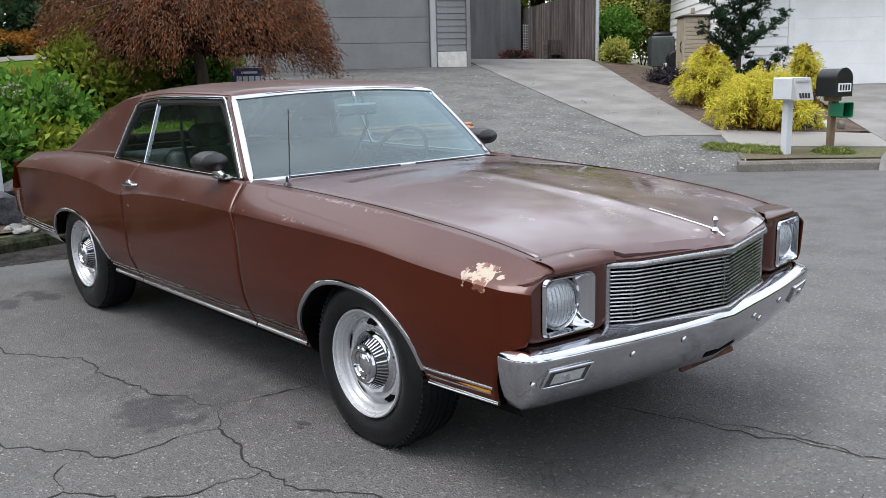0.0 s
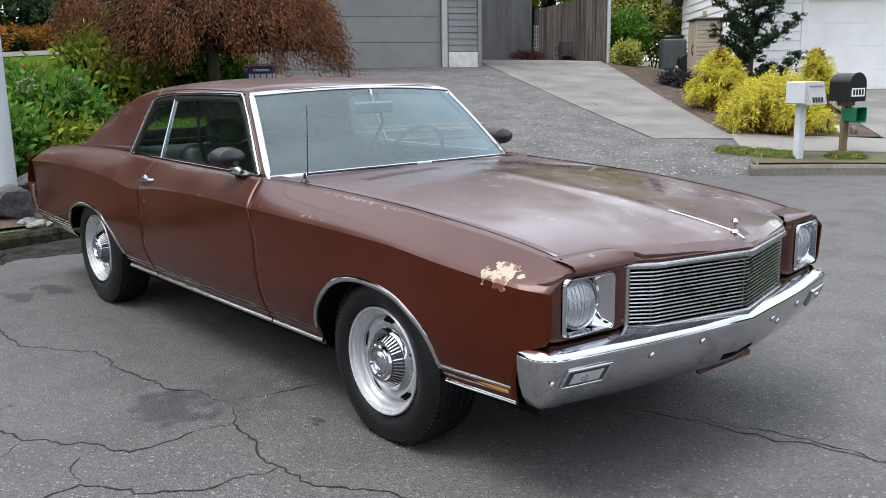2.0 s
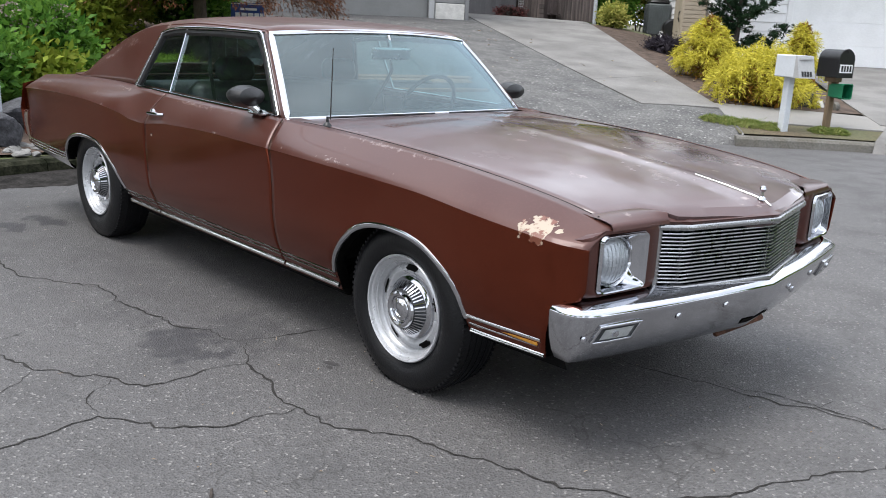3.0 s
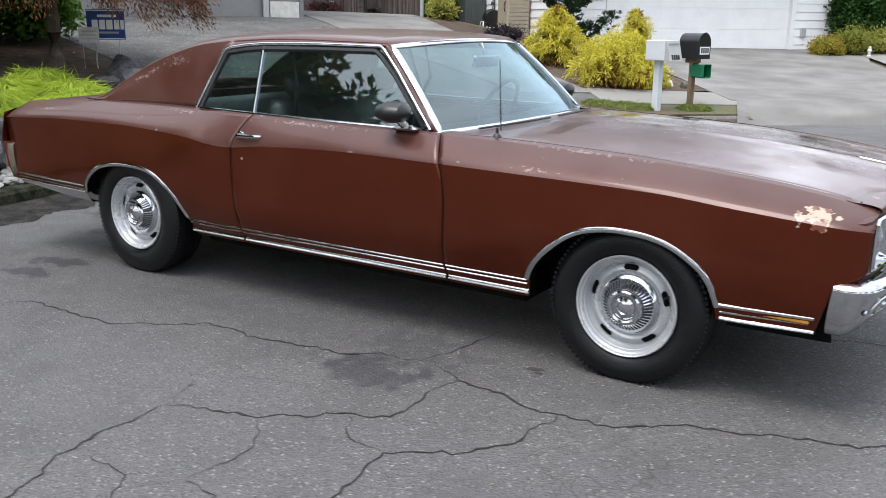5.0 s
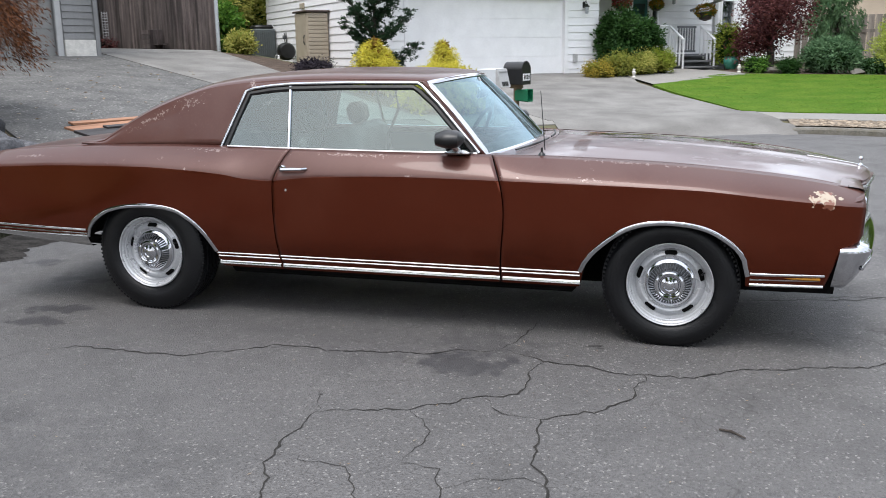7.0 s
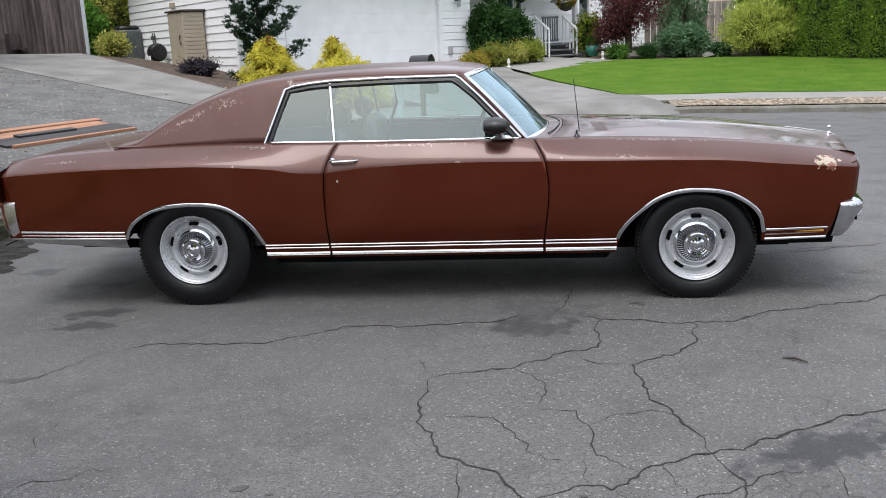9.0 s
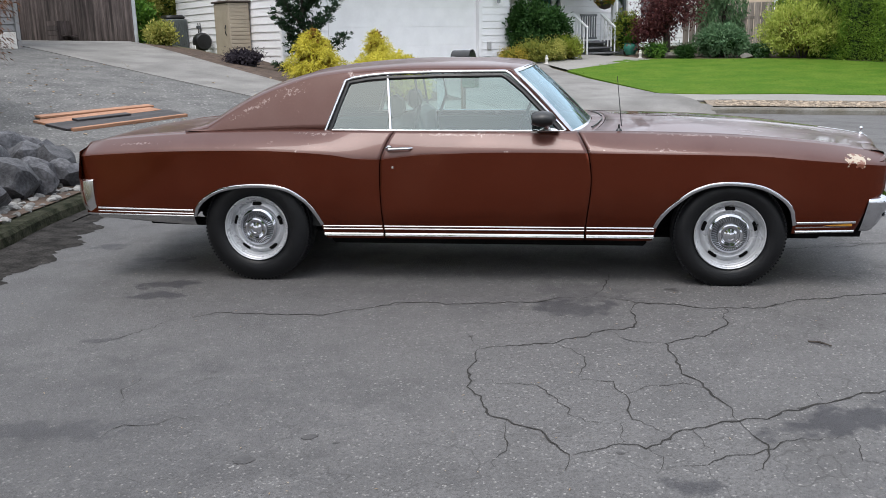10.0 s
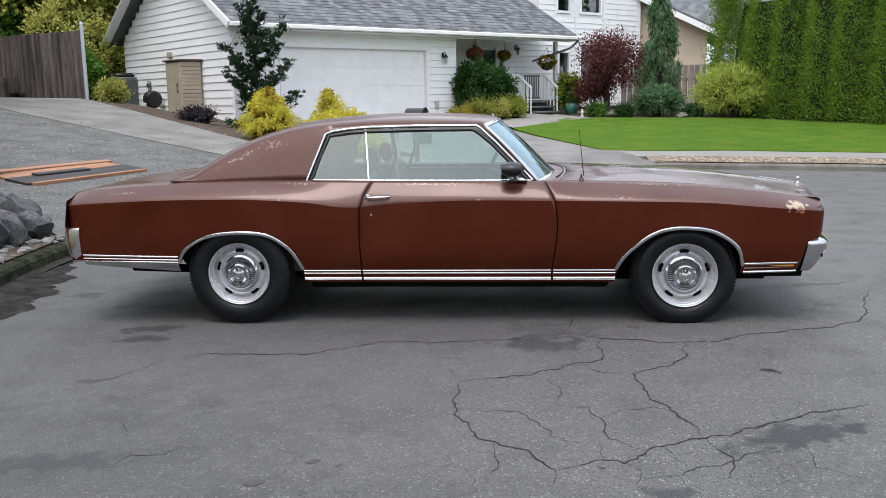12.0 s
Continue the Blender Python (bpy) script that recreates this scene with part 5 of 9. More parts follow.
# hood spear and ornament
b = Build()
b.strip([(x, 0, hood_z(x, 0)) for x in np.linspace(3.62, 3.93, 12)], (0, 0, 1), 0.009, 0.006)
part("hood_spear", b, ALLOY, hood, "thin chrome spear along the hood")
b = Build()
b.lathe([(0.016, 0.0), (0.014, 0.006), (0.006, 0.013), (0.005, 0.030)], 12, Matrix.Translation((3.893, 0, hood_z(3.893, 0))))
b.lathe([(0.0, -0.013), (0.009, -0.009), (0.013, 0), (0.009, 0.009), (0, 0.013)], 12, Matrix.Translation((3.893, 0, hood_z(3.893, 0) + 0.038)))
part("hood_ornament", b, CHROME, hood, "small round chrome hood ornament")
# seam between fender and headlamp shell
for sgn in (-1, 1):
    b = Build()
    b.tube([(3.715 + 0.02 * (0.8 - z) / 0.2, sgn * (side_y(3.715 + 0.02 * (0.8 - z) / 0.2, z) - 0.0005), z) for z in np.linspace(0.58, 0.80, 9)], 0.0028, 5)
    part("seam", b, VOID, car, smooth=40)
# dark gaps beside the hood
for sgn in (-1, 1):
    b = Build()
    pts = []
    for x in np.linspace(2.16, 3.70, 24):
        yy = spline(x, BELT_X, BELT_Y) - 0.006
        pts.append((x, sgn * yy, spline(x, BELT_X, BELT_Z) + 0.0005))
    b.strip(pts, (0, 0, 1), 0.009, 0.003)
    part("hood_gap", b, VOID, car, smooth=0)

# ---- greenhouse ----


def glass_y(z):
    """Half width of the side glass, which leans in towards the roof."""
    return 0.772 - 0.130 * max(0, (z - 0.955)) / 0.34


ROOF_MID_X = [-0.46, -0.3, -0.2, 0.0, 0.2, 0.39, 0.7, 1.0, 1.4, 1.62, 1.735]
ROOF_MID_Z = [0.975, 1.055, 1.115, 1.22, 1.292, 1.338, 1.368, 1.38, 1.374, 1.36, 1.342]
rows, tags = [], []
for x in list(np.linspace(-0.46, 0.44, 19)) + [0.475, 0.49, 0.51, 0.53, 0.55, 0.57, 0.585, 0.60, 0.61] + list(np.linspace(0.66, 1.68, 20)) + [1.715, 1.735]:
    mid = spline(x, ROOF_MID_X, ROOF_MID_Z)
    if x <= 0.475:
        zs = 0.97
    elif x <= 0.605:
        zs = 0.97 + (1.275 - 0.97) * (x - 0.475) / 0.13
    else:
        zs = min(mid - 0.045, spline(x, [0.6, 0.87, 1.4, 1.66, 1.735], [1.28, 1.312, 1.318, 1.312, 1.305]))
    zs = min(zs, mid - 0.004)
    ys = 0.766 - 0.130 * (zs - 0.955) / 0.34 if zs > 0.955 else 0.766
    shoulder = max(zs + 0.001, mid - 0.055 - 0.02 * max(0, (0.4 - x)))
    pts = []
    for k in range(9):
        z = zs + (shoulder - zs) * k / 8
        pts.append((x, 0.766 - 0.130 * max(0, z - 0.955) / 0.34 - 0.010 * (k / 8) ** 3, z))
    ye, ze = pts[-1][1], pts[-1][2]
    for k in range(1, 15):
        t = k / 14
        pts.append((x - 0.02 * 0, ye * math.cos(t * math.pi / 2) ** 0.78 if k < 14 else 0.0, ze + (mid - ze) * math.sin(t * math.pi / 2) ** 0.9))
    full = [(x + (0.035 * (1 - (p[1] / 0.6) ** 2) if x > 1.65 else 0), -p[1], p[2]) for p in pts] + [(x + (0.035 * (1 - (p[1] / 0.6) ** 2) if x > 1.65 else 0), p[1], p[2]) for p in pts[:-1][::-1]]
    if x > 1.62:
        blend = (x - 1.62) / 0.115
        full = [(1.62 + (1.752 - 0.092 * (p[1] / 0.592) ** 2 - 1.62) * blend, p[1], p[2] - 0.010 * blend**3) for p in full]
    rows.append(full)
b = Build()
k = len(rows[0])
flat = [p for r in rows for p in r]
quads = []
for i in range(len(rows) - 1):
    for j in range(k - 1):
        q = (i * k + j, (i + 1) * k + j, (i + 1) * k + j + 1, i * k + j + 1)
        cx, cy = sum(flat[a][0] for a in q) / 4, sum(flat[a][1] for a in q) / 4
        if -0.33 < cx < 0.34 and abs(cy) < 0.50 - 0.05 * (cx + 0.33):
            continue
        quads.append(q[::-1])
b.add(flat, quads)
roof = solid(part("roof", b, FADED, car, "faded roof with flaking paint along the rear pillars", smooth=30), 0.010)
# rear window
b = Build()
grid_rows = []
for x in np.linspace(-0.36, 0.37, 12):
    mid = spline(x, ROOF_MID_X, ROOF_MID_Z) - 0.012
    grid_rows.append([(x, 0.54 * v, mid - 0.05 * v * v) for v in np.linspace(-1, 1, 11)])
b.grid(grid_rows, flip=True)
rear_glass = part("rear_window", b, GLASS, car, "tinted rear window")
rear_glass.visible_shadow = False

# windshield
def shield_point(u, v):
    """u across -1..1, v from the bottom to the top."""
    y = u * (0.752 + (0.622 - 0.752) * v)
    x = (2.135 + (1.745 - 2.135) * v) - (0.125 - 0.035 * v) * u * u
    z = 0.962 + (1.338 - 0.962) * v - (0.016 + 0.010 * v) * u * u + 0.012 * math.sin(v * math.pi)
    return (x, y, z)


b = Build()
b.grid([[shield_point(u, v) for u in np.linspace(-1, 1, 25)] for v in np.linspace(0, 1, 12)])
shield = part("windshield", b, SHIELD, car, "dusty windshield with sky blue put into its gloss", smooth=60)
shield.visible_shadow = False
frame_pts = [shield_point(u, 0) for u in np.linspace(-1, 1, 21)] + [shield_point(1, v) for v in np.linspace(0.06, 0.94, 9)] + [shield_point(u, 1) for u in np.linspace(1, -1, 21)] + [shield_point(-1, v) for v in np.linspace(0.94, 0.06, 9)]
outs = [Vector((0.5, p[1] * 0.8, 0.7)) for p in frame_pts]
b = Build()
b.strip(frame_pts, outs, 0.028, 0.008, loop=True)
part("windshield_trim", b, CHROME, car, "chrome windshield surround", smooth=50)

for sgn in (-1, 1):
    # side glass with bright surrounds
    q_out = [(0.492, 0.975), (0.545, 1.12), (0.605, 1.262), (0.74, 1.284), (0.852, 1.292), (0.884, 0.972)]
    d_out = [(0.892, 0.972), (0.862, 1.293), (1.2, 1.299), (1.585, 1.298), (1.625, 1.272), (1.715, 1.20), (1.945, 0.962)]

    def lay(pts, off=0.0):
        return [(x, sgn * (glass_y(z) + off), z) for x, z in pts]
    b = Build()
    b.fan(lay(q_out), flip=sgn > 0)
    q_glass = part("quarter_glass", b, GLASS, car, "tinted quarter window", smooth=0)
    b = Build()
    b.fan(lay(d_out), flip=sgn < 0 and False or sgn > 0)
    d_glass = part("door_glass", b, GLASS, car, "tinted door window", smooth=0)
    q_glass.visible_shadow = d_glass.visible_shadow = False
    out = (0, sgn, 0.45)
    b = Build()
    b.strip(lay([(0.472, 0.968), (0.53, 1.12), (0.59, 1.272), (0.64, 1.288), (0.74, 1.301), (0.86, 1.310), (1.2, 1.316), (1.597, 1.313), (1.625, 1.298), (1.732, 1.20), (1.968, 0.960)], 0.006), out, 0.017, 0.010)
    part("window_frame_trim", b, CHROME, car, "chrome window surround", smooth=50)
    b = Build()
    b.strip(lay([(0.888, 0.968), (0.857, 1.298)], 0.004), out, 0.016, 0.008)
    part("window_divider", b, CHROME, car, "chrome divider between door and quarter glass")
    b = Build()
    b.strip([(x, sgn * (glass_y(0.955) + 0.012), spline(x, BELT_X, BELT_Z) + 0.004) for x in np.linspace(0.52, 1.96, 14)], out, 0.012, 0.008)
    part("belt_trim", b, CHROME, car, "chrome strip along the window sill")
    b = Build()
    gasket = lay([(0.50, 0.968), (0.551, 1.115), (0.612, 1.258), (0.74, 1.277), (0.86, 1.285), (1.2, 1.291), (1.575, 1.290), (1.612, 1.270), (1.705, 1.195), (1.935, 0.965)], 0.0)
    b.tube(gasket, 0.015, 6)
    part("window_seal", b, BLACK, car)
    # front pillar
    rows = []
    for i in range(9):
        s = i / 8
        z = 0.95 + (1.312 - 0.95) * s
        xd = 1.975 + (1.615 - 1.975) * s
        a = Vector((xd, sgn * (glass_y(z) + 0.002), z))
        c = Vector(shield_point(sgn, s)) + Vector((0, 0, -0.006))
        rows.append([a, a.lerp(c, 0.5) + Vector((0.012, sgn * 0.018, 0.004)), c])
    b = Build()
    b.grid(rows, flip=sgn > 0)
    solid(part("front_pillar", b, FADED, car, "faded maroon windshield pillar"), 0.02, -1)
    # sill between glass and door skin
    b = Build()
    b.grid([[(x, sgn * (spline(x, BELT_X, BELT_Y) + 0.004), spline(x, BELT_X, BELT_Z)) for x in np.linspace(-0.44, 2.22, 30)], [(x, sgn * (0.70 if x > 0.44 else 0.745), spline(x, BELT_X, BELT_Z) + 0.002) for x in np.linspace(-0.44, 2.22, 30)]], flip=sgn < 0)
    part("sill_panel", b, FADED, car)
    # door handle, lock
    b = Build()
    hy = side_y(0.95, 0.865)
    b.tube([(0.885, sgn * (hy + 0.005), 0.866), (0.90, sgn * (hy + 0.028), 0.868), (1.02, sgn * (hy + 0.030), 0.872), (1.04, sgn * (hy + 0.01), 0.872)], [0.009, 0.010, 0.008, 0.007], 8)
    b.lathe([(0.024, 0.0), (0.022, 0.010), (0.012, 0.014), (0.0, 0.014)], 14, Matrix.Translation((0.895, sgn * (hy - 0.004), 0.866)) @ Matrix.Rotation(radians(-90 * sgn), 4, "X"))
    part("door_handle", b, CHROME, car, "chrome door handle")
    b = Build()
    b.lathe([(0.015, 0.0), (0.014, 0.006), (0.0, 0.008)], 14, Matrix.Translation((0.918, sgn * (side_y(0.918, 0.758) - 0.001), 0.758)) @ Matrix.Rotation(radians(-90 * sgn), 4, "X"))
    part("door_lock", b, DULL_CHROME, car)
    # mirror
    b = Build()
    m = Matrix.Translation((1.835, sgn * 0.865, 1.04)) @ Matrix.Rotation(radians(-6 * sgn), 4, "Z")
    b.lathe([(0.0, -0.075), (0.045, -0.07), (0.062, -0.03), (0.066, 0.0), (0.055, 0.05), (0.02, 0.075), (0.0, 0.08)], 20, m @ Matrix.Diagonal((0.98, 1.0, 0.92, 1)) @ Matrix.Rotation(radians(90), 4, "Y") @ Matrix.Diagonal((0.8, 1.25, 1.0, 1)))
    mirror = part("side_mirror", b, BLACK, car, "black door mirror on a bright foot")
    b = Build()
    b.box((1.865, sgn * 0.815, 0.970), (0.13, 0.055, 0.024), None, 0.008, taper=0.6)
    b.tube([(1.865, sgn * 0.82, 0.975), (1.845, sgn * 0.855, 1.01)], 0.018, 8)
    part("mirror_foot", b, DULL_CHROME, mirror)
    # mouldings
    for x0, x1 in ((0.445, 0.828), (0.842, 2.085), (2.10, 2.502)):
        xs = np.linspace(x0, x1, 8)
        b = Build()
        for z, w in ((0.374, 0.010), (0.354, 0.010), (0.320, 0.034)):
            b.strip([(x, sgn * (side_y(x, z) + 0.003), z) for x in xs], (0, sgn, 0.5), w, 0.008)
        rail = part("rocker_moulding", b, ALLOY, car, "bright ribbed rocker moulding with black grooves", smooth=50)
        b = Build()
        b.grid([[(x, sgn * (side_y(x, z) + 0.0035), z) for x in xs] for z in (0.298, 0.337, 0.380)], flip=sgn < 0)
        part("moulding_groove", b, BLACK, rail)
    xs = np.linspace(3.315, 3.645, 6)
    b = Build()
    for z, w in ((0.418, 0.017), (0.387, 0.009), (0.362, 0.024)):
        b.strip([(x, sgn * (side_y(x, z) + 0.003), z + 0.02 * (x - 3.3)) for x in xs], (0, sgn, 0.9), w, 0.008)
    rail = part("fender_moulding", b, ALLOY, car, "bright fender moulding with an amber marker lamp", smooth=50)
    b = Build()
    b.grid([[(x, sgn * (side_y(x, z) + 0.0035), z + 0.02 * (x - 3.3)) for x in xs] for z in (0.352, 0.384, 0.424)], flip=sgn < 0)
    part("moulding_groove", b, BLACK, rail)
    b = Build()
    b.box((3.53, sgn * (side_y(3.53, 0.40) + 0.003), 0.4055), (0.20, 0.014, 0.014), None, 0.004)
    part("marker_lamp", b, AMBER, rail, "amber side marker lamp")
    xs = np.linspace(-1.06, -0.40, 8)
    b = Build()
    for z, w in ((0.476, 0.014), (0.454, 0.008), (0.437, 0.016)):
        b.strip([(x, sgn * (side_y(x, z) + 0.003), z + 0.02 * (-0.4 - x)) for x in xs], (0, sgn, 0.5), w, 0.008)
    rail = part("quarter_moulding", b, ALLOY, car, "bright quarter moulding with black grooves", smooth=50)
    b = Build()
    b.grid([[(x, sgn * (side_y(x, z) + 0.0035), z + 0.02 * (-0.4 - x)) for x in xs] for z in (0.428, 0.455, 0.483)], flip=sgn < 0)
    part("moulding_groove", b, BLACK, rail)
    b = Build()
    xs = np.linspace(-1.06, -0.405, 10)
    b.grid([[(x, sgn * (side_y(x, z) + 0.004 - 0.012 * (1 - f)), z) for z, f in ((0.437 + 0.02 * (-0.4 - x), 1), (0.430 + (0.392 - 0.430) * (x + 1.06) / 0.65, 0.8), (0.421 + (0.370 - 0.421) * (x + 1.06) / 0.65, 0.0), (0.421 + (0.370 - 0.421) * (x + 1.06) / 0.65, -3))] for x in xs], flip=sgn < 0)
    part("quarter_valance", b, ALLOY, car, "bright lower edge of the rear quarter", smooth=40)
    for pts in ([(-1.0, z) for z in np.linspace(0.53, 0.90, 12)], [(3.735 - 0.03 * (0.84 - z) / 0.25, z) for z in np.linspace(0.585, 0.835, 10)]):
        b = Build()
        b.strip([(x, sgn * side_y(x, z), z) for x, z in pts], (0, sgn, 0.2), 0.0045, 0.0016)
        part("seam", b, VOID, car, smooth=0)
    for arch in (ARCH_R, ARCH_F):
        xs = np.linspace(arch[0][0], arch[0][-1], 40)
        pts = [(x, sgn * (side_y(x, spline(x, *arch)) + 0.002), spline(x, *arch)) for x in xs]
        b = Build()
        b.strip(pts, (0, sgn, 0), 0.022, 0.009)
        part("wheel_arch_trim", b, CHROME, car, "chrome wheel arch lip", smooth=50)
b = Build()
base = (2.285, -0.735, 0.946)
b.lathe([(0.022, 0.0), (0.016, 0.014), (0.007, 0.022), (0.005, 0.045)], 12, Matrix.Translation(base))
b.tube([(2.30, -0.730, 0.98), (2.285, -0.715, 1.13), (2.27, -0.70, 1.275)], [0.003, 0.0024, 0.0018], 6)
part("antenna", b, BLACK, car, "thin black radio antenna")
# wipers
for y0, y1 in ((-0.62, -0.05), (0.05, 0.62)):
    b = Build()
    pts = [(2.205 - 0.12 * (y / 0.77) ** 2, y, 0.975 - 0.014 * (y / 0.77) ** 2) for y in np.linspace(y0, y1, 7)]
    b.tube(pts, 0.005, 6)
    part("wiper", b, BLACK, car)


# ---- wheels ----
def wheel(x, sgn, r):
    """A tyre on a silver slotted rim with a ribbed centre cap. Built with its axle along z."""
    w = Matrix.Translation((x, sgn * 0.742, r + 0.006)) @ Matrix.Rotation(radians(90 if sgn < 0 else -90), 4, "X")
    b = Build()
    tread = r
    b.lathe([(0.20, 0.075), (0.212, 0.098), (0.235, 0.112), (0.265, 0.118), (0.295, 0.112), (tread - 0.022, 0.100), (tread - 0.006, 0.088), (tread, 0.070), (tread + 0.001, 0.03), (tread + 0.001, -0.03), (tread, -0.07), (tread - 0.02, -0.10), (0.26, -0.115), (0.20, -0.09)], 72, w)
    ob = part("wheel", b, TYRE, car, "black tyre on a silver slotted steel wheel", smooth=40)
    b = Build()
    for k in range(90):
        a = 2 * math.pi * k / 90
        for h, s in ((0.075, 1), (-0.075, -1)):
            m = w @ Matrix.Rotation(a, 4, "Z") @ Matrix.Translation((tread - 0.0075, 0, h))
            b.box((0, 0, 0), (0.012, 0.012, 0.034), m)
    for h in (-0.045, -0.015, 0.015, 0.045):
        b.lathe([(tread - 0.004, h - 0.011), (tread + 0.004, h - 0.010), (tread + 0.004, h + 0.010), (tread - 0.004, h + 0.011)], 72, w)
    part("tread", b, TYRE, ob)
    b = Build()
    b.lathe([(0.2085, 0.088), (0.2105, 0.104), (0.206, 0.109), (0.201, 0.106), (0.198, 0.097), (0.194, 0.095), (0.190, 0.090), (0.186, 0.080), (0.182, 0.078), (0.178, 0.066), (0.172, 0.060)], 72, w)
    part("trim_ring", b, SILVER, ob, "bright trim ring", smooth=30)
    b = Build()
    b.lathe([(0.176, 0.062), (0.173, 0.052), (0.170, 0.048), (0.164, 0.050), (0.155, 0.058), (0.144, 0.062), (0.134, 0.058), (0.128, 0.050), (0.118, 0.048), (0.0, 0.050)], 72, w)
    rim = part("rim", b, SILVER, ob, "silver steel rim", smooth=40)
    # slots are near-black patches on the rim, painting the shade of openings
    for k in range(5):
        a0 = 2 * math.pi * (k + 0.25) / 5
        rows = []
        for i in range(13):
            t = -1 + 2 * i / 12
            a = a0 + 0.20 * t
            hw = 0.0105 * math.sqrt(max(0.02, 1 - max(0, (abs(t) - 0.72) / 0.28) ** 2))
            rows.append([w @ Vector(((0.156 + s * hw) * math.cos(a), (0.156 + s * hw) * math.sin(a), 0.0600 - s * 0.0052)) for s in (-1, 0, 1)])
        b = Build()
        b.grid(rows, flip=True)
        part("vent_slot", b, VOID, rim, smooth=0)
    b = Build()
    b.lathe([(0.124, 0.050), (0.121, 0.060), (0.110, 0.064), (0.104, 0.070)], 48, w)
    b.lathe([(0.074, 0.108), (0.070, 0.117), (0.062, 0.120), (0.054, 0.118), (0.050, 0.110), (0.046, 0.109), (0.042, 0.114), (0.028, 0.118), (0.025, 0.113), (0.012, 0.116), (0.0, 0.117)], 48, w)
    cap = part("centre_cap", b, CHROME, ob, "chrome ribbed centre cap", smooth=30)
    b = Build()
    b.lathe([(0.106, 0.066), (0.072, 0.106), (0.070, 0.112)], 48, w)
    part("cap_recess", b, STEEL_GREY, cap)
    tilt = math.atan2(0.106 - 0.066, 0.106 - 0.072)
    for k in range(44):
        b = Build()
        m = w @ Matrix.Rotation(2 * math.pi * k / 44, 4, "Z") @ Matrix.Translation((0.0895, 0, 0.0885)) @ Matrix.Rotation(tilt, 4, "Y")
        b.box((0, 0, 0), (0.050, 0.0062, 0.010), m, taper=0.8)
        part("rib", b, CHROME, cap, smooth=0)
    b = Build()
    b.tube([w @ Vector((0.172 * math.cos(0.35), 0.172 * math.sin(0.35), 0.062)), w @ Vector((0.158 * math.cos(0.35), 0.158 * math.sin(0.35), 0.085))], 0.005, 8)
    part("valve", b, BLACK, rim)
    return ob


for x, r in ((0.0, 0.348), (2.946, 0.331)):
    for sgn in (-1, 1):
        wheel(x, sgn, r)

# ---- cabin ----
b = Build()
b.box((1.2, 0, 0.38), (2.4, 1.5, 0.05))
b.box((0.45, 0, 0.80), (0.9, 1.45, 0.05))
for sgn in (-1, 1):
    b.box((1.1, sgn * 0.72, 0.66), (2.2, 0.05, 0.54))
part("cabin_lining", b, VINYL, car)
b = Build()
rows = []
for x, z in ((2.08, 0.945), (1.98, 0.965), (1.88, 0.955), (1.80, 0.92), (1.79, 0.80), (1.86, 0.66)):
    rows.append([(x - 0.06 * v * v, 0.70 * v, z) for v in np.linspace(-1, 1, 13)])
b.grid(rows)
part("dashboard", b, VINYL, car, "black dashboard")


def seat(x, y0, y1, z, back_h, name, lean=0.22):
    b = Build()
    yc, w = (y0 + y1) / 2, y1 - y0
    b.box((x + 0.28, yc, z), (0.52, w, 0.16), None, 0.05)
    b.box((0, 0, back_h / 2), (0.14, w, back_h), Matrix.Translation((x, yc, z + 0.02)) @ Matrix.Rotation(-lean, 4, "Y"), 0.05)
    s = part(name, b, VINYL, car, "black vinyl seat", smooth=50)
    return s


front_seat = seat(0.98, -0.66, 0.66, 0.58, 0.44, "front_seat")
for y in (-0.36, 0.36):
    b = Build()
    b.box((0, 0, 0), (0.09, 0.24, 0.14), Matrix.Translation((0.85, y, 1.09)) @ Matrix.Rotation(-0.2, 4, "Y"), 0.035)
    part("headrest", b, VINYL, front_seat, smooth=50)
seat(0.10, -0.62, 0.62, 0.56, 0.40, "rear_seat", 0.3)
b = Build()
m = Matrix.Translation((1.66, 0.38, 0.945)) @ Matrix.Rotation(radians(-64), 4, "Y")
b.tube([m @ Vector((0.19 * math.cos(a), 0.19 * math.sin(a), 0)) for a in np.arange(40) * math.pi / 20], 0.012, 8, loop=True)
b.tube([m @ Vector((0, -0.18, 0)), m @ Vector((0, 0, -0.03)), m @ Vector((0, 0.18, 0))], 0.012, 8)
b.tube([m @ Vector((0, 0, -0.02)), m @ Vector((0, 0, -0.30))], 0.025, 10)
part("steering_wheel", b, VINYL, car, "thin black steering wheel")
b = Build()
b.box((0, 0, 0), (0.02, 0.25, 0.062), Matrix.Translation((1.80, 0.0, 1.235)) @ Matrix.Rotation(radians(12), 4, "Y"), 0.008)
b.tube([(1.80, 0, 1.25), (1.77, 0, 1.325)], 0.008, 8)
part("rear_view_mirror", b, DULL_CHROME, car, "bright rear-view mirror behind the windshield")
for sgn in (-1, 1):
    b = Build()
    b.tube([(1.02, sgn * 0.60, 1.30), (1.05, sgn * 0.62, 1.1), (0.98, sgn * 0.55, 0.90), (1.1, sgn * 0.3, 0.72)], 0.012, 6)
    part("seat_belt", b, VINYL, car)

# ---- houses ----
HOUSE = Matrix.Translation((-0.56, 18.69, 0.87)) @ Matrix.Rotation(radians(44), 4, "Z")


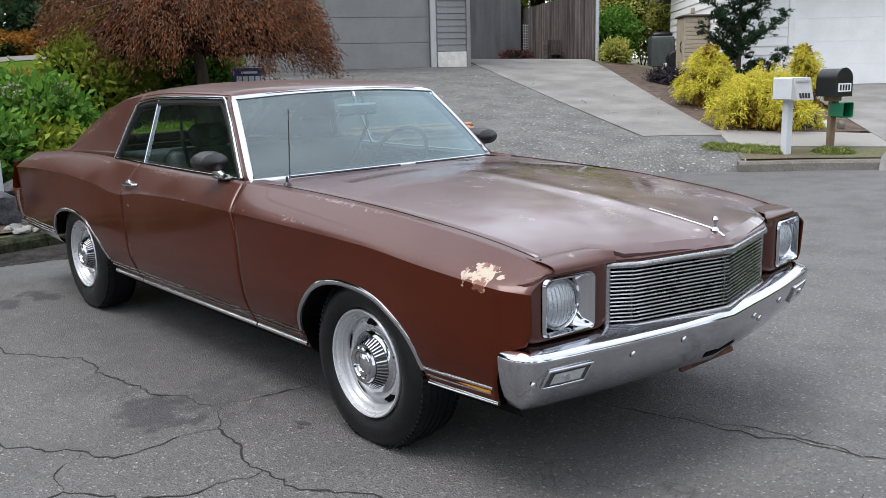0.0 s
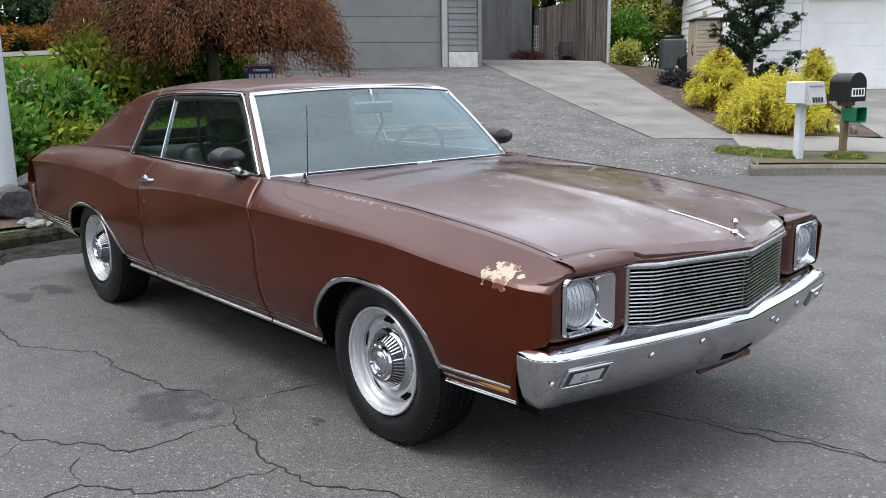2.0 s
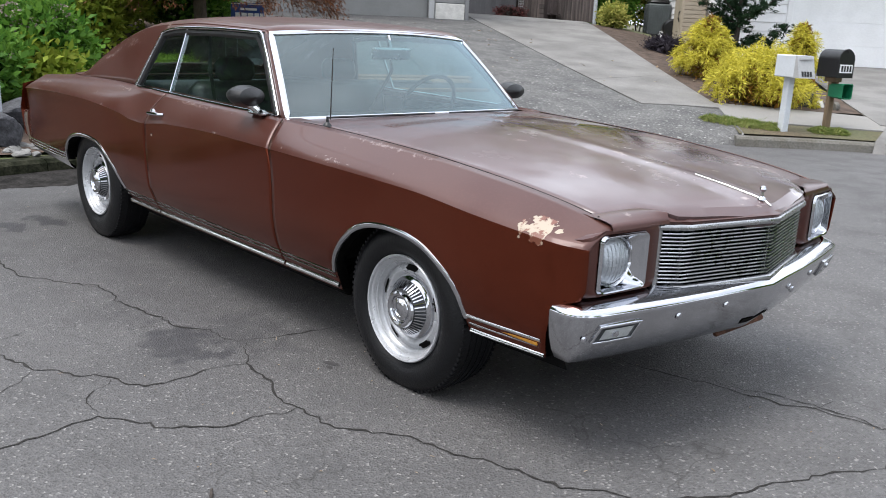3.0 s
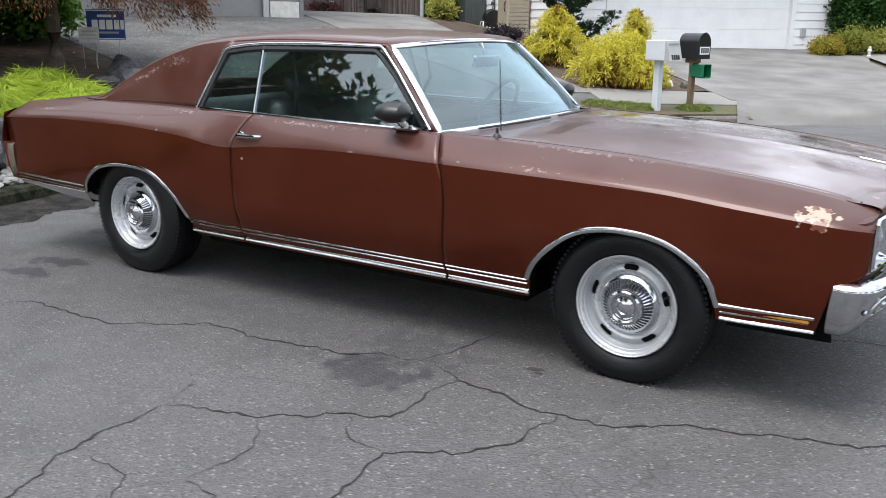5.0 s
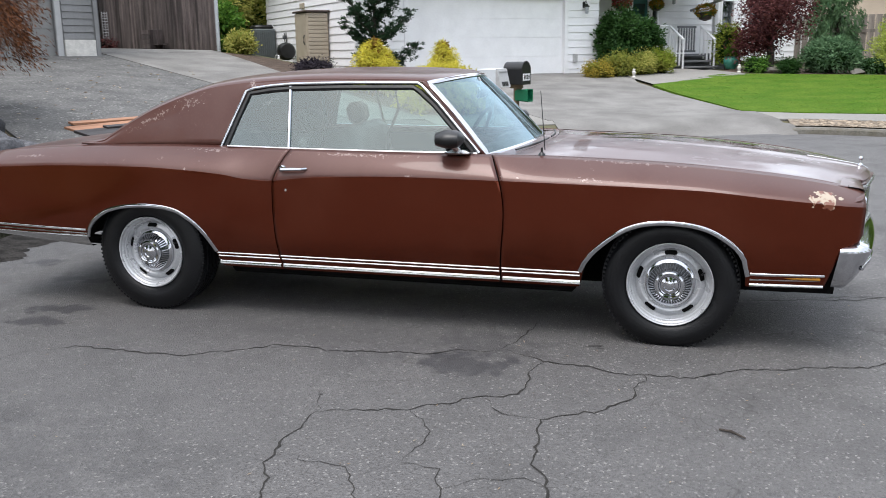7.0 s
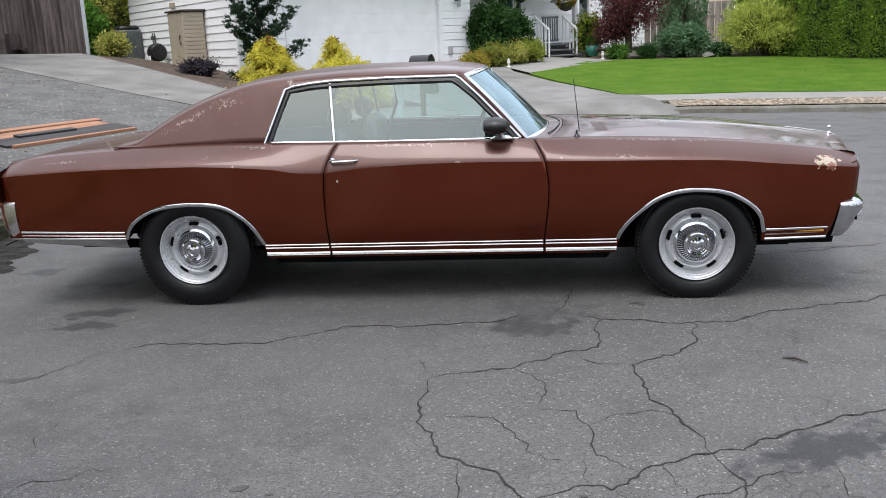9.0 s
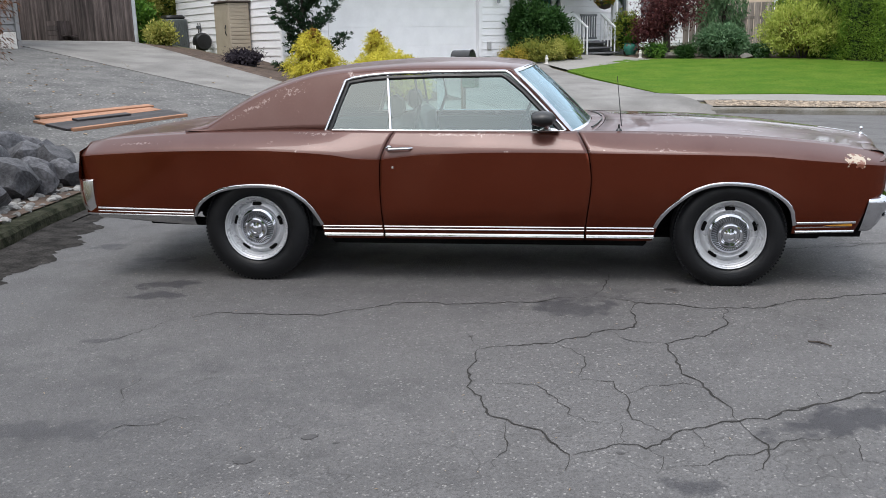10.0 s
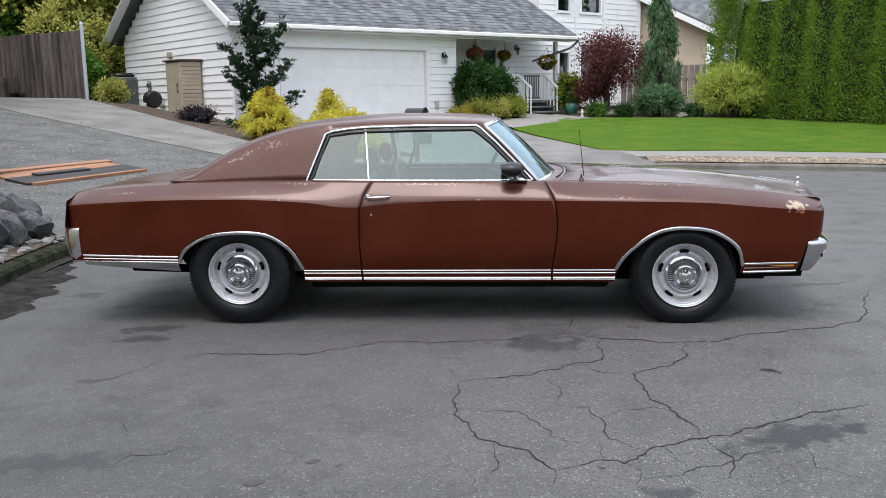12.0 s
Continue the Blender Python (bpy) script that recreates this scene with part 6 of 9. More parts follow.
def wall_with_holes(b, x0, x1, z0, z1, y, t, holes):
    """A wall in the plane y, t thick to the back, from x0 to x1, with rectangular openings (x0, x1, z0, z1)."""
    xs = sorted({x0, x1, *[h[0] for h in holes], *[h[1] for h in holes]})
    for a, c in zip(xs, xs[1:]):
        spans, z = [], z0
        for h in sorted([h for h in holes if h[0] <= a and h[1] >= c], key=lambda h: h[2]):
            spans.append((z, h[2]))
            z = h[3]
        spans.append((z, z1))
        for lo, hi in spans:
            if hi - lo > 0.005:
                b.box(((a + c) / 2, y + t / 2, (lo + hi) / 2), (c - a, t, hi - lo))
    return b


def board_mesh(name, length, h, mat):
    """One lap board, lower edge proud."""
    b = Build()
    b.add([(0, -0.024, 0.008), (length, -0.024, 0.008), (length, -0.005, h), (0, -0.005, h), (0, 0.0, 0.005), (length, 0.0, 0.005), (length, 0.0, h), (0, 0.0, h)],
          [(0, 1, 2, 3), (0, 4, 5, 1), (3, 2, 6, 7), (0, 3, 7, 4), (1, 5, 6, 2)])
    return mesh_of(name, b, mat, 0)


def lap_siding(parent, m, x0, x1, z0, z1, pitch, mat, holes=(), top=None):
    """Boards one by one on the plane y = 0 of m; top(x0, x1, z) may shorten a board, for gables."""
    z = z0
    while z < z1 - 0.01:
        h = min(pitch, z1 - z)
        spans = [(x0, x1)]
        if top:
            spans = [top(z + h * 0.5)]
        for hx0, hx1, hz0, hz1 in holes:
            if z + h * 0.5 > hz0 and z + h * 0.5 < hz1:
                spans = [s for a, c in spans for s in ((a, min(c, hx0)), (max(a, hx1), c)) if s[1] - s[0] > 0.03]
        for a, c in spans:
            if c - a < 0.05:
                continue
            ob = part("board", board_mesh("board", c - a, h, mat), mat, parent)
            ob.matrix_local = m @ Matrix.Translation((a, 0, z))
        z += pitch


house = thing("white_house", HOUSE, "white lap-sided house with a grey shingle roof and wide garage door", "house")
b = Build()
wall_with_holes(b, -5.92, 1.12, -0.4, 2.42, 0.0, 0.15, [(-4.56, 0.0, 0.0, 1.92)])
b.box((-5.845, 3.6, 1.01), (0.15, 6.9, 2.82))
b.box((1.045, 0.75, 1.2), (0.15, 1.2, 2.4))
front_wall = part("wall", b, WHITE_SIDING, house, smooth=0)
lap_siding(front_wall, Matrix(), -5.86, 1.12, -0.25, 2.38, 0.19, WHITE_SIDING, [(-4.69, 0.13, -0.3, 2.05)])
# gable end, faced with boards
side = Matrix.Translation((-5.92, 0, 0)) @ Matrix.Rotation(radians(-90), 4, "Z")
b = Build()
b.add([(-5.92, 0, 2.42), (-5.92, 7.05, 2.42), (-5.92, 3.52, 4.48), (-5.77, 0, 2.42), (-5.77, 7.05, 2.42), (-5.77, 3.52, 4.48)], [(0, 2, 1), (3, 4, 5), (0, 3, 5, 2), (1, 2, 5, 4)])
gable = part("gable_wall", b, WHITE_SIDING, house, smooth=0)
lap_siding(gable, side, -7.05, 0.0, -0.25, 4.3, 0.19, WHITE_SIDING, [], lambda z: (-7.05, -0.02) if z < 2.42 else (-7.05 + (z - 2.42) * 1.70, -0.02 - (z - 2.42) * 1.70))
b = Build()
b.box((-5.93, -0.01, 1.06), (0.11, 0.11, 2.7), None, 0.01)
part("corner_board", b, WHITE_PAINT, house)
b = Build()
b.box((-2.28, 0.13, 0.96), (4.6, 0.05, 1.92))
gdoor = part("garage_door", b, WHITE_PAINT, house, "plain white sectional garage door", smooth=0)
for k in range(4):
    b = Build()
    b.box((-2.28, 0.099, 0.48 * (k + 0.5)), (4.56, 0.016, 0.477), None, 0.002)
    part("panel", b, WHITE_PAINT, gdoor)
b = Build()
b.box((-2.28, 0.09, 0.014), (4.56, 0.03, 0.026))
part("door_seal", b, BLACK, gdoor, "black rubber seal at the foot of the door")
for x, w, z, h in ((-4.62, 0.12, 0.96, 1.94), (0.06, 0.12, 0.96, 1.94), (-2.28, 4.86, 1.99, 0.12)):
    b = Build()
    b.box((x, -0.012, z), (w, 0.05, h), None, 0.006)
    part("door_trim", b, WHITE_PAINT, gdoor)


def roof_slope(parent, p0, p1, p2, p3, rows_n, cols_n, mat, name="shingle_course"):
    """A pitched plane from the eave p0-p1 up to p3-p2 with overlapping shingle tabs, course by course."""
    p0, p1, p2, p3 = (Vector(p) for p in (p0, p1, p2, p3))
    n = (p1 - p0).cross(p3 - p0).normalized()
    b = Build()
    b.grid([[p0, p1], [p3, p2]])
    b.grid([[p0 - n * 0.12, p1 - n * 0.12], [p3 - n * 0.12, p2 - n * 0.12]], flip=True)
    b.grid([[p0, p1, p2, p3, p0], [q - n * 0.12 for q in (p0, p1, p2, p3, p0)]])
    base = part("roof", b, mat, parent, "grey shingle roof", smooth=0)
    rng = random.Random(5)
    b = Build()
    for i in range(rows_n):
        s0, s1 = i / rows_n, min(1.0, (i + 1.12) / rows_n)
        for j in range(cols_n):
            off = (i % 3) * 0.33 / cols_n
            t0, t1 = max(0, (j / cols_n) + off), min(1.0, (j + 1) / cols_n + off - 0.0012)
            if t1 <= t0:
                continue
            lift = 0.010 + 0.006 * rng.random()
            a, c = p0.lerp(p3, s0), p1.lerp(p2, s0)
            d, e = p0.lerp(p3, s1), p1.lerp(p2, s1)
            q = [a.lerp(c, t0) + n * lift, a.lerp(c, t1) + n * lift, d.lerp(e, t1) + n * 0.003, d.lerp(e, t0) + n * 0.003]
            b.add(q + [a.lerp(c, t0), a.lerp(c, t1)], [(0, 1, 2, 3), (4, 5, 1, 0)])
    ob = part("shingles", b, mat, base, smooth=0)
    tagged(ob, kind="stuff")
    return base


RIDGE = 2.42 + 3.97 * 0.585
roof_slope(house, (-6.20, -0.45, 2.42), (5.96, -0.45, 2.42), (5.96, 3.52, RIDGE), (-6.20, 3.52, RIDGE), 24, 56, SHINGLE)
roof_slope(house, (5.96, 7.49, 2.42), (-6.20, 7.49, 2.42), (-6.20, 3.52, RIDGE), (5.96, 3.52, RIDGE), 6, 20, SHINGLE)
b = Build()
b.box((-0.12, -0.52, 2.39), (12.2, 0.12, 0.11), None, 0.02)
part("gutter", b, WHITE_PAINT, house, "white eave gutter")
b = Build()
b.box((-0.12, -0.22, 2.32), (12.0, 0.46, 0.02))
part("soffit", b, WHITE_PAINT, house)
for x, ys in ((-6.20, (-0.5, 3.52)), (-6.20, (7.54, 3.52))):
    b = Build()
    d = Vector((0, ys[1] - ys[0], 3.97 * 0.585))
    m = Matrix.Translation((x - 0.035, ys[0], 2.38)) @ d.to_track_quat("Y", "Z").to_matrix().to_4x4()
    b.box((0, d.length / 2, 0.005), (0.05, d.length, 0.17), m)
    part("rake_board", b, WHITE_PAINT, house)
    b = Build()
    b.box((0.14, d.length / 2, -0.085), (0.22, d.length, 0.02), m)
    part("rake_soffit", b, WHITE_PAINT, house)
b = Build()
b.tube([(-6.0, -0.5, 2.33), (-5.98, -0.3, 2.2), (-5.98, -0.09, 2.0), (-5.98, -0.09, -0.2)], 0.035, 8)
part("downpipe", b, WHITE_PAINT, house)
b = Build()
b.tube([(5.85, -0.5, 2.33), (5.8, -0.2, 2.1), (5.5, 1.2, 1.75)], 0.04, 8)
part("downpipe", b, GREY_TRIM, house)
b = Build()
b.box((-5.96, 3.65, 1.88), (0.06, 0.28, 0.14), None, 0.01)
part("wall_vent", b, TAUPE, house)
b = Build()
for k in range(2):
    b.tube([(-5.97, 5.12 + 0.16 * k, 0.93), (-5.97, 5.12 + 0.16 * k, 1.23)], 0.015, 6)
b.box((-5.99, 5.2, 1.1), (0.08, 0.16, 0.10), None, 0.01)
part("tap_box", b, STEEL_GREY, house)
# outlet by the garage
b = Build()
b.box((0.35, -0.04, 0.42), (0.14, 0.06, 0.22), None, 0.015)
part("outlet_box", b, GREY_TRIM, house)

# porch: back wall, door, windows, post, deck, steps and rails
b = Build()
wall_with_holes(b, 1.12, 7.7, 0.35, 2.42, 1.5, 0.15, [(3.46, 4.12, 0.47, 2.12), (4.20, 4.50, 0.6, 2.05), (7.05, 7.6, 0.9, 2.1)])
pwall = part("wall", b, WHITE_SIDING, house, smooth=0)
lap_siding(pwall, Matrix.Translation((0, 1.5, 0)), 4.56, 7.7, 0.4, 2.40, 0.19, WHITE_SIDING, [(6.95, 7.7, 0.8, 2.2)])
b = Build()
b.box((3.79, 1.56, 1.28), (0.64, 0.05, 1.62), None, 0.01)
fdoor = part("front_door", b, TEAL, house, "teal front door")
for x in (3.46, 4.12):
    b = Build()
    b.box((x, 1.48, 1.30), (0.08, 0.05, 1.70), None, 0.006)
    part("door_frame", b, WHITE_PAINT, fdoor)
b = Build()
b.box((3.79, 1.53, 1.60), (0.40, 0.02, 0.7))
part("door_pane", b, PANE, fdoor)
for x, w, z, h in ((4.35, 0.26, 1.32, 1.45), (7.32, 0.55, 1.5, 1.2)):
    b = Build()
    b.box((x, 1.60, z), (w, 0.01, h))
    win = part("window", b, PANE, house, "dark porch window")
    # dark grey sheet behind the pane
    b = Build()
    b.box((x, 1.72, z), (w + 0.1, 0.02, h + 0.1))
    part("blind", b, STEEL_GREY, win)
    for dx, dz, sw, sh in ((-w / 2, 0, 0.07, h + 0.1), (w / 2, 0, 0.07, h + 0.1), (0, h / 2, w - 0.07, 0.07), (0, -h / 2, w - 0.07, 0.07)):
        b = Build()
        b.box((x + dx, 1.485, z + dz), (sw, 0.05, sh), None, 0.006)
        part("window_frame", b, WHITE_PAINT, win)
b = Build()
b.box((4.0, 0.90, 0.41), (5.7, 1.16, 0.13), None, 0.01)
b.box((4.0, 0.92, 0.12), (5.6, 1.1, 0.45))
part("porch_deck", b, STEP_GREY, house, "grey painted porch deck")
b = Build()
b.box((5.75, 0.42, 1.41), (0.12, 0.12, 1.86), None, 0.01)
part("porch_post", b, WHITE_PAINT, house)
steps = thing("porch_steps", HOUSE @ Matrix.Translation((4.5, 0.30, 0)), "grey porch steps with white railings", "steps")
for k in range(3):
    b = Build()
    b.box((0, -0.13 - 0.26 * (2 - k), 0.135 + 0.16 * k - 0.03), (1.10, 0.29, 0.05), None, 0.01)
    b.box((0, -0.02 - 0.26 * (2 - k), 0.02 + 0.16 * k), (1.06, 0.03, 0.14))
    part("step", b, STEP_GREY, steps)
for x in (-0.60, 0.58):
    b = Build()
    b.tube([(x, 0.0, 1.27), (x, -0.62, 0.86)], 0.035, 6)
    rail = part("rail", b, WHITE_PAINT, steps, "white slanting handrail")
    for k in range(5):
        y = -0.02 - 0.145 * k
        hi = 1.25 + 0.66 * y
        lo = 0.43 + 0.62 * y
        b = Build()
        b.box((x, y, (hi + lo) / 2), (0.04, 0.04, hi - lo), None, 0.005)
        part("baluster", b, WHITE_PAINT, rail)
b = Build()
b.tube([(-1.2, 0.05, 1.27), (-0.62, 0.05, 1.27)], 0.035, 6)
rail = part("rail", b, WHITE_PAINT, steps)
for k in range(4):
    b = Build()
    b.box((-1.12 + 0.14 * k, 0.05, 0.86), (0.04, 0.04, 0.80), None, 0.005)
    part("baluster", b, WHITE_PAINT, rail)
b = Build()
b.box((0.1, 0.05, 1.24), (0.69, 0.05, 0.06))
pgate = part("porch_gate", b, STEP_GREY, steps, "grey slatted porch gate")
b = Build()
b.box((0.1, 0.05, 0.55), (0.69, 0.05, 0.06))
part("gate_rail", b, STEP_GREY, pgate)
for k in range(7):
    b = Build()
    b.box((-0.20 + 0.10 * k, 0.05, 0.89), (0.045, 0.03, 0.64), None, 0.004)
    part("slat", b, STEP_GREY, pgate)


# two-storey wing behind the porch
b = Build()
wall_with_holes(b, 6.6, 12.04, 0.2, 5.6, 2.0, 0.15, [(7.49, 8.16, 3.5, 4.7), (8.72, 9.83, 3.5, 4.7), (8.71, 9.76, 1.2, 2.45)])
b.box((6.68, 4.2, 2.9), (0.15, 4.3, 5.4))
b.box((11.96, 4.2, 2.9), (0.15, 4.3, 5.4))
wing = part("wing_wall", b, WHITE_SIDING, house, smooth=0)
lap_siding(wing, Matrix.Translation((0, 2.0, 0)), 6.6, 12.04, 0.3, 5.5, 0.19, WHITE_SIDING, [(7.40, 8.25, 3.4, 4.8), (8.62, 9.93, 3.4, 4.8), (8.61, 9.86, 1.1, 2.55)])
for x, w, z, h in ((7.825, 0.67, 4.1, 1.2), (9.275, 1.11, 4.1, 1.2), (9.235, 1.05, 1.825, 1.25)):
    b = Build()
    b.box((x, 2.08, z), (w, 0.01, h))
    win = part("window", b, PANE, house, "dark window of the two-storey wing")
    # dark grey sheet behind the wing's pane
    b = Build()
    b.box((x, 2.20, z), (w + 0.1, 0.02, h + 0.05))
    part("blind", b, STEEL_GREY, win)
    for dx, dz, sw, sh in ((-w / 2, 0, 0.09, h + 0.1), (w / 2, 0, 0.09, h + 0.1), (0, h / 2, w - 0.09, 0.09), (0, -h / 2, w - 0.09, 0.09)):
        b = Build()
        b.box((x + dx, 1.98, z + dz), (sw, 0.05, sh), None, 0.006)
        part("window_frame", b, WHITE_PAINT, win)
for x in (8.46, 10.0, 12.04):
    b = Build()
    b.box((x, 1.975, 2.9), (0.1, 0.06, 5.4))
    part("corner_board", b, WHITE_PAINT, house)
roof_slope(house, (6.2, 1.5, 5.55), (12.5, 1.5, 5.55), (12.5, 4.2, 7.0), (6.2, 4.2, 7.0), 8, 24, SHINGLE)
roof_slope(house, (12.5, 6.9, 5.55), (6.2, 6.9, 5.55), (6.2, 4.2, 7.0), (12.5, 4.2, 7.0), 4, 10, SHINGLE)


# wall lamps
def wall_lamp(m):
    t = thing("wall_lamp", m, "black lantern wall lamp on white siding", "lamp", "wall lamps")
    b = Build()
    b.box((0, -0.02, 0.1), (0.09, 0.03, 0.16), None, 0.01)
    b.tube([(0, -0.03, 0.15), (0, -0.10, 0.2), (0, -0.14, 0.13)], 0.012, 6)
    part("bracket", b, BLACK, t)
    b = Build()
    b.lathe([(0.0, 0.10), (0.02, 0.09), (0.075, 0.02), (0.08, 0.01), (0.06, 0.0)], 8, Matrix.Translation((0, -0.14, 0.03)))
    part("cap", b, BLACK, t)
    b = Build()
    b.lathe([(0.055, 0.03), (0.045, -0.13), (0.0, -0.15)], 8, Matrix.Translation((0, -0.14, 0.0)))
    part("lantern_glass", b, LENS, t)
    return t


lamp = wall_lamp(HOUSE @ Matrix.Translation((0.62, 0.0, 1.70)))
copy_thing(lamp, HOUSE @ Matrix.Translation((4.97, 1.5, 2.08)))
copy_thing(lamp, HOUSE @ Matrix.Translation((3.15, 1.5, 2.06)))

# ---- the grey house on the rise ----
GREY = Matrix.Translation((-9.96, 10.65, 1.50)) @ Matrix.Rotation(radians(67.7), 4, "Z")
grey = thing("grey_house", GREY, "grey lap-sided house with a flat grey garage door", "house")
b = Build()
wall_with_holes(b, -6.5, 0.90, -0.3, 3.2, 0.0, 0.15, [(-4.9, 0.0, 0.0, 2.25)])
b.box((0.825, 5.0, 1.45), (0.15, 9.8, 3.5))
gwall = part("wall", b, GREY_SIDING, grey, smooth=0)
lap_siding(gwall, Matrix(), 0.16, 0.86, 0.36, 3.2, 0.14, GREY_SIDING)
lap_siding(gwall, Matrix(), -6.5, -5.05, 0.3, 3.2, 0.14, GREY_SIDING)
b = Build()
b.box((-2.45, 0.10, 1.12), (4.9, 0.05, 2.25))
gd = part("garage_door", b, GREY_DOOR, grey, "plain grey garage door", smooth=0)
for k in range(4):
    b = Build()
    b.box((-2.45, 0.069, 2.25 * (k + 0.5) / 4), (4.88, 0.016, 0.55), None, 0.005)
    part("panel", b, GREY_DOOR, gd)
for x, z, w, h in ((0.06, 1.15, 0.13, 2.3), (-4.97, 1.15, 0.13, 2.3), (-2.45, 2.32, 5.16, 0.14)):
    b = Build()
    b.box((x, -0.015, z), (w, 0.05, h), None, 0.006)
    part("door_trim", b, GREY_TRIM, gd, "light grey door trim")
b = Build()
b.box((0.50, -0.03, 0.15), (0.70, 0.06, 0.40), None, 0.01)
part("foundation_panel", b, STONE_WHITE, grey, "pale concrete base")
b = Build()
b.box((0.90, -0.02, 1.5), (0.09, 0.10, 3.4))
part("corner_board", b, GREY_SIDING, grey)
b = Build()
b.add([(-6.9, -0.5, 3.15), (1.4, -0.5, 3.15), (1.4, 3, 4.7), (-6.9, 3, 4.7), (1.4, 6.5, 3.15), (-6.9, 6.5, 3.15), (-6.9, -0.5, 3.0), (1.4, -0.5, 3.0), (1.4, 6.5, 3.0), (-6.9, 6.5, 3.0)],
      [(0, 1, 2, 3), (3, 2, 4, 5), (6, 9, 8, 7), (0, 6, 7, 1), (1, 7, 8, 4, 2), (5, 4, 8, 9), (0, 3, 5, 9, 6)])
part("roof", b, SHINGLE, grey, smooth=0)

# dark gate between the grey house and the fence
gate_t = thing("side_gate", Matrix.Translation((-15.62, 19.58, 1.70)) @ Matrix.Rotation(math.atan2(-2.1, -2.4), 4, "Z"), "dark grey vertical-board gate between the grey house and the fence", "gate")
for k in range(28):
    b = Build()
    b.box((0.085 + 0.17 * k, 0.004 * (k % 2), 1.2), (0.169, 0.03, 2.42), None, 0.002)
    part("board", b, DARK_GATE, gate_t, smooth=0)
b = Build()
b.box((2.38, -0.04, 0.4), (4.7, 0.05, 0.09))
b.box((2.38, -0.04, 1.9), (4.7, 0.05, 0.09))
part("gate_rail", b, DARK_GATE, gate_t)
trellis = thing("lattice_panel", Matrix.Translation((-15.50, 19.60, 1.70)) @ Matrix.Rotation(math.atan2(-2.1, -2.4), 4, "Z") @ Matrix.Translation((-0.30, 0.06, 0)), "narrow white lattice panel leaning by the fence", "lattice")
for k in range(5):
    b = Build()
    b.box((0.08 * k, 0, 0.6), (0.016, 0.012, 1.2))
    part("slat", b, GREY_TRIM, trellis)
for k in range(14):
    b = Build()
    b.box((0.16, 0.012, 0.05 + 0.085 * k), (0.34, 0.012, 0.016))
    part("slat", b, GREY_TRIM, trellis)

# fence, board by board
f0, f1 = Vector((-8.88, 15.22, 0)), Vector((-15.95, 20.07, 0))
fence = thing("fence", Matrix(), "weathered brown cedar board fence", "fence")
n_boards = 60
d = (f1 - f0) / n_boards
turn = math.atan2(d.y, d.x)
b = Build()
b.box((0, 0, 0.84), (0.138, 0.019, 1.68), None, 0.003)
fence_mesh = mesh_of("fence_board", b, FENCE_WOOD, 0)
rng = random.Random(7)
for k in range(n_boards):
    p = f0 + d * (k + 0.5)
    ob = part("fence_board", fence_mesh, FENCE_WOOD, fence)
    ob.matrix_local = Matrix.Translation((p.x, p.y, land(p.x, p.y) + 0.015 + 0.014 * rng.random())) @ Matrix.Rotation(turn + rng.uniform(-0.03, 0.03), 4, "Z") @ Matrix.Rotation(rng.uniform(-0.006, 0.006), 4, "Y")
for z in (0.35, 1.35):
    b = Build()
    rows = [f0 + d * k for k in range(0, n_boards + 1, 4)]
    b.tube([(p.x - 0.03, p.y + 0.06, land(p.x, p.y) + z) for p in rows], 0.04, 4)
    part("fence_rail", b, FENCE_WOOD, fence)
post_t = thing("fence_post", Matrix.Translation((-8.80, 15.16, 1.54)), "tall pale grey steel post at the fence end", "post")
b = Build()
b.tube([(0, 0, -0.05), (0, 0, 1.90)], 0.045, 12)
part("shaft", b, POLE_PAINT, post_t)
b = Build()
b.lathe([(0.05, 1.89), (0.05, 1.92), (0.03, 1.95), (0, 1.96)], 12)
part("cap", b, POLE_PAINT, post_t)
# wooden crate standing by the fence
crate = thing("crate_bench", Matrix.Translation((-12.02, 17.08, land(-12.02, 17.08) + 0.035)) @ Matrix.Rotation(turn, 4, "Z"), "low weathered wooden crate against the fence", "crate")
for k in range(4):
    b = Build()
    b.box((0, 0.18, 0.07 + 0.13 * k), (0.62, 0.025, 0.12), None, 0.004)
    part("slat", b, FENCE_WOOD, crate)
for x in (-0.29, 0.29):
    b = Build()
    b.box((x, 0.0, 0.26), (0.04, 0.36, 0.52), None, 0.004)
    part("side", b, FENCE_WOOD, crate)
b = Build()
b.box((-0.30, -0.05, 0.12), (0.7, 0.3, 0.03))
part("shelf", b, FENCE_WOOD, crate)

# ---- beside the white house ----
shed = thing("storage_shed", HOUSE @ Matrix.Translation((-6.25, 2.16, 0.20)) @ Matrix.Diagonal((0.93, 1.12, 0.94, 1)), "tall taupe resin storage shed with a dark lid", "shed")
b = Build()
b.box((0, 0, 0.76), (0.60, 0.84, 1.52), None, 0.02)
body = part("body", b, TAUPE, shed)
for k in range(14):
    b = Build()
    b.box((0, -0.425, 0.10 + 0.102 * k), (0.54, 0.016, 0.085), None, 0.006)
    part("panel_rib", b, TAUPE, body)
b = Build()
b.box((-0.305, 0, 0.76), (0.02, 0.74, 1.42), None, 0.006)
door = part("door", b, TAUPE, shed, "taupe shed door")
b = Build()
b.tube([(-0.32, -0.26, 0.68), (-0.35, -0.27, 0.76), (-0.35, -0.27, 0.86), (-0.32, -0.26, 0.94)], 0.014, 6)
part("handle", b, BLACK, door)
b = Build()
b.box((0, 0, 1.55), (0.70, 0.94, 0.05), None, 0.015)
part("lid", b, DARK_BROWN, shed, "dark brown shed lid")
ac = thing("heat_pump", HOUSE @ Matrix.Translation((-6.28, 6.45, 0.50)) @ Matrix.Diagonal((0.88, 0.88, 1.15, 1)), "grey outdoor heat pump beside the house wall", "heat pump")
b = Build()
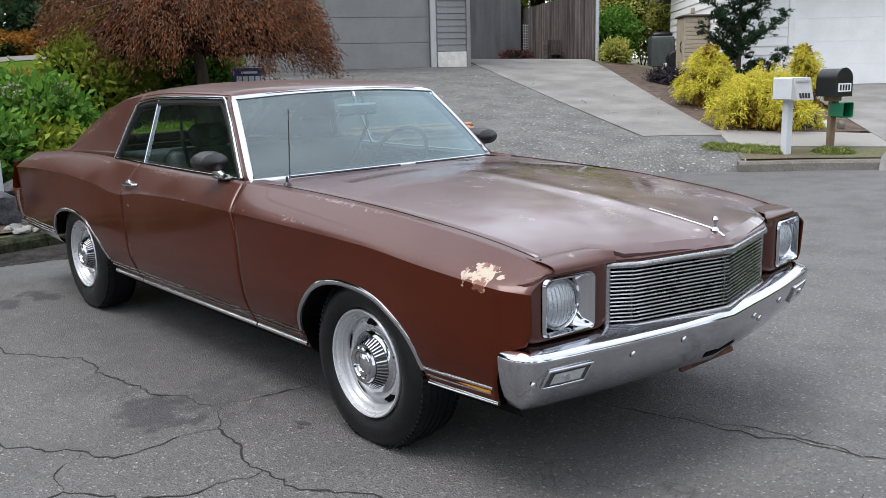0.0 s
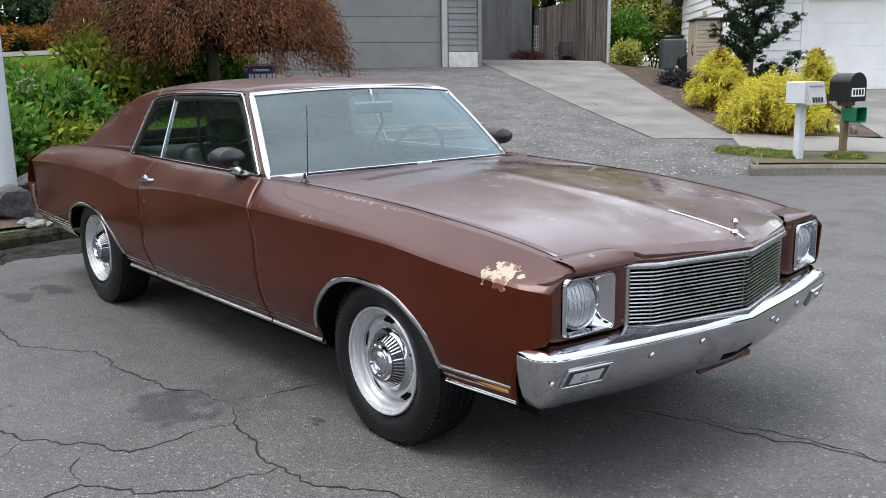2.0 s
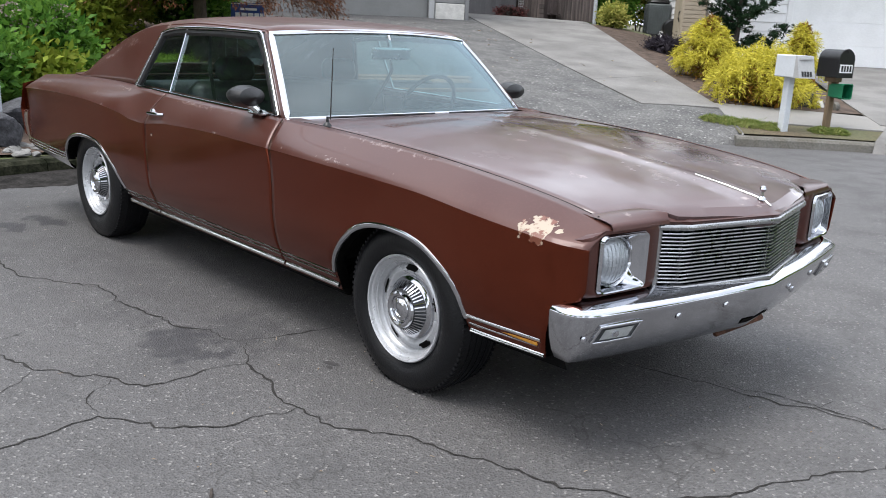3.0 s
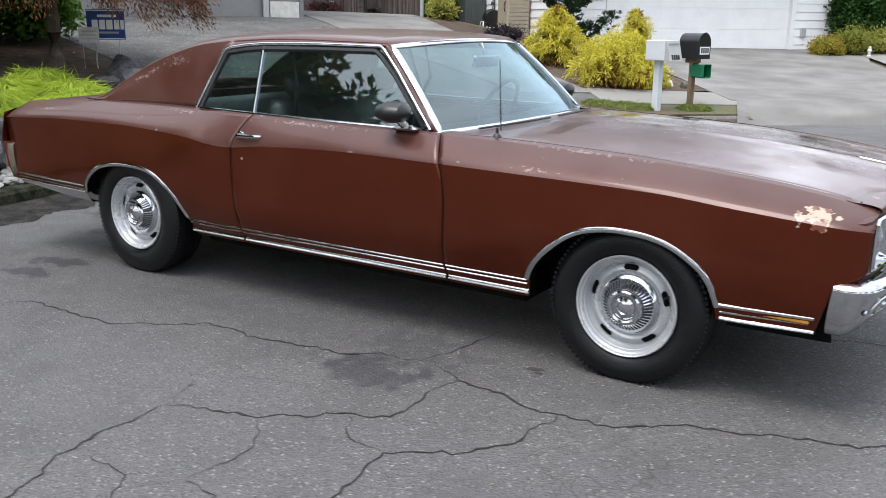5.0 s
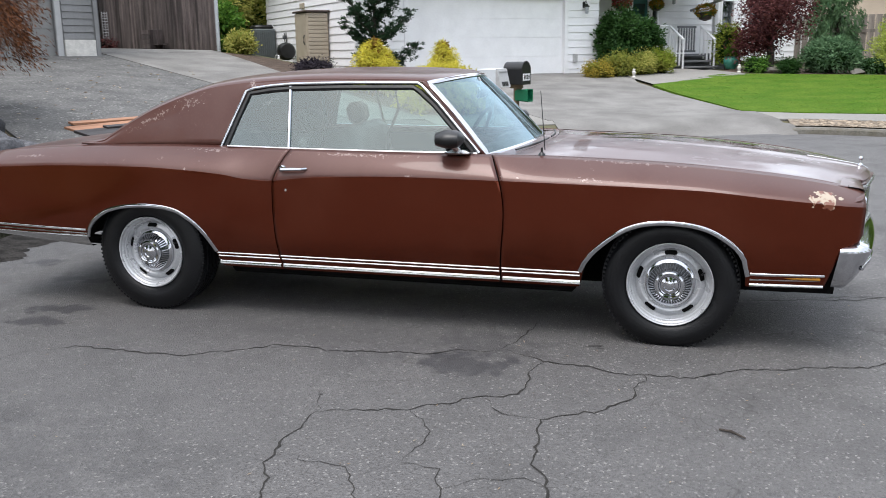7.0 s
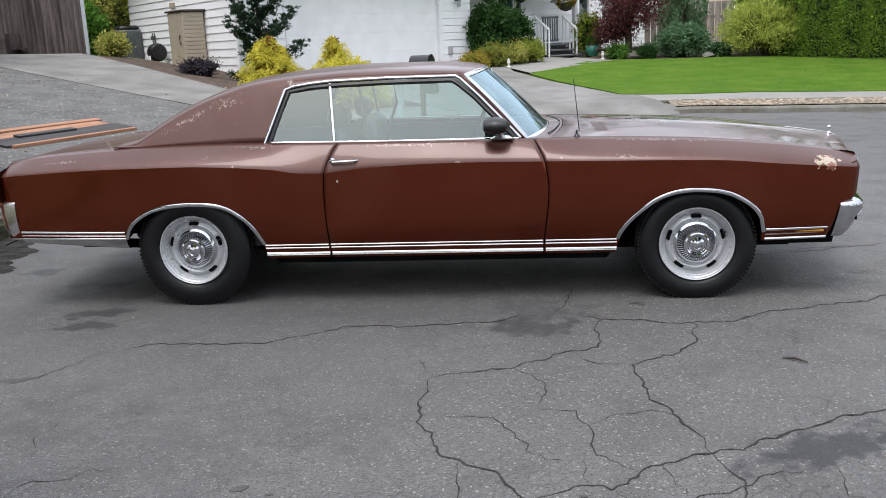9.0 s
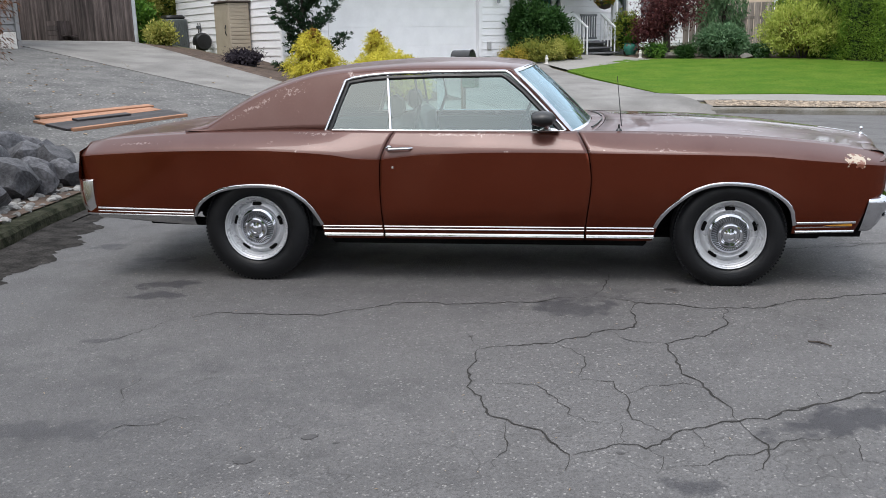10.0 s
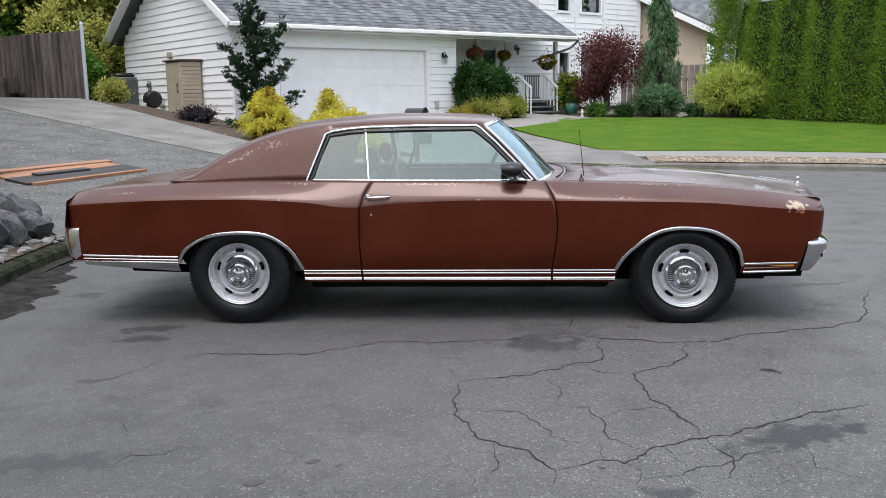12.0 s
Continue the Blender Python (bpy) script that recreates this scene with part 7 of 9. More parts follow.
b.box((0, 0, 0.38), (0.72, 0.72, 0.74), None, 0.03)
part("cabinet", b, PUMP_GREY, ac)
for k in range(9):
    for m in (Matrix(), Matrix.Rotation(radians(-90), 4, "Z")):
        b = Build()
        b.box((-0.29 + 0.072 * k, -0.372, 0.38), (0.03, 0.02, 0.60), m, 0.004)
        part("louvre", b, PUMP_GREY, ac)
b = Build()
b.box((0, 0, 0.80), (0.66, 0.66, 0.10), None, 0.04, taper=0.9)
part("fan_guard", b, BLACK, ac)
reel = thing("hose_reel", HOUSE @ Matrix.Translation((-6.24, 4.35, 0.36)), "black covered hose reel on a white stand", "hose reel")
b = Build()
b.lathe([(0.0, -0.17), (0.20, -0.16), (0.24, -0.1), (0.24, 0.1), (0.20, 0.16), (0, 0.17)], 24, pose(0, 0, 0.34, 90, 0, 0))
part("drum", b, BLACK, reel)
b = Build()
b.tube([(-0.26, 0.0, 0.0), (-0.24, 0.0, 0.22), (-0.10, 0.0, 0.30), (0.0, 0, 0.30)], 0.014, 6)
b.tube([(-0.30, -0.25, 0.0), (-0.26, -0.15, 0.24), (-0.26, 0.15, 0.24), (-0.30, 0.25, 0.0)], 0.012, 6)
part("stand", b, WHITE_PAINT, reel)

# beige neighbour behind the trees
BEI = Matrix.Translation((2.6, 29.6, 0.59)) @ Matrix.Rotation(radians(-10), 4, "Z")
bei = thing("beige_house", BEI, "beige neighbouring house with a grey roof", "house")
b = Build()
b.box((2.5, 4, 1.6), (8.6, 8, 3.4))
b.add([(-1.8, 0, 3.3), (6.8, 0, 3.3), (2.5, 0, 5.4), (-1.8, 8, 3.3), (6.8, 8, 3.3), (2.5, 8, 5.4)], [(0, 1, 2), (3, 5, 4)])
part("wall", b, BEIGE, bei, smooth=0)
for sx in (-1, 1):
    b = Build()
    x0, x1 = 2.5 + sx * 5.0, 2.5
    b.grid([[(x0, -0.5, 2.98), (x0, 8.5, 2.98)], [(x1, -0.5, 5.42), (x1, 8.5, 5.42)]], flip=sx > 0)
    solid(part("roof", b, SHINGLE, bei, smooth=0), 0.12)
    b = Build()
    b.add([(x0, -0.55, 2.80), (x1, -0.55, 5.24), (x1, -0.55, 5.46), (x0, -0.55, 3.02), (x0, -0.48, 2.80), (x1, -0.48, 5.24), (x1, -0.48, 5.46), (x0, -0.48, 3.02)], [(0, 1, 2, 3), (4, 7, 6, 5), (0, 4, 5, 1), (3, 2, 6, 7)])
    part("rake_board", b, WHITE_PAINT, bei, smooth=0)
b = Build()
b.grid([[(-3.0, 6.0, 3.2), (11.0, 6.0, 3.2)], [(-3.0, 11.0, 7.4), (11.0, 11.0, 7.4)]])
solid(part("rear_roof", b, SHINGLE, bei, "grey roof of the rear wing", smooth=0), 0.12)
far_fence = thing("far_fence", Matrix.Translation((5.9, 26.0, 0.77)), "grey board fence between the houses", "fence")
for k in range(24):
    b = Build()
    b.box((0.21 * k, -0.02 * k, 0.85), (0.19, 0.025, 1.7), None, 0.004)
    part("fence_board", b, PALE_FENCE, far_fence)
b = Build()
b.box((2.4, -0.2, 1.2), (5.0, 0.03, 0.1))
part("fence_rail", b, PALE_FENCE, far_fence)

# ---- plants ----
def leaf_object(name, p, d, n, length, width, mat, parent=None, label="", kind="", fold=0.25):
    """Many small leaves as one mesh: p their bases, d their directions, n their upper sides (arrays); each is a folded diamond."""
    p, d, n = (np.asarray(a, float) for a in (p, d, n))
    k = len(p)
    d = d / np.maximum(1e-6, np.linalg.norm(d, axis=1, keepdims=True))
    s = np.cross(d, n)
    s = s / np.maximum(1e-6, np.linalg.norm(s, axis=1, keepdims=True))
    up = np.cross(s, d)
    length, width = np.broadcast_to(np.asarray(length, float), (k,))[:, None], np.broadcast_to(np.asarray(width, float), (k,))[:, None]
    mid = p + d * length * 0.45
    v = np.stack([p, mid + s * width / 2 + up * width * fold, p + d * length, mid - s * width / 2 + up * width * fold], 1).reshape(-1, 3)
    me = bpy.data.meshes.new(name)
    me.vertices.add(4 * k)
    me.vertices.foreach_set("co", v.ravel())
    me.loops.add(4 * k)
    me.loops.foreach_set("vertex_index", np.arange(4 * k))
    me.polygons.add(k)
    me.polygons.foreach_set("loop_start", np.arange(k) * 4)
    me.materials.append(mat)
    me.update(calc_edges=True)
    ob = new(name, me)
    if parent:
        ob.parent = parent
    return tagged(ob, label, kind=kind)


def unit(rng, k):
    a = rng.normal(size=(k, 3))
    return a / np.linalg.norm(a, axis=1, keepdims=True)


def clumps(rng, count, per, c, rad, spread, low=-0.3, inner=0.75):
    """Leaf bases in clumps over the skin of an ellipsoid; returns bases and outward directions."""
    o = unit(rng, count * 3)
    o = o[o[:, 2] > low][:count]
    r = rng.uniform(inner, 1.05, size=(len(o), 1))
    centre = np.asarray(c) + o * r * np.asarray(rad)
    p = np.repeat(centre, per, 0) + rng.normal(size=(len(o) * per, 3)) * spread
    return p, np.repeat(o, per, 0)


def trunk(parent, points, radii, mat=BARK, name="trunk"):
    b = Build()
    b.tube(points, radii, 10)
    return part(name, b, mat, parent, smooth=60)


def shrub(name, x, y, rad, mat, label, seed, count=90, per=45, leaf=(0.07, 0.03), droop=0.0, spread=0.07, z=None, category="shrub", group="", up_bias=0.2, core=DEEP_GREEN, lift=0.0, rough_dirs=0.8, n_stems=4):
    """A bush: short stems, an inner mass of leaves, mostly darkened for the shade inside, and an uneven outer skin of
    clumps.
    """
    rng = np.random.default_rng(seed)
    g = land(x, y) if z is None else z
    t = thing(name, Matrix.Translation((x, y, g)), label, category, group)
    c = (0, 0, rad[2] * 0.52 + lift)
    for k in range(n_stems):
        a = 2 * math.pi * k / n_stems + seed
        trunk(t, [(0.05 * math.cos(a), 0.05 * math.sin(a), -0.05), (rad[0] * 0.3 * math.cos(a), rad[1] * 0.3 * math.sin(a), c[2] * 0.8), (rad[0] * 0.6 * math.cos(a), rad[1] * 0.6 * math.sin(a), c[2] * 1.3)], [0.02, 0.014, 0.006], DARK_BARK, "stem")
    p, o = clumps(rng, count, per, c, (rad[0], rad[1], rad[2] * 0.52), spread, -0.75)
    p[:, 2] = np.maximum(p[:, 2], 0.02)
    d = o + rng.normal(size=p.shape) * rough_dirs + np.array([0, 0, up_bias - droop])
    leaf_object("foliage", p, d, o + rng.normal(size=p.shape) * 0.4 + np.array([0, 0, 0.5]), rng.uniform(0.6, 1.25, len(p)) * leaf[0], leaf[1], mat, t)
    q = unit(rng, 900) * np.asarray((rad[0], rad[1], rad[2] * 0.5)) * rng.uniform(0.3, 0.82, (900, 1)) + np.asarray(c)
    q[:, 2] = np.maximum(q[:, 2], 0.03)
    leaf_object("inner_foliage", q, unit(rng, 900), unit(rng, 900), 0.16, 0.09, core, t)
    return t


# weeping bronze maple on the rock garden
def weeping_maple():
    rng = np.random.default_rng(3)
    x, y = -7.2, 3.6
    t = thing("weeping_maple", Matrix.Translation((x, y, land(x, y))), "weeping laceleaf maple with a bronze-red dome of fine leaves", "tree")
    trunk(t, [(0.02, 0.0, -0.1), (0.0, 0.02, 0.15), (-0.04, 0.05, 0.5), (0.02, 0.0, 0.85), (0.0, -0.05, 1.3)], [0.17, 0.125, 0.10, 0.095, 0.07])
    tips = []
    for k in range(11):
        a = 2 * math.pi * k / 11 + 0.2
        r = 1.5 + 0.3 * math.sin(3 * k)
        pts = [(0.0, 0.0, 0.95 + 0.04 * (k % 3)), (0.35 * math.cos(a), 0.35 * math.sin(a), 1.45), (0.95 * math.cos(a + 0.12), 0.95 * math.sin(a + 0.12), 1.85), (r * math.cos(a), r * math.sin(a), 1.65)]
        trunk(t, pts, [0.06, 0.04, 0.025, 0.01], BARK, "limb")
        tips.append(pts)
    parts_p, parts_d = [], []
    for layer, (count, per) in enumerate(((260, 130), (200, 110), (130, 80))):
        o = unit(rng, count * 4)
        o = o[o[:, 2] > (-0.06, 0.05, 0.2)[layer]][:count]
        k = (1.0, 0.88, 0.70)[layer]
        ang = np.arctan2(o[:, 1], o[:, 0])
        rr = 1 + 0.10 * np.sin(3 * ang + 1) + 0.07 * np.sin(7 * ang)
        c = np.stack([o[:, 0] * 1.95 * rr * k, o[:, 1] * 1.95 * rr * k, 1.05 + np.abs(o[:, 2]) ** 0.75 * 1.45 * k + rng.uniform(-0.1, 0.08, len(o))], 1)
        s = np.repeat(c, per, 0)
        run = rng.uniform(0, 1, len(s))[:, None]
        oo = np.repeat(o, per, 0)
        side = rng.normal(size=s.shape) * np.array([0.085, 0.085, 0.045])
        s = s + side + oo * run * 0.16 * np.array([1, 1, 0]) - np.array([0, 0, 1]) * run**1.4 * 0.42
        parts_p.append(s)
        parts_d.append(oo * np.array([1, 1, 0.2]) + np.array([0, 0, -1.1]) + rng.normal(size=s.shape) * 0.45)
    p, d = np.concatenate(parts_p), np.concatenate(parts_d)
    leaf_object("foliage", p, d, rng.normal(size=p.shape) * 0.5 + np.array([0.3, -0.2, 0.6]), rng.uniform(0.045, 0.090, len(p)), 0.014, RED_MAPLE, t)
    # inner leaves take a darker leaf colour, with the crown's shade painted in
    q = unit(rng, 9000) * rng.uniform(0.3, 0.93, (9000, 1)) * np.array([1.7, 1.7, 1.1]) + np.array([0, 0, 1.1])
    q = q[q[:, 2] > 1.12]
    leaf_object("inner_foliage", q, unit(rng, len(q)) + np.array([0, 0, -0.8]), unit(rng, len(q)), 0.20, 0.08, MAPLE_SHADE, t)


weeping_maple()


# golden thread cypresses: arching sprays of thin drooping strands
def thread_cypress(x, y, w, h, seed, label, cone=False, sprays=330, z=None):
    rng = np.random.default_rng(seed)
    t = thing("golden_cypress", Matrix.Translation((x, y, (land(x, y) if z is None else z))), label, "shrub", "golden cypresses")
    trunk(t, [(0, 0, -0.05), (0.03, 0, h * 0.4), (0, 0, h * 0.85)], [0.04, 0.03, 0.008], DARK_BARK)
    lobes = 9 if cone else 12
    cc, oo_all = [], []
    for k in range(lobes):
        a = 2.4 * k + seed
        f = (k + 0.5) / lobes
        if cone:
            mid = np.array([math.cos(a) * w * 0.30 * (1 - f**1.6), math.sin(a) * w * 0.30 * (1 - f**1.6), h * (0.16 + 0.60 * f) * rng.uniform(0.9, 1.1)])
            size = np.array([w * 0.25 * (1.15 - 0.75 * f), w * 0.25 * (1.15 - 0.75 * f), h * 0.22])
        else:
            r = math.sqrt(f) * 0.36
            mid = np.array([math.cos(a) * w * r, math.sin(a) * w * r, h * (0.66 - 0.5 * f) * rng.uniform(0.85, 1.15)])
            size = np.array([w * 0.2, w * 0.2, h * 0.34]) * rng.uniform(0.85, 1.15)
        o = unit(rng, 4 * sprays // lobes)
        o = o[o[:, 2] > -0.3][: sprays // lobes]
        cc.append(mid + o * size * rng.uniform(0.8, 1.1, (len(o), 1)))
        oo_all.append(o * np.array([1, 1, 0.6]) + np.array([0, 0, 0.15]))
    c, o = np.concatenate(cc), np.concatenate(oo_all)
    per = 46
    s = np.repeat(c, per, 0)
    oo = np.repeat(o, per, 0)
    strand = np.tile(np.repeat(np.arange(6), per // 6 + 1)[:per], len(c))
    f = rng.uniform(0, 1, len(s))[:, None]
    fan = np.random.default_rng(seed + 1).normal(size=(len(c) * 6, 3))[np.repeat(np.arange(len(c)) * 6, per) + strand]
    s = s + (oo * 0.5 + fan * 0.35) * f * 0.14 * np.array([1, 1, 0.5]) - np.array([0, 0, 1]) * (f**1.6) * 0.12 + rng.normal(size=s.shape) * 0.012
    s[:, 2] = np.maximum(s[:, 2], 0.02)
    d = oo * 0.5 + fan * 0.5 + np.array([0, 0, -0.9]) * f + rng.normal(size=s.shape) * 0.35
    leaf_object("foliage", s, d, oo + rng.normal(size=s.shape) * 0.5, rng.uniform(0.05, 0.10, len(s)), 0.013, YELLOW, t)
    # inner leaves: brownish gold, darkened for the shade inside the bush
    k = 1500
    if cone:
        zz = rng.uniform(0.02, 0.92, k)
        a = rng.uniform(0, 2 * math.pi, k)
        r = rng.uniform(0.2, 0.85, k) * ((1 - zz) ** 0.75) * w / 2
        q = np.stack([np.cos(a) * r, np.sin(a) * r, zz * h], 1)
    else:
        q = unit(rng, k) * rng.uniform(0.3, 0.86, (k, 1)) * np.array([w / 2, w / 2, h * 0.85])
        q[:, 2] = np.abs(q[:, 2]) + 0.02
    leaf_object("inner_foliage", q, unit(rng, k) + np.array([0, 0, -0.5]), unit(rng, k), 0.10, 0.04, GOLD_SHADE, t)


thread_cypress(-3.0, 11.0, 1.15, 1.15, 11, "upright golden thread cypress in the mulch bed", True, 380)
thread_cypress(-1.33, 9.75, 1.5, 0.92, 12, "broad mounded golden thread cypress in the mulch bed", False, 420)
thread_cypress(-2.12, 12.6, 0.80, 1.15, 13, "slim golden thread cypress with a feathery top", True, 200)
shrub("variegated_shrub", -8.0, 14.85, (0.30, 0.26, 0.46), VARIEGATED, "small loose yellow-green shrub beside the driveway strip", 14, 60, 32, (0.09, 0.045), up_bias=0.6, core=OLIVE, n_stems=7)


# dark open conifer by the garage corner
def open_conifer():
    rng = np.random.default_rng(21)
    x, y = -4.02, 13.62
    t = thing("hinoki_cypress", Matrix.Translation((x, y, land(x, y))), "dark green open-branched conifer before the garage", "tree")
    trunk(t, [(0, 0, -0.1), (0.04, 0, 0.9), (0.0, 0.05, 1.8), (-0.1, 0.0, 2.7), (-0.12, 0, 3.2)], [0.06, 0.05, 0.035, 0.015, 0.005], DARK_BARK)
    pp, dd = [], []
    # limbs: height on the trunk, reach sideways, height of the tip
    limbs = [(1.25, -0.75, 2.0), (1.1, -0.62, 1.75), (0.85, -0.70, 1.35), (0.6, -0.42, 1.0), (1.9, -0.25, 2.5), (1.6, 0.85, 2.42), (1.35, 0.62, 1.95), (0.95, 0.98, 1.6), (0.8, 0.72, 1.28), (0.4, 1.15, 0.85), (0.3, 0.8, 0.55), (0.15, -0.68, 0.22),
             (2.1, 0.30, 2.7), (2.3, -0.16, 2.9), (2.5, 0.12, 3.1), (0.7, 0.1, 1.1), (1.2, 0.15, 1.6), (1.5, -0.12, 2.0), (1.0, -0.2, 1.4), (1.75, 0.2, 2.25), (0.35, -0.3, 0.7), (0.25, 0.35, 0.8)]
    limbs += [(h * 0.95 + 0.1, -0.62 * w, h + 0.62) for h, w in ((0.5, 0.9), (1.0, 0.7), (1.25, -0.9), (1.7, -0.6), (2.15, 0.4))]
    for k, (h, side, top) in enumerate(limbs):
        side *= 0.88
        deep = 0.65 * math.sin(k * 2.1) * (1.1 - h / 3.2)
        base = Vector((-0.03 * h, 0, h))
        tip = Vector((side * 0.96 - deep * 0.28, side * 0.28 + deep * 0.96, top))
        knee = base.lerp(tip, 0.55) + Vector((0, 0, -0.10))
        trunk(t, [base, knee, tip], [0.02, 0.012, 0.004], DARK_BARK, "limb")
        along = np.array((tip - base).normalized())
        n_pads = max(4, int((tip - base).length / 0.085))
        for j in range(n_pads):
            f = 0.22 + 0.80 * j / n_pads
            c = np.array(base.lerp(knee, f / 0.55) if f < 0.55 else knee.lerp(tip, (f - 0.55) / 0.45))
            for lobe in range(3):
                m = 22
                cc = c + rng.normal(size=3) * np.array([0.07, 0.07, 0.05])
                pp.append(cc + rng.normal(size=(m, 3)) * np.array([0.035, 0.035, 0.018]))
                dd.append(along * 0.9 + rng.normal(size=3) * 0.5 + rng.normal(size=(m, 3)) * np.array([0.5, 0.5, 0.3]))
    p, d = np.concatenate(pp), np.concatenate(dd)
    leaf_object("foliage", p, d, np.array([0, 0, 1.0]) + rng.normal(size=p.shape) * 0.3, rng.uniform(0.05, 0.10, len(p)), 0.032, CONIFER, t)


open_conifer()

shrub("purple_shrub", -5.2, 12.95, (0.40, 0.33, 0.29), PURPLE, "low purple-grey shrub beside the driveway strip", 31, 40, 40, (0.05, 0.02), core=PURPLE)
shrub("low_red_shrub", -15.2, 18.9, (0.55, 0.38, 0.24), CRIMSON, "low reddish-brown plant at the foot of the gate", 32, 40, 36, (0.07, 0.03), core=DARK_BARK)
# before the porch
hm = lambda s, v: (HOUSE @ Vector((s, v, 0)))
q = hm(1.72, -0.45)
shrub("porch_evergreen", q.x, q.y, (0.86, 0.6, 1.50), DEEP_GREEN, "large dense dark green evergreen shrub beside the porch", 41, 220, 55, (0.10, 0.05), spread=0.08, z=land(q.x, q.y))
for k, (s, v, rad, mat, lab) in enumerate(((0.25, -1.2, (0.36, 0.33, 0.34), GOLD_LEAF, "low golden shrub at the foot of the wall"), (0.85, -1.25, (0.40, 0.40, 0.55), OLIVE, "rounded grey-green lavender bush"),
                                          (1.55, -1.25, (0.38, 0.38, 0.56), VARIEGATED, "rounded yellow-green shrub near the walk"), (2.25, -1.2, (0.40, 0.40, 0.60), FORSYTHIA, "rounded yellow-green bush beside the steps"))):
    q = hm(s, v)
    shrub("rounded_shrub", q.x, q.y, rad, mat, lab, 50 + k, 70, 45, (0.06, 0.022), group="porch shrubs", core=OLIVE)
q = hm(5.55, -0.35)
shrub("flowering_shrub", q.x, q.y, (0.40, 0.40, 1.25), FORSYTHIA, "tall loose shrub with pale flowers beside the steps", 61, 70, 40, (0.08, 0.035))
# red maple
def round_tree(name, x, y, h, rad, mat, label, seed, count, per, leaf, bark=BARK, low=0.35, z=None, spread=0.16, category="tree", group="", inner_mat=None):
    """A tree: tapered trunk, limbs, and a crown of clumps with gaps."""
    rng = np.random.default_rng(seed)
    t = thing(name, Matrix.Translation((x, y, land(x, y) if z is None else z)), label, category, group)
    r0 = 0.035 * h + 0.02
    trunk(t, [(0, 0, -0.15), (0.03 * h * 0.3, 0, h * 0.25), (-0.02, 0.03, h * 0.5), (0, 0, h * 0.88)], [r0 * 1.25, r0, r0 * 0.7, r0 * 0.15], bark)
    c = np.array([0, 0, h - rad[2]])
    lobes = []
    for k in range(9):
        a = 2.4 * k + seed
        e = (k % 3 - 0.6) * 0.5
        tip = np.array([math.cos(a) * rad[0] * 0.72, math.sin(a) * rad[1] * 0.72, h - rad[2] + e * rad[2]])
        start = Vector((0, 0, h * (0.28 + 0.04 * k)))
        trunk(t, [start, start.lerp(Vector(tip), 0.5) + Vector((0, 0, 0.06 * h)), Vector(tip)], [r0 * 0.5, r0 * 0.3, r0 * 0.08], bark, "limb")
        lobes.append(tip)
    lobes += [c, c + np.array([0, 0, rad[2] * 0.6])]
    pp, oo = [], []
    for tip in lobes:
        p, o = clumps(rng, count // len(lobes), per, tip, np.asarray(rad) * rng.uniform(0.38, 0.55), spread, -0.9, 0.55)
        pp.append(p)
        oo.append(o)
    p, o = np.concatenate(pp), np.concatenate(oo)
    keep = p[:, 2] > h * low * 0.6
    p, o = p[keep], o[keep]
    d = o * 0.6 + rng.normal(size=p.shape) * 0.8 + np.array([0, 0, -0.25])
    leaf_object("crown", p, d, rng.normal(size=p.shape) * 0.6 + np.array([0, 0, 1.0]), rng.uniform(0.6, 1.2, len(p)) * leaf[0], leaf[1], mat, t)
    return t


round_tree("red_maple", 4.78, 21.4, 2.45, (0.84, 0.84, 1.10), CRIMSON, "small dark crimson maple before the white house", 71, 270, 44, (0.10, 0.045), DARK_BARK, 0.22, z=0.70)


def weeping_conifer(x, y, h, w, seed, label):
    rng = np.random.default_rng(seed)
    t = thing("weeping_cedar", Matrix.Translation((x, y, land(x, y))), label, "tree")
    trunk(t, [(0, 0, -0.1), (0.05, 0, h * 0.5), (-0.03, 0, h * 0.98)], [0.09, 0.05, 0.01], DARK_BARK)
    pp, dd = [], []
    for k in range(90):
        hh = h * (0.12 + 0.86 * rng.random())
        a = rng.uniform(0, 2 * math.pi)
        reach = w / 2 * (1 - hh / h) ** 0.6 * rng.uniform(0.5, 1.1) + 0.10
        run = rng.uniform(0, 1, 150)[:, None]
        base = np.array([math.cos(a) * reach, math.sin(a) * reach, 0]) * np.minimum(1, run * 2) + np.array([0, 0, hh]) - np.array([0, 0, 1.0]) * np.maximum(0, run - 0.3) ** 1.2 * 0.9
        pp.append(base + rng.normal(size=(150, 3)) * np.array([0.06, 0.06, 0.05]))
        dd.append(np.tile(np.array([math.cos(a) * 0.3, math.sin(a) * 0.3, -1.0]), (150, 1)) + rng.normal(size=(150, 3)) * 0.3)
    p, d = np.concatenate(pp), np.concatenate(dd)
    p[:, 2] = np.maximum(p[:, 2], 0.1)
    leaf_object("foliage", p, d, rng.normal(size=p.shape), rng.uniform(0.09, 0.17, len(p)), 0.034, CEDAR, t)


weeping_conifer(6.65, 23.0, 4.0, 1.75, 81, "narrow weeping blue-green cedar before the beige house")
shrub("rhododendron", 6.25, 20.7, (0.66, 0.55, 0.82), BLUE_GREEN, "dusty green rhododendron behind the lawn", 91, 110, 45, (0.12, 0.045), core=DEEP_GREEN)
shrub("forsythia", 8.42, 20.35, (1.15, 0.8, 1.45), PALE_LIME, "loose yellow-green forsythia behind the lawn", 92, 230, 36, (0.11, 0.028), up_bias=1.1, spread=0.09, core=OLIVE, n_stems=9)
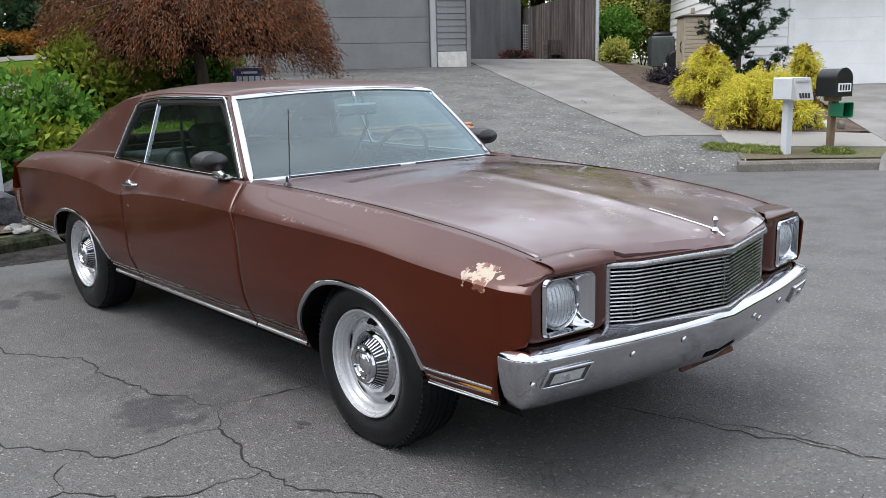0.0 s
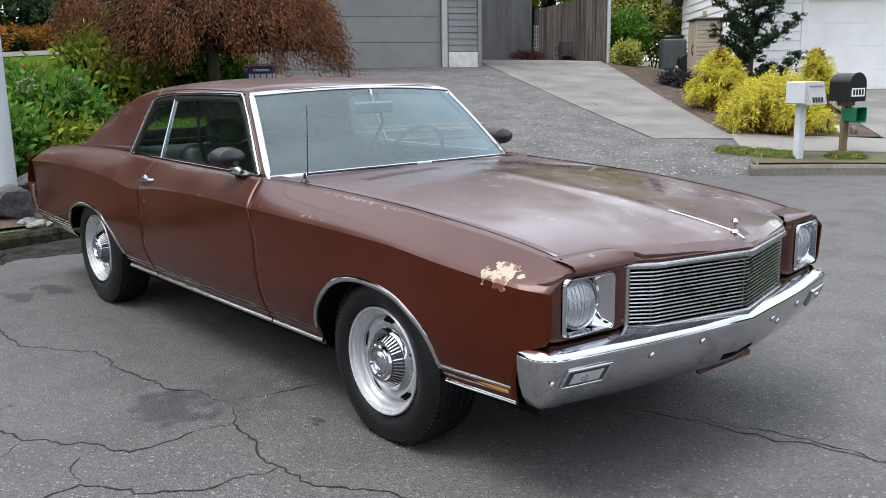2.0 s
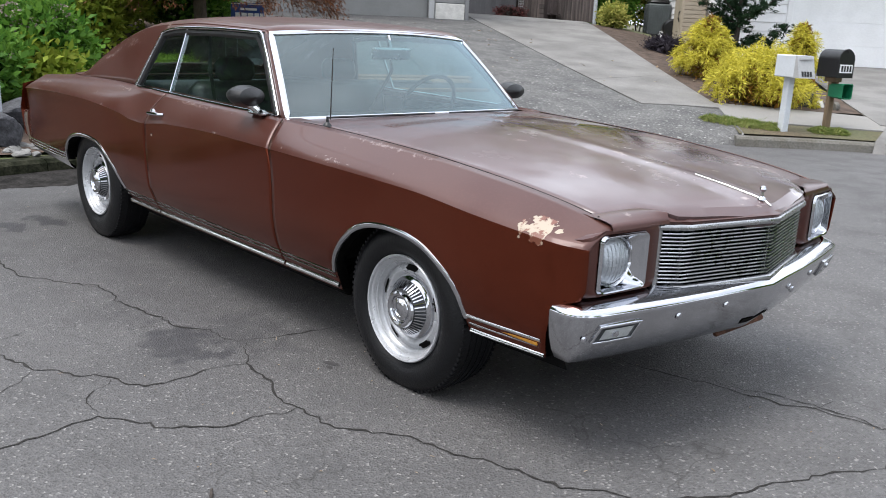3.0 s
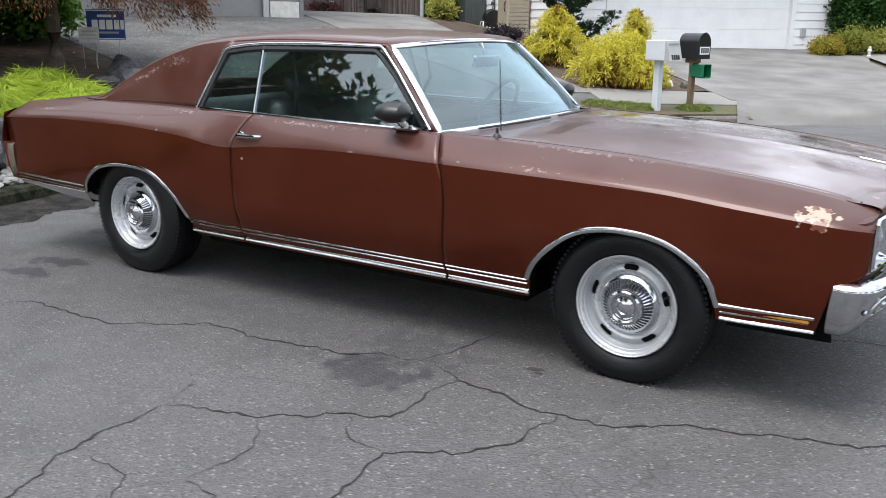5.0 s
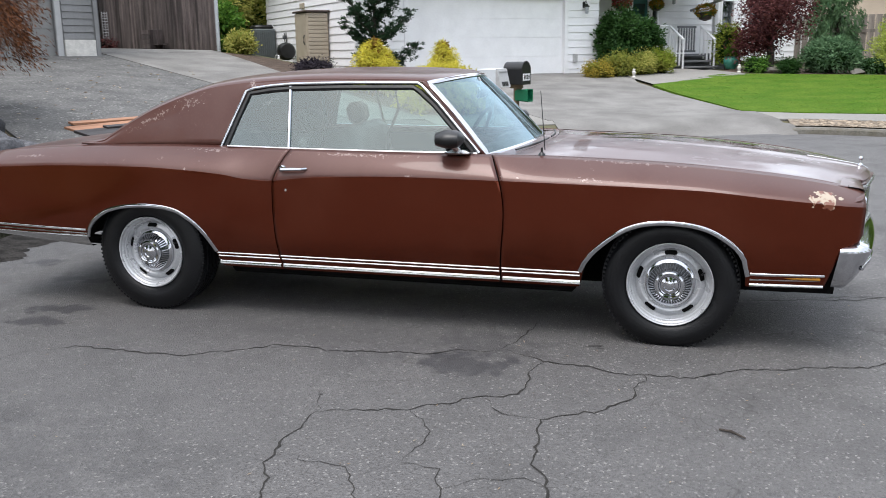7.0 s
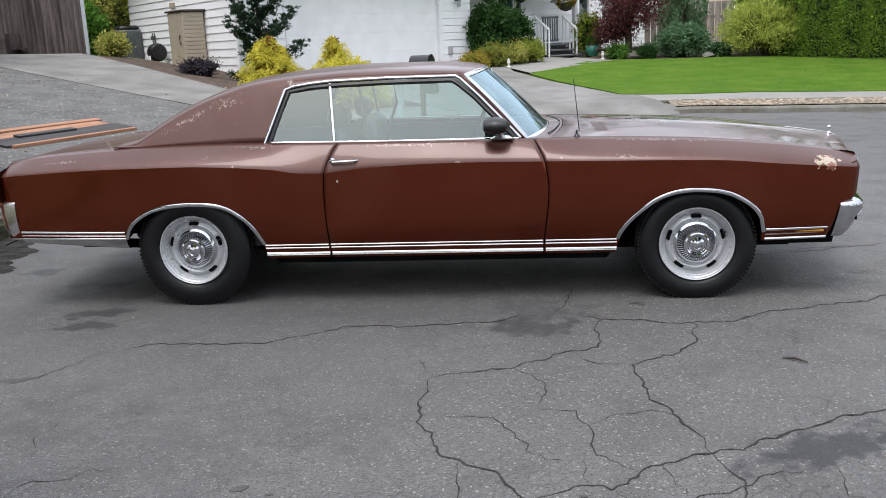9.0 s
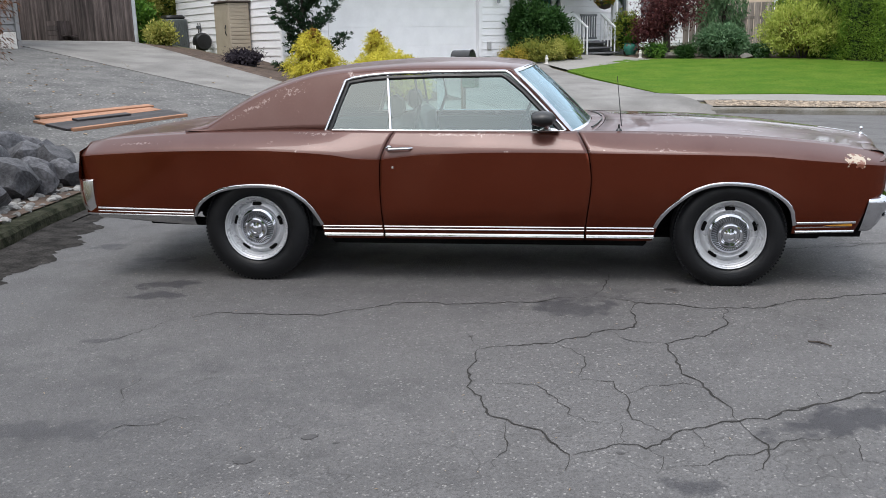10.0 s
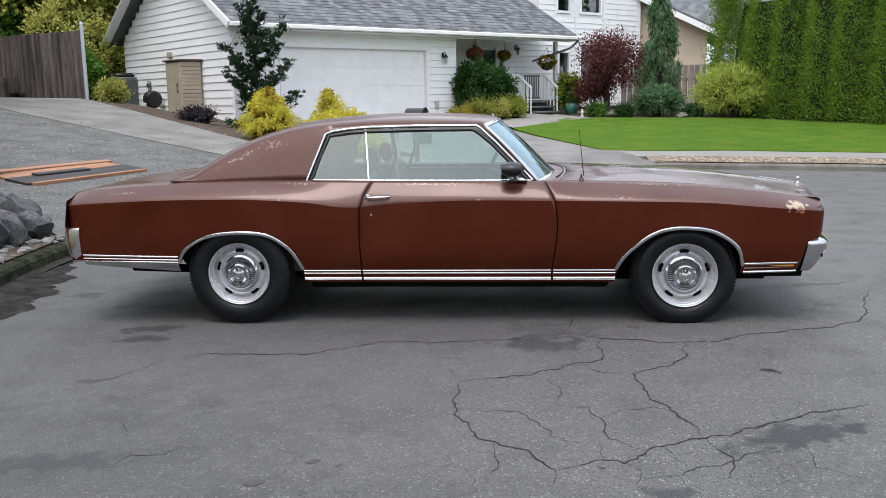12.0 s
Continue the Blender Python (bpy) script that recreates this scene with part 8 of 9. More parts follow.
for k, (x, y, r, mat) in enumerate(((4.4, 20.4, 0.28, GREEN), (5.2, 20.3, 0.26, DEEP_GREEN), (7.3, 20.5, 0.3, BLUE_GREEN), (9.3, 19.9, 0.25, GREEN))):
    shrub("low_shrub", x, y, (r, r, r * 1.3), mat, "low green shrub at the lawn edge", 100 + k, 30, 40, (0.06, 0.03), group="lawn edge shrubs")


# clipped hedge of tall arborvitae
def hedge():
    rng = np.random.default_rng(111)
    t = thing("arborvitae_hedge", Matrix.Translation((0, 0, 0.0)), "tall dense green arborvitae hedge beside the lawn", "hedge")
    a, c = np.array([8.1, 21.1]), np.array([15.5, 12.3])
    L = np.linalg.norm(c - a)
    u = (c - a) / L
    nrm = np.array([-u[1], u[0]])
    if nrm[1] > 0:
        nrm = -nrm
    for k in range(8):
        s = (k + 0.5) / 8
        q = a + (c - a) * s - nrm * 0.9
        b = land(*q)
        trunk(t, [(q[0], q[1], b - 0.1), (q[0], q[1], b + 3.8)], [0.10, 0.03], DARK_BARK)
    pp, dd = [], []
    n = 12500
    for face in range(3):
        s = rng.uniform(-0.03, 1.03, n)
        hgt = rng.uniform(0.0, 1.0, n)
        depth = 0.95 * (1 - 0.55 * hgt**2.5)
        lump = 0.25 * np.sin(s * L * 2 * math.pi / 0.95 + 0.8 * np.sin(s * 40)) * (0.5 + hgt)
        top = (4.5 + 0.35 * np.sin(s * L * 2 * math.pi / 0.95) + rng.uniform(-0.1, 0.1, n)) * np.clip(0.86 + s * L / 1.2 * 0.14, 0.8, 1.0)
        if face == 0:
            off = -0.9 + depth + lump
        elif face == 1:
            off = rng.uniform(-0.9, 0.1, n)
            hgt = 1 - rng.uniform(0, 0.06, n)
        else:
            off = -0.9 + (depth + lump) * rng.uniform(-1, 1, n)
            s = np.where(rng.random(n) > 0.5, -0.03, 1.03) + rng.normal(size=n) * 0.008
        base = a[None] + (c - a)[None] * s[:, None] + nrm[None] * off[:, None]
        g = np.array([land(x, y) for x, y in base])
        p = np.stack([base[:, 0], base[:, 1], g + hgt * top], 1)
        for rep in range(9 if face == 0 else 3):
            pp.append(p + rng.normal(size=p.shape) * np.array([0.07, 0.07, 0.10]))
            dd.append(np.tile(np.array([nrm[0] * 0.8, nrm[1] * 0.8, 0.5]), (n, 1)) + rng.normal(size=p.shape) * 0.6)
    p, d = np.concatenate(pp), np.concatenate(dd)
    leaf_object("foliage", p, d, np.tile(np.array([nrm[0], nrm[1], 0.4]), (len(p), 1)) + rng.normal(size=p.shape) * 0.5, rng.uniform(0.05, 0.10, len(p)), 0.026, HEDGE, t)
    # a dark green sheet paints the shade between the leaves
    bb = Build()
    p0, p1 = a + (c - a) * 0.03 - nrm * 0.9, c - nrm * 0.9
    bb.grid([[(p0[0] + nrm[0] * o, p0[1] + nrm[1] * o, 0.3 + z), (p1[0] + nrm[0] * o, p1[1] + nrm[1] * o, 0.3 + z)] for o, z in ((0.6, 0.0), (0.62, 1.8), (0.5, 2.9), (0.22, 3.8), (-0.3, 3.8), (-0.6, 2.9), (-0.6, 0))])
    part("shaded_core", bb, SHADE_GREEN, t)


hedge()

# perennials behind the rock garden
beds = [(-4.4, -0.4, 0.55, 0.75, GREEN, "hydrangea"), (-5.2, 0.5, 0.6, 0.9, GREEN, "hydrangea"), (-5.0, -1.3, 0.6, 0.8, GREEN, "hydrangea"), (-6.3, 0.3, 0.6, 0.85, GREEN, "leafy_perennial"), (-6.2, -1.2, 0.65, 0.95, FORSYTHIA, "leafy_perennial"),
        (-7.4, -0.5, 0.7, 1.25, GREEN, "leafy_perennial"), (-7.6, 1.95, 0.55, 1.15, FORSYTHIA, "leafy_perennial"), (-8.3, 0.6, 0.6, 0.7, GREEN, "leafy_perennial"), (-8.5, 2.6, 0.6, 1.15, FORSYTHIA, "leafy_perennial"), (-9.6, 3.2, 0.8, 1.4, FORSYTHIA, "leafy_perennial"), (-8.4, -1.6, 0.7, 1.2, OLIVE, "leafy_perennial"), (-4.7, 0.35, 0.35, 0.5, FORSYTHIA, "leafy_perennial"), (-9.3, 4.6, 0.7, 1.0, GREEN, "leafy_perennial")]
for k, (x, y, r, h, mat, nm) in enumerate(beds):
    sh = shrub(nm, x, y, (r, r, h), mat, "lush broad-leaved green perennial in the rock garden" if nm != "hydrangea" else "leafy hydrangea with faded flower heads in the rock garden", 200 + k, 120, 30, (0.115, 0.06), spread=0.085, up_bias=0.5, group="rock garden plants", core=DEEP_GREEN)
    if nm == "hydrangea":
        rng = np.random.default_rng(300 + k)
        for j in range(12):
            a = rng.uniform(0, 6.28)
            c = np.array([math.cos(a) * r * 0.7, math.sin(a) * r * 0.7, h * rng.uniform(0.7, 1.0)])
            o = unit(rng, 70)
            leaf_object("flower_head", c + o * np.array([0.085, 0.085, 0.065]), o + rng.normal(size=o.shape) * 0.5, o, 0.03, 0.028, DUSTY, sh, kind="stuff")


# lime grass mounds in the rock garden
def grass_mound(name, x, y, rad, h, mat, label, seed, n=5000, width=0.012, group="", z=None, category="grass"):
    rng = np.random.default_rng(seed)
    t = thing(name, Matrix.Translation((x, y, (land(x, y) if z is None else z))), label, category, group)
    a, r = rng.uniform(0, 2 * math.pi, n), np.sqrt(rng.uniform(0, 1, n))
    base = np.stack([np.cos(a) * r * rad * 0.75, np.sin(a) * r * rad * 0.75, 0 * a], 1)
    out = np.stack([np.cos(a), np.sin(a), 0 * a], 1)
    lift = h * (1 - 0.55 * r**2)[:, None]
    mid = base + np.array([0, 0, 1.0]) * lift * rng.uniform(0.6, 1.1, (n, 1)) + out * rad * 0.12
    leaf_object("foliage", base, mid - base, out, np.linalg.norm(mid - base, axis=1), width, mat, t, kind="stuff")
    leaf_object("arching_foliage", mid - np.array([0, 0, 0.02]), out * 0.8 + np.array([0, 0, -0.55]) + rng.normal(size=base.shape) * 0.35, np.array([0, 0, 1.0]) + out * 0.4, rng.uniform(0.15, 0.3, n) * min(1, rad * 2), width, mat, t, kind="stuff")
    return t


for k, (x, y, r) in enumerate(((-5.55, 1.75, 0.5), (-4.9, 1.25, 0.5), (-5.1, 2.35, 0.48), (-5.9, 2.5, 0.4), (-4.5, 2.0, 0.38))):
    grass_mound("forest_grass", x, y, r, 0.30, LIME, "bright lime forest grass mound among the rocks", 400 + k, 4200, group="lime grasses")
for k, (x, y, r) in enumerate(((-0.80, 8.02, 0.20), (-0.55, 8.12, 0.24), (-0.30, 8.22, 0.20), (0.22, 8.62, 0.17), (0.40, 8.74, 0.15), (-0.98, 7.90, 0.16))):
    grass_mound("grass_tuft", x, y, r, 0.10, TUFT, "tuft of rough grass beside the kerb", 420 + k, 900, 0.008, group="kerb tufts")

# lawn blades
rng = np.random.default_rng(500)
n = 95000
px, py = rng.uniform(1.9, 13.4, n), rng.uniform(7.8, 20.2, n)
corners = [(1.95, 16.4), (3.77, 12.05), (6.2, 11.7), (8.9, 10.8), (12.9, 7.7), (13.4, 15.6), (8.5, 19.95), (4.6, 19.85), (3.5, 19.4)]
inside = np.zeros(n, bool)
for (x0, y0), (x1, y1) in zip(corners, corners[1:] + corners[:1]):
    cross = ((y0 > py) != (y1 > py)) & (px < (x1 - x0) * (py - y0) / (y1 - y0 + 1e-9) + x0)
    inside ^= cross
px, py = px[inside], py[inside]
base = np.stack([px, py, np.array([land(x, y) for x, y in zip(px, py)]) + 0.045], 1)
leaf_object("lawn_blades", base, np.array([0, 0, 0.10]) + rng.normal(size=base.shape) * np.array([1, 1, 0.05]), np.array([0, 0, 1.0]) + rng.normal(size=base.shape) * 0.05, rng.uniform(0.022, 0.034, len(base)), 0.012, leaf_material("lawn_blade", (0.045, 0.105, 0.010), (0.102, 0.165, 0.022), rough=0.9, light_through=0.0), None, "short green blades of the mown lawn", "stuff", fold=0.05)
bpy.data.objects["lawn_blades"]["category"] = "grass"

# tall trees all round the street end
woods = [(-17, 24, 9, FORSYTHIA), (-13.5, 22, 8, VARIEGATED), (-20, 19, 10, GREEN), (-11, 26, 10, FORSYTHIA), (-15.5, 28, 11, OLIVE), (-7.5, 27, 9, GREEN), (-24, 14, 11, FORSYTHIA), (-22, 26, 12, GREEN),
         (-21.5, 5.4, 8, FORSYTHIA), (-15.5, -9.5, 14, DEEP_GREEN), (-13.5, -7.6, 11.2, DEEP_GREEN), (-10.8, -11.8, 8.3, DEEP_GREEN), (-17, -6.5, 12, DEEP_GREEN), (-23.5, 8.5, 9, OLIVE), (-24, 3.6, 7, FORSYTHIA), (-21.8, 4.2, 5.5, FORSYTHIA), (-22.5, 2.6, 6, FORSYTHIA), (-24.5, 6.2, 6.5, FORSYTHIA), (-26.5, 9.5, 9, GREEN), (-25.5, 1.2, 8, OLIVE), (-23, 1, 9, OLIVE), (-19.8, -4, 8.5, GREEN), (-25, -6, 11, DEEP_GREEN), (-21, 10.5, 8.5, FORSYTHIA), (-27, 5, 12, GREEN), (-22, -11, 9, GREEN),
         (1, 38, 6, DEEP_GREEN), (-6, 36, 8, GREEN), (16, 36, 5, DEEP_GREEN), (-18.5, 23.5, 8, FORSYTHIA), (-21, 21, 9, OLIVE), (-12, 24, 7, FORSYTHIA), (-9.8, 24, 6, VARIEGATED), (-16.5, 25.5, 9, GREEN), (22, 24, 9, GREEN), (24, 12, 10, OLIVE), (25, 0, 10, GREEN), (22, -10, 9, DEEP_GREEN)]
for k, (x, y, h, mat) in enumerate(woods):
    near = x < -9 and y > 15 and y < 29
    round_tree("tall_tree", x, y, h, (h * 0.30, h * 0.30, h * 0.40), mat, "tall leafy broadleaf tree behind the houses", 600 + k, 420 if near else 300, 46, (0.26 if near else 0.34, 0.16 if near else 0.22), DARK_BARK, 0.15, spread=0.32, group="trees behind")
for k, (x, y, h) in enumerate(((-16, -15, 10), (-9, -19, 9), (-2.5, -21, 7.5), (4, -23, 9), (10, -20, 8), (17, -17, 9))):
    round_tree("tall_tree", x, y, h, (h * 0.32, h * 0.32, h * 0.38), (GREEN, DEEP_GREEN, OLIVE)[k % 3], "tall leafy tree across the street", 700 + k, 240, 40, (0.36, 0.24), DARK_BARK, 0.15, spread=0.34, group="trees across")
# undergrowth beyond the fence and garden
for k, (x, y, r, h, mat) in enumerate(((-10.4, 17.9, 0.55, 1.3, GREEN), (-11.2, 20.4, 1.1, 2.4, OLIVE), (-11.5, 19.6, 1.3, 2.8, VARIEGATED), (-13.2, 20.7, 1.3, 3.0, GREEN), (-10.6, 21.6, 1.0, 2.6, FORSYTHIA), (-14.6, 21.8, 1.4, 3.2, FORSYTHIA))):
    shrub("thicket_shrub", x, y, (r, r, h), mat, "leafy shrub in the thicket behind the fence", 800 + k, 120, 36, (0.13, 0.07), spread=0.12, group="thicket")
for k in range(7):
    x, y = -18.1, -2.6 + 1.25 * k
    shrub("orange_hedge_plant", x, y, (0.75, 0.75, 0.55), ORANGE_LEAF, "low orange-brown hedge plant behind the side lawn", 830 + k, 60, 36, (0.12, 0.06), group="orange hedge")
for k, (x, y, h) in enumerate(((-21.0, -1.0, 2.0), (-20.8, 1.4, 2.0), (-20.5, 3.6, 1.7), (-20.3, 5.6, 1.5))):
    shrub("blue_spruce_shrub", x, y, (1.3, 1.3, h), BLUE_GREEN, "rounded blue-green evergreen at the garden's end", 850 + k, 110, 40, (0.16, 0.06), group="garden evergreens")
for k, (x, y) in enumerate(((-10.0, 0.9), (-9.7, 1.75), (-10.3, 0.0))):
    shrub("reddish_weed", x, y, (0.45, 0.45, 0.5), ORANGE_LEAF, "reddish seed-headed weeds beside the side lawn", 870 + k, 50, 30, (0.1, 0.03), up_bias=0.9, group="weeds")

# ---- loose things ----
def rock(x, y, s, seed, parent=None, sink=0.2, flat=0.7, z=None, name="rock", mat=ROCK, label="rough dark basalt rock on the garden bank", group="garden rocks"):
    """A broken stone: a subdivided lump with flat facets and a pitted skin."""
    rng = random.Random(seed)
    bm = bmesh.new()
    bmesh.ops.create_icosphere(bm, subdivisions=3, radius=1.0)
    planes = [(Vector((rng.gauss(0, 1), rng.gauss(0, 1), rng.gauss(0, 0.8))).normalized(), rng.uniform(0.52, 0.88)) for _ in range(14)]
    for v in bm.verts:
        p = v.co.copy()
        for nrm, dist in planes:
            over = p.dot(nrm) - dist
            if over > 0:
                p -= nrm * over
        p *= 1 + 0.05 * noise.noise(p * 2.3 + Vector((seed, 0, 0))) + 0.05 * noise.noise(p * 7 + Vector((0, seed, 0)))
        v.co = Vector((p.x * s, p.y * s * rng.uniform(0.995, 1.005) * 0.85, p.z * s * flat))
    me = bpy.data.meshes.new(name)
    bm.to_mesh(me)
    bm.free()
    me.materials.append(mat)
    me.polygons.foreach_set("use_smooth", [True] * len(me.polygons))
    me.set_sharp_from_angle(angle=radians(16))
    ob = new(name, me)
    g = land(x, y) if z is None else z
    ob.matrix_world = Matrix.Translation((x, y, g + s * flat * (1 - sink) * 0.75)) @ Matrix.Rotation(rng.uniform(0, 6.28), 4, "Z")
    return tagged(ob, label, "rock", group)


k = 0
for x, y, s in ((-2.85, -0.55, 0.27), (-2.95, 0.0, 0.30), (-2.9, 0.55, 0.33), (-3.05, 1.1, 0.34), (-3.1, 1.62, 0.30), (-3.5, -0.2, 0.28), (-3.55, 0.45, 0.30), (-3.6, 1.0, 0.32), (-3.65, 1.6, 0.36), (-3.55, 2.15, 0.30), (-4.05, 0.4, 0.26), (-4.15, 1.35, 0.25),
                (-4.2, 2.6, 0.30), (-4.7, 2.95, 0.30), (-5.1, 3.3, 0.32), (-5.5, 3.6, 0.28), (-5.95, 3.85, 0.34), (-4.9, 2.75, 0.2), (-6.4, 4.15, 0.22), (-6.75, 4.35, 0.20), (-5.55, 3.2, 0.22), (-3.0, 2.0, 0.22), (-2.75, -1.1, 0.25), (-3.2, -1.3, 0.3), (-2.95, 1.85, 0.27), (-3.25, 2.15, 0.32), (-3.6, 2.45, 0.28), (-2.98, 1.42, 0.26), (-4.0, 2.8, 0.3), (-3.9, 2.3, 0.34), (-4.3, 2.2, 0.3)):
    rock(x, y, s, 10 + k)
    k += 1
rng0 = random.Random(77)
for j in range(170):
    s = rng0.random()
    x, y, _ = at_polar(177.5 + 19 * s, 0.17 + 0.38 * rng0.random())
    rock(x, y, rng0.uniform(0.03, 0.08), 200 + j, sink=0.3, flat=0.5, mat=PEBBLE, name="small_stone", label="small grey stone at the foot of the bank", group="small stones")
for j, (x, y, s, lab) in enumerate(((-0.83, 10.3, 0.16, ROCK), (-0.66, 10.42, 0.08, STONE_WHITE), (-0.45, 10.5, 0.08, KERB), (-1.1, 10.3, 0.09, STONE_WHITE))):
    rock(x, y, s, 400 + j, sink=0.05, flat=1.0, mat=lab, label="rounded garden stone near the mailboxes", group="mailbox stones", name="garden_stone")
rock(4.9, 20.35, 0.35, 431, flat=0.4, mat=KERB, label="pale boulder beside the lawn", name="boulder", group="lawn boulders")
rock(6.9, 20.25, 0.24, 432, flat=0.5, mat=KERB, label="pale boulder beside the lawn", name="boulder", group="lawn boulders")

# parkway cobbles
rng1 = random.Random(9)
b = Build()
for j in range(900):
    a = rng1.uniform(47, 91)
    x, y, z = at_polar(a, rng1.uniform(0.2, 0.75))
    s = rng1.uniform(0.025, 0.055)
    m = Matrix.Translation((x, y, z + 0.02)) @ Matrix.Rotation(rng1.uniform(0, 3), 4, "Z") @ Matrix.Diagonal((s, s * 0.8, s * 0.5, 1))
    b.lathe([(0.0, -1), (0.8, -0.6), (1.0, 0.0), (0.75, 0.6), (0, 0.9)], 7, m)
ob = part("parkway_pebbles", b, material("pebble", (0.30, 0.24, 0.18), 0.9, 0, 0.3, 8, 50, 0.3, island=0.4), smooth=60)
tagged(ob, "brown pebbles of the parkway strip", "pebbles", kind="stuff")

# mailboxes on their posts
mw = thing("white_mailbox", Matrix.Translation((-0.10, 8.2, land(-0.10, 8.2))) @ Matrix.Rotation(radians(-20), 4, "Z") @ Matrix.Diagonal((0.98, 1, 1, 1)), "white sheet-metal mailbox on a white square post", "mailbox")
b = Build()
b.box((0, 0, 0.32), (0.10, 0.10, 0.78), None, 0.008)
part("post", b, BOX_WHITE, mw, "white painted wooden post")
b = Build()
b.box((0.03, 0, 0.845), (0.36, 0.27, 0.28), None, 0.012)
box_w = part("box", b, BOX_WHITE, mw, "plain white box")
b = Build()
b.add([(0.30, -0.135, 0.707), (0.30, 0.135, 0.707), (0.225, 0.135, 0.982), (0.225, -0.135, 0.982), (0.20, -0.135, 0.704), (0.20, 0.135, 0.704), (0.20, 0.135, 0.984), (0.20, -0.135, 0.984)], [(0, 1, 2, 3), (0, 4, 5, 1), (3, 2, 6, 7), (0, 3, 7, 4), (1, 5, 6, 2)])
flap = part("door", b, GREY_TRIM, mw, "slanting grey mailbox door", smooth=0)
b = Build()
b.box((0.247, 0.0, 0.94), (0.012, 0.22, 0.02))
part("lip", b, GREY_TRIM, flap)
for j in range(4):
    b = Build()
    b.box((0, 0, 0), (0.006, 0.030, 0.065), Matrix.Translation((0.289, -0.07 + 0.045 * j, 0.76)) @ Matrix.Rotation(radians(-15), 4, "Y"))
    part("bar", b, BLACK, flap, smooth=0)

mb = thing("black_mailbox", Matrix.Translation((0.19, 8.82, land(0.25, 8.8) - 0.32)) @ Matrix.Rotation(radians(-20), 4, "Z") @ Matrix.Diagonal((0.64, 1.02, 1.26, 1)), "black domed mailbox on a weathered wooden post", "mailbox")
b = Build()
b.box((0, 0, 0.38), (0.095, 0.095, 0.86), None, 0.01)
part("post", b, POST_WOOD, mb, "weathered brown wooden post")
b = Build()
b.box((0, 0, 0.79), (0.30, 0.12, 0.05), None, 0.01)
b.tube([(0.0, 0, 0.6), (0.14, 0, 0.78)], 0.03, 4)
part("bracket", b, POST_WOOD, mb)
prof = [(-0.13, 0.0), (-0.13, 0.17)] + [(-0.13 * math.cos(a), 0.17 + 0.11 * math.sin(a)) for a in np.linspace(0.2, math.pi - 0.2, 9)] + [(0.13, 0.17), (0.13, 0.0)]
b = Build()
rows = [[(x, y, 0.815 + z) for y, z in prof] for x in (-0.26, 0.26)]
b.grid(rows, loop=True)
b.fan(rows[0], flip=True)
b.fan(rows[1])
box_b = part("box", b, BLACK, mb, "black steel box", smooth=40)
b = Build()
rows = [[(x, y * s, 0.812 + z * s) for y, z in prof] for x, s in ((0.262, 1.04), (0.285, 1.04), (0.288, 0.98))]
b.grid(rows, loop=True)
b.fan(rows[-1])
dr = part("door", b, BLACK, mb, "black mailbox door", smooth=40)
b = Build()
b.box((0.30, 0, 1.085), (0.02, 0.03, 0.04), None, 0.005)
part("latch", b, BLACK, dr)
b = Build()
b.box((0.292, 0.0, 0.905), (0.006, 0.21, 0.085))
plate = part("number_plate", b, WHITE_PAINT, dr, "white plate with dark bars")
for j in range(4):
    b = Build()
    b.box((0.2965, -0.068 + 0.046 * j, 0.905), (0.004, 0.030, 0.058))
    part("bar", b, BLACK, plate, smooth=0)
news = thing("newspaper_tube", Matrix.Translation((0.33, 8.80, land(0.33, 8.8) + 0.54)) @ Matrix.Rotation(radians(-20), 4, "Z"), "open green plastic newspaper tube fixed to the post", "newspaper tube")
b = Build()
pr = [(0.10, 0.09), (0.08, 0.11), (-0.08, 0.11), (-0.10, 0.09), (-0.10, -0.09), (-0.08, -0.11), (0.08, -0.11), (0.10, -0.09)]
rows = [[(x, y * s, z * s) for y, z in pr] for x, s in ((-0.14, 0.8), (0.10, 0.9), (0.10, 0.8), (-0.12, 0.7))]
b.grid(rows, loop=True)
b.fan(rows[-1], flip=True)
b.fan(rows[0])
part("shell", b, GREEN_PLASTIC, news)

# pale street pole
pole = thing("street_pole", Matrix.Translation((-3.25, -0.5, land(-3.25, -0.5) - 0.02)), "tall pale grey tapered steel street pole behind the kerb", "pole")
b = Build()
b.tube([(0, 0, 0), (0, 0, 6.5)], [0.085, 0.05], 20)
part("shaft", b, POLE_PAINT, pole)
b = Build()
b.lathe([(0.13, 0.0), (0.13, 0.03), (0.09, 0.06)], 20)
part("base_collar", b, POLE_PAINT, pole)

# yard signs
def yard_sign(x, y, w, h, z, mat, turn, label, bars):
    t = thing("yard_sign", Matrix.Translation((x, y, land(x, y))) @ Matrix.Rotation(turn, 4, "Z"), label, "sign", "yard signs")
    b = Build()
    b.box((0, 0, z), (w, 0.006, h), None, 0.002)
    board = part("board", b, mat, t, smooth=0)
    for sx in (-1, 1):
        b = Build()
        b.tube([(sx * w * 0.32, 0.006, -0.05), (sx * w * 0.32, 0.006, z + h * 0.3)], 0.004, 5)
        part("wire_leg", b, GREY_TRIM, t)
    for bx, bz, bw, bh, bmat in bars:
        b = Build()
        b.box((bx, -0.006, z + bz), (bw, 0.003, bh))
        part("bar", b, bmat, board, smooth=0)


